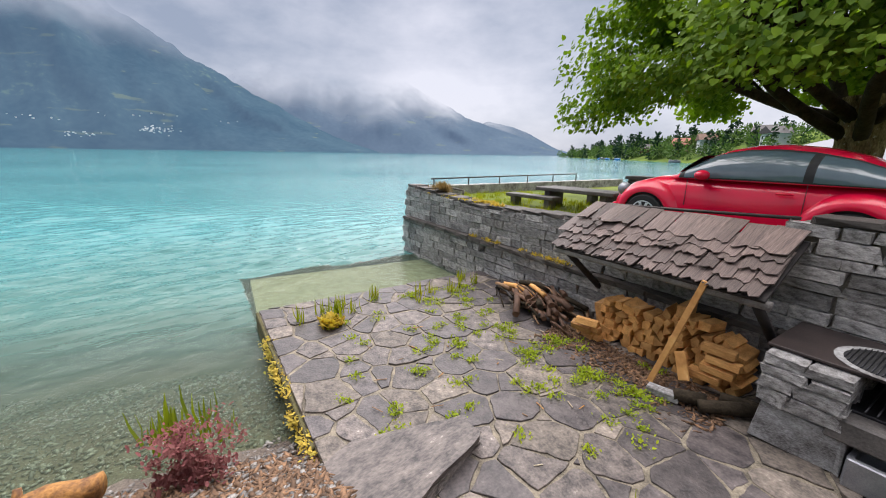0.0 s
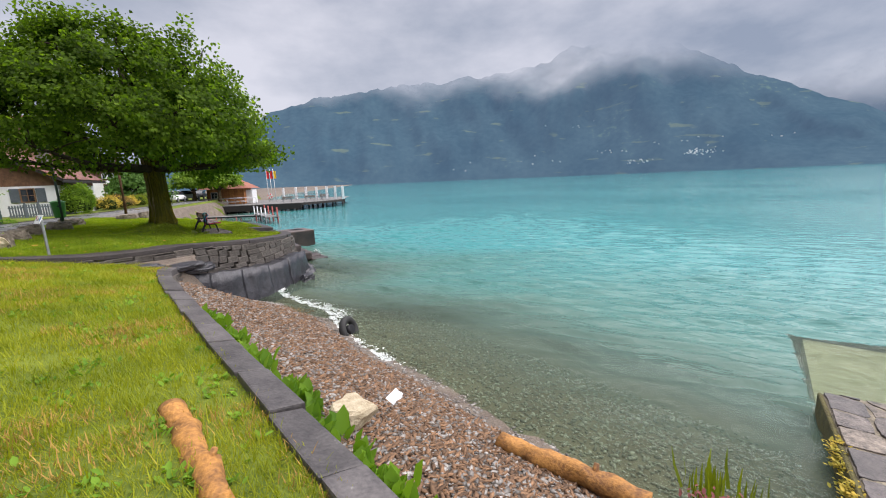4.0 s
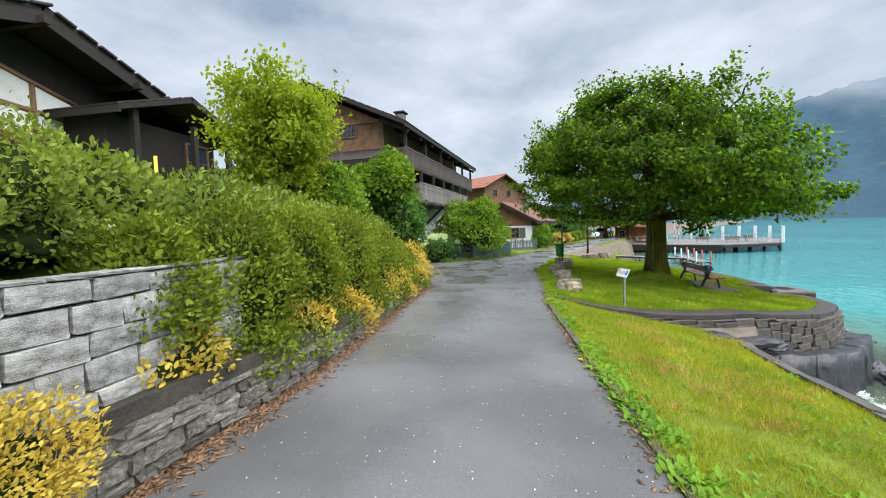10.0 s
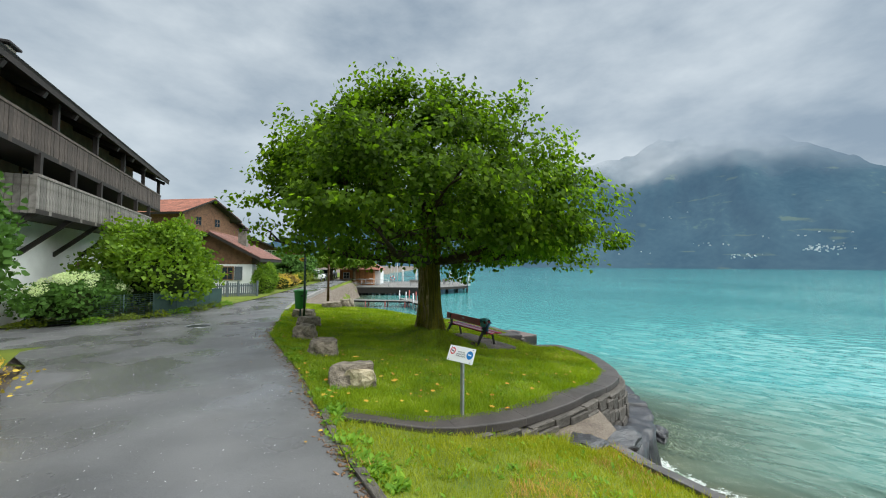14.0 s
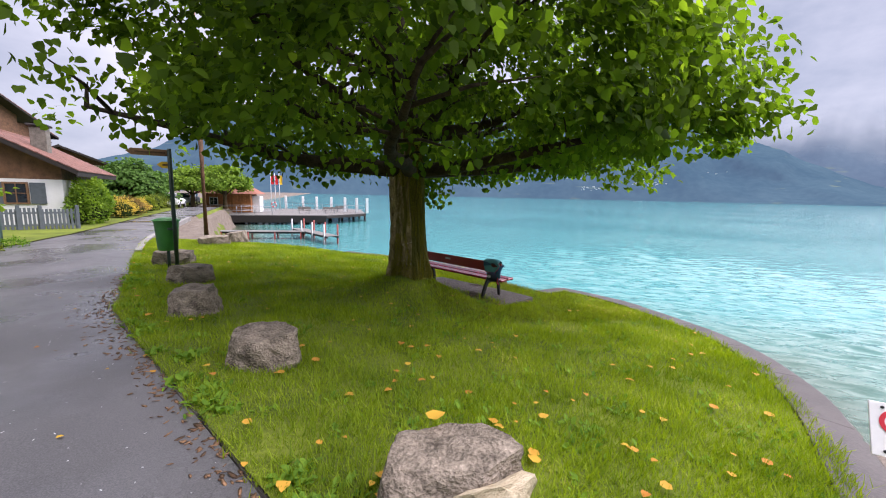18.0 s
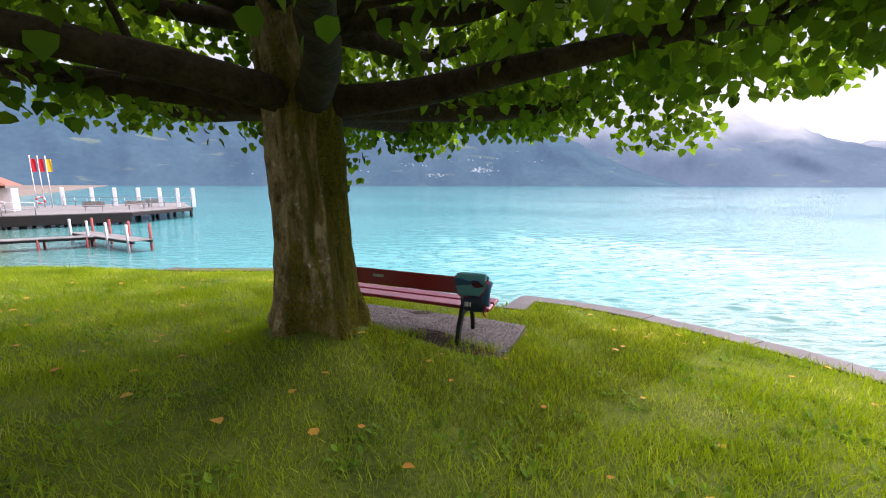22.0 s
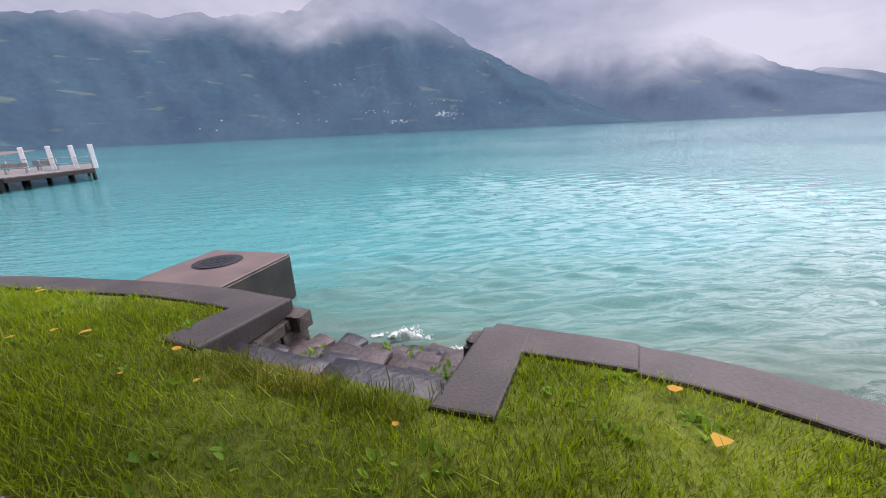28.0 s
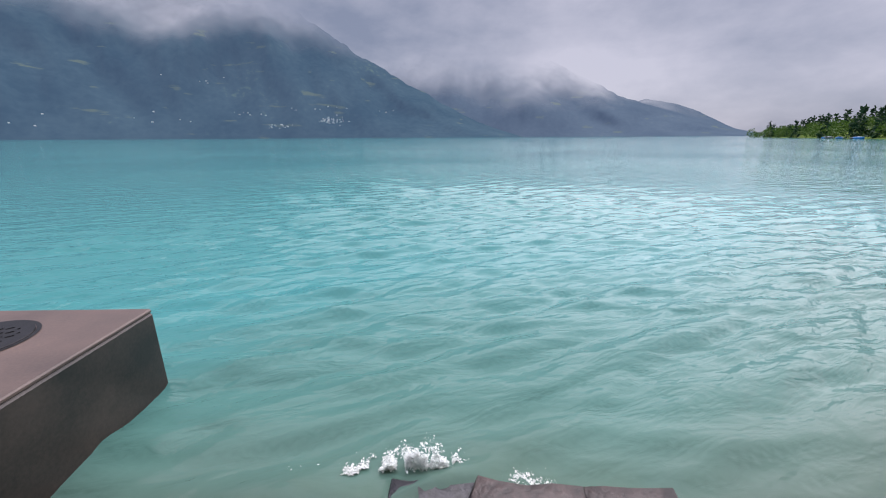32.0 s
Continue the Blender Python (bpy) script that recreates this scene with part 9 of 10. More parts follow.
for t, k, w, h, wallm, roofm, lab in ((0.875, 2.6, 11, 8, M_WHITE, M_WOOD, "white house with brown roof across the bay"), (0.83, 2.2, 13, 7, M_WOOD, M_ROOFR, "brown wooden house across the bay"), (0.92, 4.6, 10, 7, M_WOOD, M_ROOFD, "dark wooden chalet on the slope across the bay"), (0.80, 4.8, 9, 6, M_WHITE, M_ROOFR, "small pale house up the slope across the bay"), (0.70, 2.6, 9, 6, M_WOOD, M_ROOFD, "brown boat house across the bay"), (0.97, 3.2, 10, 7, M_WHITE, M_ROOFD, "pale house among trees across the bay")):
    p = shore_hill(t, k)
    ob = base("far_house", Matrix.Translation(p) @ Matrix.Rotation(radians(rf.uniform(-25, 25) - 20), 4, "Z"), lab, "house", "houses across the bay")
    part("wall", boxed(w, 8, h + 1, pose(0, 0, h / 2 - 0.5), 0.05), wallm, ob)
    bm = bmesh.new()
    prism(bm, [(-w * 0.66, h - 0.6), (w * 0.66, h - 0.6), (0, h + w * 0.30)], -5, 5)
    bmesh.ops.transform(bm, matrix=Matrix.Rotation(radians(90), 4, "X"), verts=bm.verts[:])
    part("roof", bm, roofm, ob)
    for row in range(2):
        for cx_ in (-0.3, 0.0, 0.3):
            for fy, q in ((4.02, 180), (-4.02, 0)):
                part("window", boxed(1.3, 0.12, 1.5, pose(cx_ * w, fy, 1.8 + row * 2.8, 0, 0, q), 0.02), M_GLASS, ob)
for i in range(9):
    p = shore_hill(0.60 + 0.36 * rf.random(), 0.35)
    ob = base("moored_boat", Matrix.Translation((p.x, p.y + 3.5, WATER)) @ Matrix.Rotation(rf.uniform(0, 3), 4, "Z"), rf.choice(("small white boat moored along the far shore", "covered blue boat moored along the far shore")), "boat", "boats along the far shore")
    bm = bmesh.new()
    tube(bm, [(-2.6, 0, 0.5), (-1.0, 0, 0.45), (1.0, 0, 0.5), (3.0, 0, 0.75)], [0.8, 1.0, 0.9, 0.08], 10)
    part("hull", bm, M_GREYRENDER if i % 3 else M_SBLUE, ob, smooth=True)
    part("cabin", boxed(1.8, 1.2, 0.7, pose(-0.3, 0, 1.4), 0.15), M_PIERW if i % 2 else M_GREYRENDER, ob)

# houses of the villages on the far side
white = np.zeros((0, 3))
boxes = []
for az0, daz, el0, del_, n in ((45.5, 2.2, 2.3, 0.5, 46), (39, 2.0, 1.5, 0.2, 18), (35, 4, 3.0, 0.4, 8), (30, 6, 6.5, 0.8, 5), (22, 8, 2.0, 1.0, 8), (48, 9, 3.6, 0.8, 10)):
    for _ in range(n):
        a, e = radians(az0 + rf.gauss(0, daz / 2)), radians(max(0.12, el0 + rf.gauss(0, del_ / 2)))
        boxes.append((a, e))
bm = bmesh.new()
for a, e in boxes:
    h = math.tan(radians(float(np.interp(math.degrees(a), RIDGE_AZ, RIDGE_EL))))
    t = min(0.9, math.tan(e) / max(0.02, (h * 1.35 - 0.35 * math.tan(e))))
    r = 2000 * (1 + 0.35 * t) - 34
    s = rf.uniform(2.6, 5.5)
    box(bm, s * 1.4, s, s * 0.8, Matrix.Translation((r * math.sin(a), r * math.cos(a), r * math.tan(e))) @ Matrix.Rotation(-a, 4, "Z"))
thing("far_village", bm, M_WHITE, "white specks of villages on the slope across the lake", "village", kind="stuff")
# ---- patio at the water, below the terrace ----
PT = pose(10.95, -15.6, 0, 0, 0, 41.84)


def on_patio(a, b, z=0.0):
    """World place of the point a metres towards the lake and b metres towards the terrace wall."""
    return PT @ Vector((a, -b, z))


def local(a, b, z, rx=0, ry=0, rz=0):
    return PT @ pose(a, -b, z, rx, ry, rz)


rp = random.Random(31)
M_JOINT = mat("sandy_mortar_joint", (0.30, 0.255, 0.185), 0.85, 0, (0.08, 0.068, 0.05), 7, 50, 0.7, depth=0.02)
M_MOSS = mat("mossy_slab_edge", (0.14, 0.125, 0.04), 0.95, 0, (0.06, 0.05, 0.025), 7, 40, 0.9, tone=(0.24, 0.20, 0.06), depth=0.04)
M_PAVE = mat("wet_flagstone", (0.20, 0.165, 0.145), 0.55, 0, (0.030, 0.025, 0.024), 9, 42, 1.0, 0.5, vary=0.3, tone=(0.55, 0.50, 0.44), depth=0.02)
patio = base("pavement_patio", PT, "wet irregular flagstone patio with weeds in its joints", "patio", kind="structure")
part("bed", boxed(6.6, 4.95, 0.6, pose(0.45, -2.475, -1.998), 0.03), M_JOINT, patio)
part("edge", boxed(3.74, 0.05, 0.42, pose(1.87, 0.024, -1.93), 0.012), M_MOSS, patio, "mossy slab edge")
part("sunken_slab", prismed([(3.7, 0), (7.0, -0.2), (6.6, -4.9), (3.7, -4.9)], -2.6, -2.11), M_PALE, patio, "yellowish slab under the water")
seeds = []
for _ in range(9000):
    p = Vector((rp.uniform(-2.9, 3.72), rp.uniform(-4.9, 0)))
    gap = 0.24 + 0.62 * abs(noise.noise(Vector((p.x, p.y, 3.0)) * 1.3))
    if all((p - q).length > gap for q in seeds):
        seeds.append(p)


def clip_poly(poly, n, d):
    """The part of a polygon on the side where n.p < d."""
    out = []
    for i, a in enumerate(poly):
        b = poly[(i + 1) % len(poly)]
        da, db = a.dot(n) - d, b.dot(n) - d
        if da <= 0:
            out.append(a)
        if (da < 0) != (db < 0):
            out.append(a.lerp(b, da / (da - db)))
    return out


def cells(seeds, outline, reach=1.6):
    heavy = {i: rp.uniform(-0.055, 0.055) for i in range(len(seeds))}
    heavy = {tuple(q): heavy[i] for i, q in enumerate(seeds)}
    for p in seeds:
        poly = [Vector(q) for q in outline]
        for q in sorted(seeds, key=lambda s: (s - p).length)[1:18]:
            if (q - p).length < reach and poly:
                n = (q - p).normalized()
                poly = clip_poly(poly, n, n.dot((p + q) / 2) + (heavy[tuple(p)] - heavy[tuple(q)]) / (2 * (q - p).length))
        if len(poly) > 2:
            yield p, poly


def slab_stone(name, poly, c, shrink, z0, z1, parent, material, bev=0.004):
    pts = []
    for i, p in enumerate(poly):
        nx = poly[(i + 1) % len(poly)]
        ln = (nx - p).length
        if ln < 0.03:
            continue
        n = max(1, int(ln / 0.07))
        for k in range(n):
            q = p.lerp(nx, k / n)
            wob = 0.022 * noise.noise(Vector((q.x * 5.5, q.y * 5.5, 7.0 + z1 * 50))) + 0.016 * noise.noise(Vector((q.x * 17, q.y * 17, 3.0 + z1 * 50)))
            q = c + (q - c) * (1 - (shrink * (0.75 if k else 1.0) + wob + 0.004) / max(0.12, (q - c).length))
            pts.append((q.x, q.y))
    if len(pts) > 2:
        bm = bmesh.new()
        tilt = Vector((rp.uniform(-0.014, 0.014), rp.uniform(-0.014, 0.014)))
        prism(bm, pts, z0, lambda x, y: z1 + tilt.x * (x - c.x) + tilt.y * (y - c.y))
        bmesh.ops.bevel(bm, geom=[e for e in bm.edges if all(v.co.z > z0 + 0.01 for v in e.verts)], offset=bev, segments=1, affect="EDGES", profile=0.5)
        part(name, bm, material, parent)


M_PAVED = mat("dark_slate_flag", (0.12, 0.10, 0.095), 0.5, 0, (0.03, 0.025, 0.026), 7, 36, 1.0, 0.5, vary=0.3, tone=(0.26, 0.23, 0.21), depth=0.02)
M_PAVET = mat("tan_limestone_flag", (0.26, 0.215, 0.175), 0.65, 0, (0.06, 0.05, 0.042), 8, 36, 1.0, 0.5, vary=0.3, tone=(0.44, 0.40, 0.34), depth=0.02)
for c, poly in cells(seeds, [(-2.95, -4.9), (3.73, -4.9), (3.73, 0.0), (-2.95, 0.0)]):
    slab_stone("flagstone", poly, c, 0.022, -1.78, -1.688 + rp.uniform(-0.005, 0.012), patio, rp.choice((M_PAVE, M_PAVED, M_PAVED, M_PAVET)))
front = base("stone_block", local(-0.72, 0.32, -1.72, 0, 0, 8), "large rough brown-grey slab at the patio corner", "stone block")
bk = new("body", boulder_mesh(95, M_PAVE))
bk.parent, bk.scale = front, (1.0, 2.1, 0.36)
tips = []
for _ in range(95):
    tips.append(on_patio(rp.uniform(-1.6, 3.2), rp.uniform(0.4, 4.3), -1.68))
for a, b, n in ((0.6, 1.5, 3), (1.0, 2.2, 4), (0.2, 2.9, 5), (-0.6, 3.2, 6), (-1.2, 3.5, 7), (-0.4, 2.6, 4), (1.7, 2.6, 4), (0.9, 3.3, 5), (0.3, 3.6, 5), (-1.4, 2.9, 4)):
    tips += [on_patio(a + rp.gauss(0, 0.12), b + rp.gauss(0, 0.12), -1.68) for _ in range(n)]
M_PWEED = leaf_mat("yellow_green_weed_leaf", (0.36, 0.42, 0.03), (0.14, 0.22, 0.02), 0.3)
rosettes("patio_weeds", np.array(tips), 0.04, 42, M_PWEED, "bright green weed tufts in the patio joints", OVAL, 0.9)
rosettes("patio_grass_tufts", np.array([on_patio(rp.gauss(2.9, 0.25), rp.gauss(1.1, 0.3), -1.69) for _ in range(8)] + [on_patio(rp.uniform(2.6, 3.6), rp.uniform(1.2, 4.2), -1.69) for _ in range(10)]), 0.22, 14, M_BLADE, "tall grass tufts at the water edge of the patio", BLADE, 2.0)
rosettes("orange_weed", np.array([on_patio(2.55 + rp.uniform(-0.1, 0.1), 0.95 + rp.uniform(-0.1, 0.1), -1.69) for _ in range(5)]), 0.16, 40, M_YELLOW, "ochre withered weed tuft on the patio", OVAL, 1.6)
edge_moss = np.array([on_patio(rp.uniform(-0.2, 2.6), -0.02, rp.uniform(-1.95, -1.72)) for _ in range(90)])
rosettes("edge_moss", edge_moss, 0.05, 22, M_YELLOW, "golden moss hanging on the patio edge", OVAL, 0.5)
for i in range(26):
    a, b, r = rp.uniform(-1.4, 2.0), rp.uniform(0.6, 4.2), rp.uniform(0, 180)
    thing("wood_chip", boxed(rp.uniform(0.03, 0.16), 0.012, 0.008, local(a, b, -1.672, 0, 0, r), 0.003), rp.choice((M_OLDWOOD, M_DRIFT, M_PALE)), "small pale wood chip on the flagstones", "wood chip", "chips on the patio")

# terrace wall in courses, with a ledge
M_OLDST = mat("old_terrace_stone", (0.50, 0.485, 0.465), 0.85, 0, (0.11, 0.10, 0.095), 4, 28, 1.0, vary=0.4, tone=(0.64, 0.63, 0.61), depth=0.03)
OBLOCKS = [block_mesh("stone", 110 + i, M_OLDST, 0.07, 0.06) for i in range(6)]
tw = base("wall_terrace", Matrix(), "old grey coursed stone wall along the patio", "wall", kind="structure")


def along(x, y):
    return (Vector((x, y)) - Vector((10.95, -15.6))).dot(Vector((0.745, 0.667)))


def wall_top(x, y):
    return float(np.interp(along(x, y), (-7, -1.75, -1.7, 1.4, 3.9, 7.6), (0.44, 0.38, 0.0, -0.06, -0.18, 0.06)))


wl_lo = [on_patio(7.62 - 0.4 * i, 4.92).to_2d() for i in range(34)]
wl_hi = [on_patio(7.6 - 0.4 * i, 5.0).to_2d() for i in range(34)]
bm = bmesh.new()
ribbon(bm, [on_patio(7.6 - 0.2 * i, 4.97).to_2d() for i in range(68)], [on_patio(7.6 - 0.2 * i, 5.4).to_2d() for i in range(68)], lambda x, y: -2.6, lambda x, y: wall_top(x, y) - 0.05)
part("core", bm, M_MORTAR, tw)
bm = bmesh.new()
ribbon(bm, [on_patio(7.56, 5.0 + 0.5 * i).to_2d() for i in range(22)], [on_patio(7.2, 5.0 + 0.5 * i).to_2d() for i in range(22)], lambda x, y: -2.6, lambda x, y: 0.02)
part("return_wall", bm, M_OLDST, tw)
lay_stones(tw, wl_lo, lambda x, y: -2.1 if along(x, y) > 3.5 else -1.72, lambda x, y: -1.0, (0.13, 0.22), (0.22, 0.62), 0.2, OBLOCKS, 51, 0.0, 170)
for i in range(20):
    a = 7.65 - 0.5 * i
    m = Matrix.Translation(on_patio(a - 0.25, 4.88, -0.955)) @ Matrix.Rotation(radians(41.84), 4, "Z") @ Matrix.Diagonal((0.49, 0.26, 0.09, 1))
    share("ledge_stone", rp.choice(DBLOCKS), tw, m)
lay_stones(tw, wl_hi, lambda x, y: -0.91, lambda x, y: wall_top(x, y) - 0.04, (0.11, 0.2), (0.2, 0.6), 0.18, OBLOCKS, 53, 0.0, 210)
for i in range(24):
    a = 7.6 - 0.56 * (i + 0.5)
    c = on_patio(a, 5.16)
    m = Matrix.Translation((c.x, c.y, wall_top(c.x, c.y) - 0.01 + rp.uniform(-0.01, 0.015))) @ Matrix.Rotation(radians(41.84 + rp.uniform(-2, 2)), 4, "Z") @ Matrix.Diagonal((0.55, 0.46, 0.08, 1))
    share("top_stone", rp.choice(DBLOCKS), tw, m)
bm = bmesh.new()
prism(bm, [tuple(on_patio(a, b).to_2d()) for a, b in ((7.3, 5.35), (7.3, 16), (-9, 16), (-9, 5.35))], -2.4, -0.27)
thing("ground_terrace", bm, M_GRASS, "grass terrace above the patio wall", "terrace", kind="structure")
rosettes("terrace_grass", np.array([on_patio(rp.uniform(1.2, 7.0), rp.uniform(5.5, 9), -0.27) for _ in range(260)]), 0.11, 16, M_BLADE, "rough grass on the terrace", BLADE, 1.4)
rosettes("wall_weeds", np.array([on_patio(rp.uniform(3.0, 6.4), rp.uniform(4.95, 5.3), -0.12) for _ in range(40)] + [on_patio(rp.uniform(1, 5), 4.82, -0.9) for _ in range(14)]), 0.07, 16, M_YELLOW, "ochre moss and weeds on the wall top", OVAL, 1.0)
rosettes("dry_bush", np.array([on_patio(6.0 + rp.gauss(0, 0.12), 5.2 + rp.gauss(0, 0.1), -0.02 + rp.uniform(0, 0.14)) for _ in range(40)]), 0.16, 14, M_RUST, "dry straw-coloured bush on the wall", BLADE, 0.9)

# rails on the terrace
M_RAIL = mat("rusty_dark_rail_pipe", (0.075, 0.06, 0.055), 0.5, 0.5, (0.035, 0.03, 0.028), 9, 80, 0.3)


def rail(name, pts, posts, label, r=0.022):
    ob = base(name, PT, label, "railing")
    part("top_rail", tubed([(a, -b, z) for a, b, z in pts], r, 8), M_RAIL, ob, smooth=True)
    for a, b, z0, z1 in posts:
        part("post", tubed([(a, -b, z0), (a, -b, z1)], r, 8), M_RAIL, ob, smooth=True)


rail("pipe_railing", [(0.9, 5.1, 0.0), (0.87, 5.1, 0.18), (0.80, 5.1, 0.235), (-0.45, 5.1, 0.29), (-1.78, 5.1, 0.36)], [(0.0, 5.1, -0.05, 0.27), (-1.7, 5.1, 0.0, 0.35)], "bent dark pipe railing on the terrace wall")
rail("lake_railing", [(7.3, 5.6, 0.24), (7.3, 8.5, 0.27), (7.3, 12.5, 0.3)], [(7.3, 5.7 + 1.35 * i, -0.27, 0.26) for i in range(6)], "dark pipe railing along the lake edge")
rail("low_railing", [(6.6, 5.7, 0.05), (5.7, 5.7, 0.0)], [(6.6, 5.7, -0.27, 0.05), (5.7, 5.7, -0.27, 0.0)], "low dark pipe rail on the terrace")

# stone table and benches
M_TABLE = mat("mossy_stone_slab", (0.15, 0.135, 0.125), 0.7, 0, (0.06, 0.055, 0.05), 4, 40, 0.6, tone=(0.28, 0.27, 0.25), depth=0.02)


def slab_table(name, a, b, l, w, h, label, category, rz=0):
    ob = base(name, local(a, b, -0.27, 0, 0, rz), label, category)
    part("slab", boxed(l, w, 0.085, pose(0, 0, h - 0.042), 0.014), M_TABLE, ob)
    for sx in (-0.36, 0.36):
        part("leg", boxed(0.17, w * 0.75, h - 0.085, pose(sx * l, 0, (h - 0.085) / 2), 0.015), M_TABLE, ob, "rough stone pier")


slab_table("stone_table", 2.9, 7.2, 2.1, 0.8, 0.5, "dark mossy stone slab table on the terrace", "table", 6)
slab_table("stone_bench", 3.9, 6.6, 1.5, 0.36, 0.3, "low stone slab bench beside the table", "bench", 6)
slab_table("stone_bench", 2.8, 8.4, 1.7, 0.4, 0.36, "stone slab bench behind the table", "bench", 3)
pillar = base("stone_pillar", local(2.6, 9.2, -0.27), "short dark stone pillar on the terrace", "pillar")
part("shaft", boxed(0.5, 0.45, 0.7, pose(0, 0, 0.35), 0.03), M_DARKST, pillar)
part("cap", boxed(0.6, 0.55, 0.09, pose(0, 0, 0.745), 0.015), M_TABLE, pillar)
sgn = base("barrier_board", local(1.25, 5.75, -0.27, 0, 0, 4), "small white board with a red mark on the terrace", "sign")
part("board", boxed(0.62, 0.02, 0.12, pose(0, 0, 0.26), 0.004), M_SIGNW, sgn)
part("red_mark", boxed(0.12, 0.006, 0.09, pose(-0.22, -0.014 + 0.028 * 0, 0.26), 0.001), M_SRED, sgn, "red square mark")
for sx in (-0.25, 0.25):
    part("peg", boxed(0.02, 0.02, 0.22, pose(sx, 0.01, 0.10)), M_GREYWOOD, sgn)

# lean-to shingle roof over the firewood
lean = base("lean_to", PT, "lean-to roof of weathered wooden shingles on the stone wall", "lean-to roof")
SL_T, SL_B = Vector((0, -4.92, 0.16)), Vector((0, -3.92, -0.36))
M_SHINGLE = mat("wet_brown_shingle", (0.19, 0.135, 0.115), 0.55, 0, (0.06, 0.042, 0.037), 2.2, 9, 0.9, 0.4, vary=0.45, tone=(0.34, 0.22, 0.14), depth=0.01, stretch=(5, 0.5, 1))
SHING = []
for i in range(5):
    bm = bmesh.new()
    w = [rp.uniform(-0.03, 0.03) for _ in range(6)]
    prism(bm, [(-0.5, 0), (0.5, 0), (0.5 + w[0], -1 + w[1]), (0.25, -1 + w[2] * 3), (0.05, -1 + w[1] * 3.5), (-0.15, -1 + w[3] * 3), (-0.35, -1 + w[0] * 3), (-0.5 + w[4], -1 + w[5])], 0, 1)
    me = bpy.data.meshes.new("shingle")
    bm.to_mesh(me)
    bm.free()
    me.materials.append(M_SHINGLE)
    SHING.append(me)
sl = (SL_B - SL_T)
pitch = math.degrees(math.atan2(-sl.z, sl.y))
for row, (d0, ln, wid) in enumerate(((0.70, 0.44, 0.15), (0.52, 0.44, 0.16), (0.34, 0.44, 0.17), (0.16, 0.46, 0.18), (-0.04, 0.52, 0.26))):
    a = -1.95 + rp.uniform(-0.05, 0.05)
    while a < 0.72:
        w = wid * rp.uniform(0.65, 1.3)
        p = SL_T + sl.normalized() * (d0 + rp.uniform(-0.045, 0.045))
        up = 0.02 + 0.018 * row
        m = pose(a + w / 2, p.y, p.z + up, -pitch + 180 - 180, 0, rp.uniform(-2, 2))
        m = Matrix.Translation((a + w / 2, p.y, p.z + up)) @ Matrix.Rotation(math.atan2(sl.z, sl.y) , 4, "X") @ Matrix.Rotation(radians(rp.uniform(-4, 4) + 180), 4, "Z") @ Matrix.Rotation(radians(-3 + rp.uniform(-2.5, 2.0)), 4, "X") @ Matrix.Diagonal((w - 0.006, ln, 0.012, 1))
        share("shingle", rp.choice(SHING), lean, m)
        a += w
rot = Matrix.Rotation(math.atan2(sl.z, sl.y), 4, "X")
mid = (SL_T + SL_B) / 2
part("deck", boxed(2.68, 1.08, 0.03, Matrix.Translation((-0.62, mid.y, mid.z - 0.02)) @ rot, 0.004), M_DARKWOOD, lean, "dark boarding under the shingles")
part("eave_beam", tubed([(-2.0, SL_B.y - 0.08, SL_B.z - 0.05), (0.75, SL_B.y - 0.08, SL_B.z - 0.05)], 0.05, 10), M_GREYWOOD, lean, smooth=True)
for a in (-1.88, 0.5):
    part("strut", tubed([(a, -4.86, -1.12), (a, SL_B.y - 0.1, SL_B.z - 0.08)], 0.05, 8), M_DARKWOOD, lean, smooth=True)

# split firewood
M_SPLIT = mat("fresh_split_wood", (0.74, 0.40, 0.13), 0.75, 0, (0.48, 0.22, 0.06), 3, 14, 0.5, vary=0.3, tone=(0.80, 0.52, 0.22))
LOGS = []
for i, outline in enumerate((((-0.5, -0.5), (0.5, -0.42), (0.3, 0.4), (-0.2, 0.5)), ((-0.5, -0.5), (0.5, -0.5), (0.0, 0.5)), ((-0.5, -0.3), (0.1, -0.5), (0.5, 0.1), (0.2, 0.5), (-0.4, 0.4)), ((-0.5, -0.5), (0.5, -0.4), (0.45, 0.45), (-0.45, 0.5)), ((0, -0.5), (0.5, 0.0), (0.0, 0.5), (-0.5, 0.2)))):
    bm = bmesh.new()
    prism(bm, outline, -0.5, 0.5)
    bmesh.ops.transform(bm, matrix=Matrix.Rotation(radians(90), 4, "X"), verts=bm.verts[:])
    bmesh.ops.bevel(bm, geom=bm.edges[:], offset=0.04, segments=1, affect="EDGES", profile=0.5)
    me = bpy.data.meshes.new("log")
    bm.to_mesh(me)
    bm.free()
    me.materials.append(M_SPLIT)
    LOGS.append(me)
stack = base("firewood_stack", PT, "stack of freshly split orange firewood under the lean-to", "firewood")
z, row = -1.69, 0
while z < -0.7:
    h = rp.uniform(0.10, 0.14)
    a = -1.86 + rp.uniform(0, 0.05)
    while a < 0.08:
        w = rp.uniform(0.10, 0.20)
        top = float(np.interp(a, (-1.9, -1.5, -1.1, -0.6, -0.1, 0.1), (-1.10, -0.92, -0.78, -1.02, -1.0, -1.12)))
        if z + h < top:
            share("log", rp.choice(LOGS), stack, pose(a + w / 2, -4.5 + rp.uniform(0.0, 0.07), z + h / 2, rp.uniform(-6, 6), rp.choice((0, 90, 180, 270)) + rp.uniform(-16, 16), rp.uniform(-7, 7)) @ Matrix.Diagonal((w * 1.04, 0.36, h * 1.08, 1)))
        a += w * 0.97
    z += h * 0.94
    row += 1
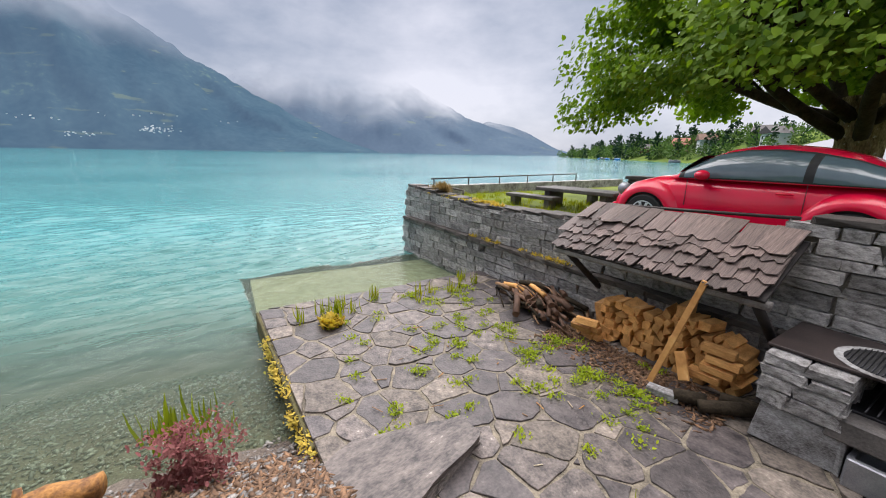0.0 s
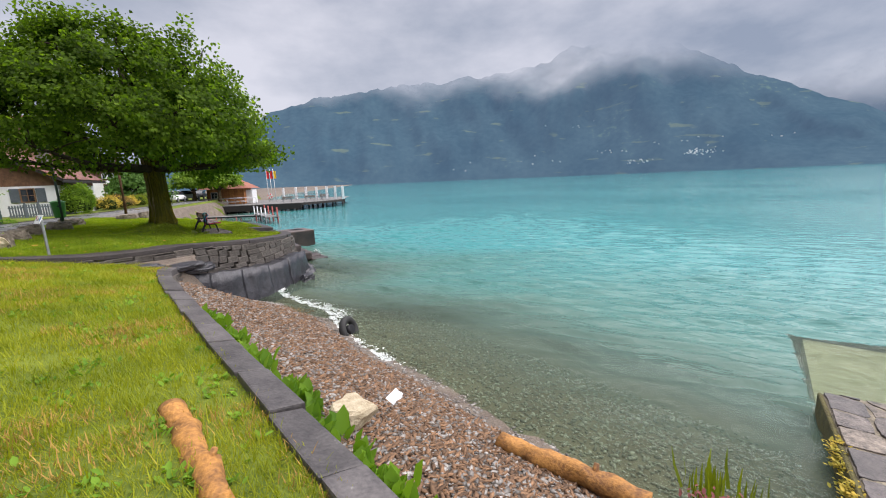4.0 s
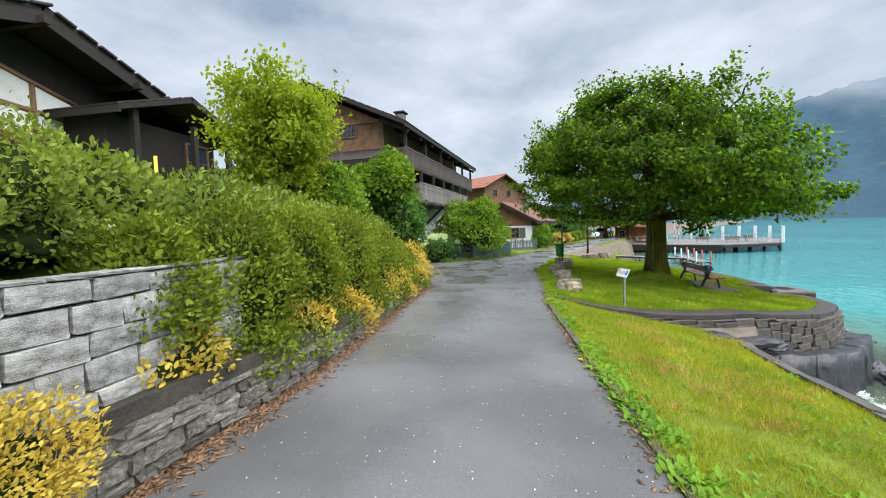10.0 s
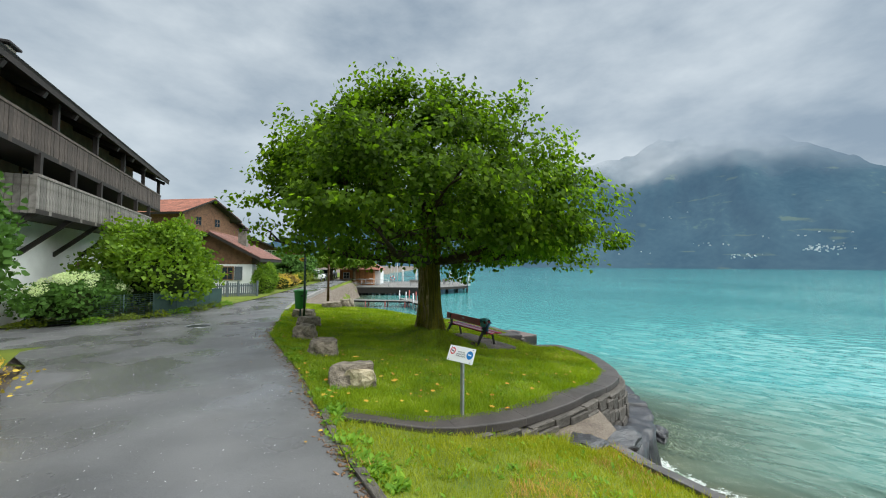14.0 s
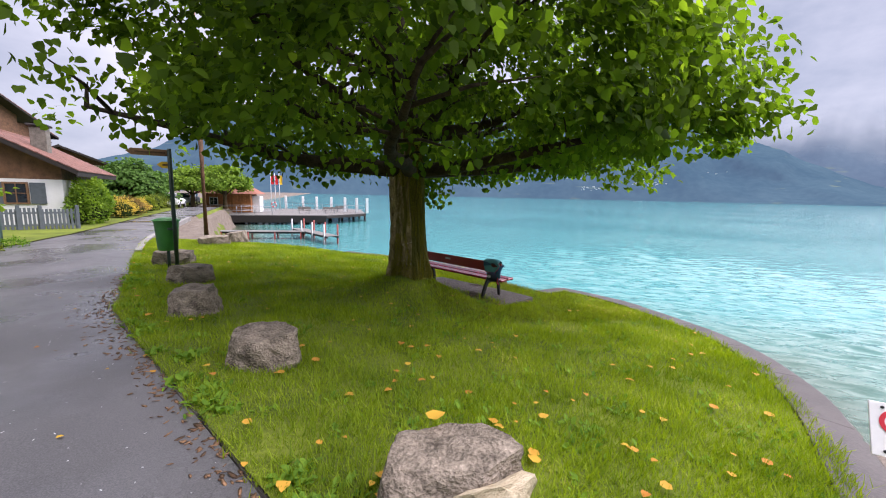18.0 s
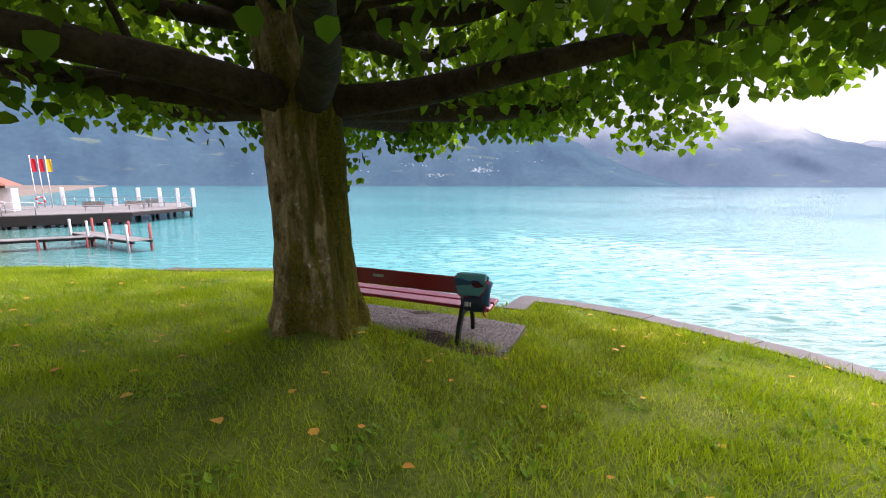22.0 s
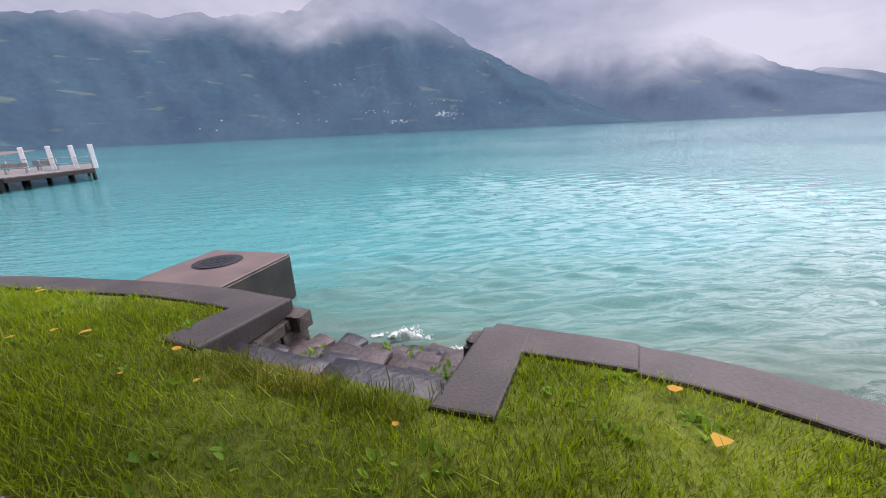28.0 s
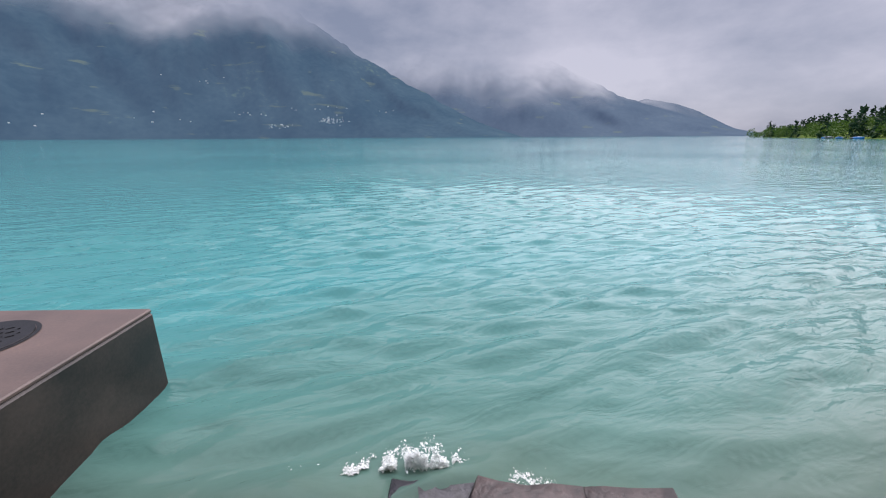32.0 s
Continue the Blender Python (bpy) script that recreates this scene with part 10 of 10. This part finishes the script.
for a, z, ry in ((-1.62, -1.36, 6), (-1.66, -1.24, -5), (-1.6, -1.12, 3), (-1.5, -1.48, 9)):
    share("log", LOGS[3], stack, pose(a, -4.14, z, 0, ry, 92) @ Matrix.Diagonal((0.12, 0.34, 0.10, 1)))
for i in range(5):
    share("log", LOGS[i], stack, pose(0.05 + 0.11 * (i % 2), -4.2 + 0.05 * i, -1.62 + 0.12 * (i // 2), 0, 8 * i, 70 + 9 * i) @ Matrix.Diagonal((0.13, 0.32, 0.12, 1)))
plank = thing("leaning_plank", boxed(0.07, 0.025, 1.45, Matrix(), 0.004), M_SPLIT, "narrow pale plank leaning against the eave", "plank")
plank.matrix_basis = PT @ Matrix.Translation((-1.24, -3.86, -1.0)) @ Matrix.Rotation(radians(-14), 4, "Y") @ Matrix.Rotation(radians(6), 4, "X")
brd = thing("short_board", boxed(0.13, 0.03, 0.34, Matrix(), 0.006), M_SPLIT, "short sawn board leaning on the firewood", "board")
brd.matrix_basis = PT @ Matrix.Translation((-1.30, -4.02, -1.42)) @ Matrix.Rotation(radians(24), 4, "Y") @ Matrix.Rotation(radians(14), 4, "X")
br = thing("pale_brick", boxed(0.34, 0.13, 0.09, Matrix(), 0.01), M_PALEST, "pale grey brick lying on the patio", "brick")
br.matrix_basis = local(-1.32, 3.62, -1.635, 0, 0, 14)
for k, (a, b, r, ln, rz, lab) in enumerate(((-1.55, 3.72, 0.075, 0.3, 35, "sawn round log with an orange end on the patio"), (-1.85, 3.85, 0.075, 0.5, 50, "dark old log lying beside the grill"), (-1.95, 4.15, 0.06, 0.5, 20, "dark broken branch beside the grill"))):
    ob = base("cut_log", local(a, b, -1.67 + r, 0, 0, rz), lab, "log")
    part("bark", tubed([(-ln / 2, 0, 0), (0, 0.01, 0.01), (ln / 2, 0, 0)], [r, r * 0.96, r * 0.9], 14), M_LIMB, ob, smooth=True)
    part("cut_face", tubed([(-ln / 2 - 0.006, 0, 0), (-ln / 2 + 0.004, 0, 0)], r * 0.9, 14), M_SPLIT, ob, "orange cut face")
brush = base("brushwood_pile", PT, "pile of broken branches and split logs by the wall", "brushwood")
for i in range(120):
    a, b, z = 1.35 + rp.gauss(0, 0.36), 4.28 + rp.gauss(0, 0.2), -1.67 + abs(rp.gauss(0, 0.09))
    ang, ln, r = rp.gauss(0.45, 0.4), rp.uniform(0.35, 0.95), rp.choice((0.010, 0.014, 0.02, 0.03, 0.045, 0.06))
    d = Vector((math.cos(ang), -math.sin(ang), rp.uniform(-0.04, 0.14))) * ln / 2
    c = Vector((a, -b, z + 0.42 * max(0, 0.5 - abs(a - 1.35)) * max(0.2, 1 - abs(b - 4.35) * 2) + r))
    part("branch", tubed([c - d, c + Vector((rp.gauss(0, 0.03), rp.gauss(0, 0.03), rp.gauss(0, 0.02))), c + d], [r, r * 0.95, r * 0.7], 6), rp.choice((M_LIMB, M_OLDWOOD, M_WOOD, M_WOOD, M_DARKWOOD, M_SPLIT) if r > 0.025 else (M_LIMB, M_WOOD, M_OLDWOOD)), brush)
lit = np.array([on_patio(rp.uniform(-1.9, 0.6), 4.2 - abs(rp.gauss(0, 0.35)), -1.682) for _ in range(2600)])
scatter_chips("bark_litter", lit, 0.008, 0.035, M_CHIPS, "brown bark litter in front of the firewood", "litter", 0.3, 2.0)

# stone grill
bbq = base("stone_grill", PT, "rough stone barbecue with a steel plate and round grate", "barbecue")
M_PLATE = mat("rusty_dark_steel_plate", (0.075, 0.055, 0.05), 0.45, 0.4, (0.035, 0.028, 0.027), 3, 60, 0.3)
k = 0
for a0, a1, b0, b1, z0, z1 in ((-2.75, -2.1, 3.75, 4.9, -1.69, -1.28), (-5.2, -4.4, 3.75, 4.9, -1.69, -1.28)):
    share("base_stone", PBLOCKS[k], bbq, pose((a0 + a1) / 2, -(b0 + b1) / 2, (z0 + z1) / 2) @ Matrix.Diagonal((a1 - a0, b1 - b0, z1 - z0, 1)))
    k += 1
for a0, a1 in ((-2.72, -2.1), (-5.2, -4.5)):
    z = -1.28
    while z < -0.80:
        h = min(rp.uniform(0.09, 0.16), -0.79 - z)
        for b0, b1 in ((3.74, 4.12), (4.12, 4.5), (4.5, 4.88)):
            s = rp.uniform(-0.02, 0.02)
            cut = a0 + (a1 - a0) * rp.uniform(0.35, 0.65)
            for p0, p1 in ((a0, cut), (cut, a1)):
                share("stone", rp.choice(OBLOCKS), bbq, pose((p0 + p1) / 2, -(b0 + b1) / 2 + s, z + h / 2) @ Matrix.Diagonal((p1 - p0 - 0.008, b1 - b0 - 0.008, h - 0.006, 1)))
        z += h
part("mantel", boxed(2.0, 0.5, 0.22, pose(-3.6, -4.0, -1.24), 0.02), M_TABLE, bbq, "stone beam over the fire hole")
part("hearth", boxed(1.9, 0.9, 0.03, pose(-3.6, -4.4, -1.12), 0.005), M_IRON, bbq)
plate = part("plate", boxed(3.0, 0.95, 0.03, pose(-3.55, -4.42, -0.765), 0.004), M_PLATE, bbq, "dark rusty steel plate")
part("grate_rim", disc(0.335, 0.40, pose(-2.85, -4.32, -0.744, -90)), M_PALEST, bbq, "pale worn ring round the grate")
part("grate_bed", disc(0.0, 0.335, pose(-2.85, -4.32, -0.746, -90)), M_BLACK, bbq)
for i in range(-9, 10):
    w = math.sqrt(max(0.002, 0.335 ** 2 - (i * 0.034) ** 2))
    part("grate_bar", tubed([(-2.85 + i * 0.034, -4.32 - w, -0.738), (-2.85 + i * 0.034, -4.32 + w, -0.738)], 0.006, 6), M_IRON, bbq)
for i in range(14):
    part("lower_grate_bar", tubed([(-2.8 - i * 0.07, -3.85, -1.04), (-2.8 - i * 0.07, -4.6, -1.04)], 0.008, 6), M_IRON, bbq)
tro = base("concrete_trough", PT, "pale grey concrete trough under the grill", "trough")
part("front", boxed(1.25, 0.06, 0.27, pose(-3.42, -3.72, -1.555), 0.012), M_GALV, tro)
part("back", boxed(1.25, 0.06, 0.27, pose(-3.42, -4.12, -1.555), 0.012), M_GALV, tro)
part("bottom", boxed(1.2, 0.36, 0.05, pose(-3.42, -3.92, -1.66), 0.008), M_GALV, tro)
for a in (-2.81, -4.03):
    part("end", boxed(0.05, 0.36, 0.25, pose(a, -3.92, -1.56), 0.008), M_GALV, tro)

# ---- red car on the terrace ----
car = base("car", local(0.0, 6.7, -0.27), "glossy red rounded small car parked on the terrace", "car")
M_CARGLASS = mat("tinted_car_glass", (0.11, 0.16, 0.18), 0.05, 0.0, (0.09, 0.13, 0.15), 1, 10, 0, 0.9)
M_RIM = mat("silver_wheel_rim", (0.72, 0.73, 0.75), 0.3, 0.35, (0.62, 0.63, 0.65), 5, 80, 0)
BX = (-2.92, -2.86, -2.6, -2.2, -1.5, -0.5, 0.0, 0.5, 0.95, 1.2, 1.32, 1.38)
BT = (0.55, 0.78, 0.93, 0.99, 0.985, 0.99, 1.0, 0.945, 0.82, 0.68, 0.55, 0.42)
BW = (0.35, 0.55, 0.70, 0.79, 0.82, 0.82, 0.80, 0.78, 0.70, 0.58, 0.44, 0.25)
RX = (-2.62, -2.3, -1.9, -1.5, -1.1, -0.75, -0.45, -0.2, 0.02, 0.18)
RZ = (0.97, 1.17, 1.34, 1.44, 1.485, 1.475, 1.42, 1.31, 1.15, 0.99)


def skin(bm, us, vs, fn, mi=0):
    g = [[bm.verts.new(fn(u, v)) for v in vs] for u in us]
    for i in range(len(us) - 1):
        for j in range(len(vs) - 1):
            f = bm.faces.new((g[i][j], g[i + 1][j], g[i + 1][j + 1], g[i][j + 1]))
            f.smooth = True
    return g


def hull(x, s):
    """Lower body: s runs 0..1 from one sill over the top to the other."""
    t, w = float(np.interp(x, BX, BT)), float(np.interp(x, BX, BW))
    a = math.pi * s
    c, si = math.cos(a), math.sin(a)
    y = w * math.copysign(abs(c) ** 0.42, c)
    lo = 0.22
    return (x, y, lo + (t - lo) * abs(si) ** 0.38 + 0.04 * (1 - abs(c)) * (t > 0.5))


def cabin(x, v, side=1.0, grow=0.0):
    """Glasshouse: v runs 0..1 from the belt to the roof line."""
    zr = float(np.interp(x, RX, RZ))
    w = 0.775 - 0.10 * max(0, x + 0.5) - 0.10 * max(0, -1.9 - x)
    y = w * (1 - (v * 0.985) ** 2.9) ** 0.52
    return (x, side * (y + grow), 0.96 + (zr - 0.96) * v + grow * v)


xs = [-2.92 + 4.30 * i / 60 for i in range(61)]
bm = bmesh.new()
skin(bm, xs, [i / 30 for i in range(31)], hull)
bmesh.ops.recalc_face_normals(bm, faces=bm.faces[:])
body = part("body", bm, M_CARRED, car)
bm = bmesh.new()
cx = [-2.62 + 2.80 * i / 44 for i in range(45)]
vv = [1 - (1 - i / 16) ** 1.6 for i in range(17)]
for s in (1, -1):
    skin(bm, cx, vv, lambda x, v: cabin(x, v, s))
skin(bm, cx, (-1, -0.5, 0, 0.5, 1), lambda x, q: (x, cabin(x, 1)[1] * q, cabin(x, 1)[2] + 0.006 * (1 - q * q)))
bmesh.ops.remove_doubles(bm, verts=bm.verts[:], dist=0.002)
bmesh.ops.recalc_face_normals(bm, faces=bm.faces[:])
part("roof", bm, M_CARRED, car)
for s in (1, -1):
    for nm, x0, x1 in (("side_window", -1.50, -0.02), ("rear_side_window", -2.34, -1.60)):
        bm = bmesh.new()
        skin(bm, [x0 + (x1 - x0) * i / 20 for i in range(21)], [0.07 + 0.74 * i / 10 for i in range(11)], lambda x, v: cabin(x, v, s, 0.006))
        part(nm, bm, M_CARGLASS, car)
    bm = bmesh.new()
    skin(bm, [-2.36 + 2.42 * i / 30 for i in range(31)], [0.03 + 0.83 * i / 10 for i in range(11)], lambda x, v: cabin(x, v, s, 0.003))
    part("window_seal", bm, M_BLACK, car, "black window surround")
    mir = part("mirror", bmesh.new(), M_CARRED, car)
    bm = bmesh.new()
    bmesh.ops.create_uvsphere(bm, u_segments=18, v_segments=10, radius=1, matrix=pose(-0.38, s * 0.95, 1.03) @ Matrix.Diagonal((0.10, 0.11, 0.075, 1)))
    bm.to_mesh(mir.data)
    bm.free()
    for p in mir.data.polygons:
        p.use_smooth = True
    part("mirror_foot", boxed(0.12, 0.2, 0.035, pose(-0.34, s * 0.84, 0.975), 0.01), M_BLACK, mir)
    for xw in (0.5, -2.04):
        bm = bmesh.new()
        skin(bm, [math.pi * (-0.06 + 1.12 * i / 28) for i in range(29)], [i / 8 for i in range(9)], lambda a, q: (xw + (0.37 + 0.20 * q) * math.cos(a) * 1.05, s * (0.905 - 0.17 * q ** 2.2 - 0.02 * (1 - q) ** 3), 0.33 + (0.37 + 0.20 * q) * math.sin(a)))
        bmesh.ops.recalc_face_normals(bm, faces=bm.faces[:])
        part("fender", bm, M_CARRED, car)
        part("wheel_arch", tubed([(xw, s * 0.70, 0.33), (xw, s * 0.835, 0.33)], 0.385, 28), M_BLACK, car)
        wh = part("wheel", tubed([(xw, s * 0.72, 0.33), (xw, s * 0.78, 0.33)], 0.2, 20), M_IRON, car)
        bm = bmesh.new()
        tube(bm, [(xw, s * 0.70, 0.33), (xw, s * 0.73, 0.33), (xw, s * 0.865, 0.33), (xw, s * 0.885, 0.33)], [0.30, 0.33, 0.33, 0.305], 32)
        part("tyre", bm, M_BLACK, wh)
        part("rim", disc(0.205, 0.225, pose(xw, s * 0.889, 0.33)), M_RIM, wh)
        for i in range(10):
            a = 2 * math.pi * i / 10
            part("spoke", boxed(0.17, 0.045, 0.012, Matrix.Translation((xw, s * 0.889, 0.33)) @ Matrix.Rotation(a, 4, "Y") @ pose(0.115, 0, 0, 90), 0.003), M_RIM, wh)
        part("hub", tubed([(xw, s * 0.87, 0.33), (xw, s * 0.897, 0.33)], 0.045, 14), M_RIM, wh)
    part("door_gap", boxed(0.008, 0.004, 0.62, pose(-1.57, s * 0.822, 0.66)), M_BLACK, body)
    part("door_gap", boxed(0.008, 0.004, 0.4, pose(-0.12, s * 0.812, 0.75)), M_BLACK, body)
    part("sill", boxed(1.6, 0.03, 0.05, pose(-0.75, s * 0.80, 0.245), 0.01), M_BLACK, body)
    part("door_handle", boxed(0.2, 0.03, 0.035, pose(-1.36, s * 0.832, 0.83), 0.012), M_CARRED, body)
    bm = bmesh.new()
    bmesh.ops.create_uvsphere(bm, u_segments=18, v_segments=10, radius=1, matrix=pose(1.05, s * 0.60, 0.70, 0, -30, s * 25) @ Matrix.Diagonal((0.13, 0.11, 0.12, 1)))
    part("headlight", bm, M_GALV, car, smooth=True)
bm = bmesh.new()
skin(bm, [-0.22 + 0.34 * i / 8 for i in range(9)], [-1 + i / 8 for i in range(17)], lambda x, q: (x, 0.62 * q, float(np.interp(x, RX, RZ)) - 0.02 * q * q + 0.008))
part("windscreen", bm, M_CARGLASS, car)
part("bumper", boxed(0.1, 1.1, 0.14, pose(1.30, 0, 0.36), 0.04), M_CARRED, car)

# ---- tree behind the car ----
tb_ = on_patio(-0.9, 10.9, -0.3)
broad_tree("terrace_tree", tb_, "large bright green lime tree on the terrace", 0.40, 2.2, 4.7, 2.7, 8.4, 460, 215, 0.125, 11, M_TRUNK, M_LIMELIGHT, 0.42, 0.9, 10)
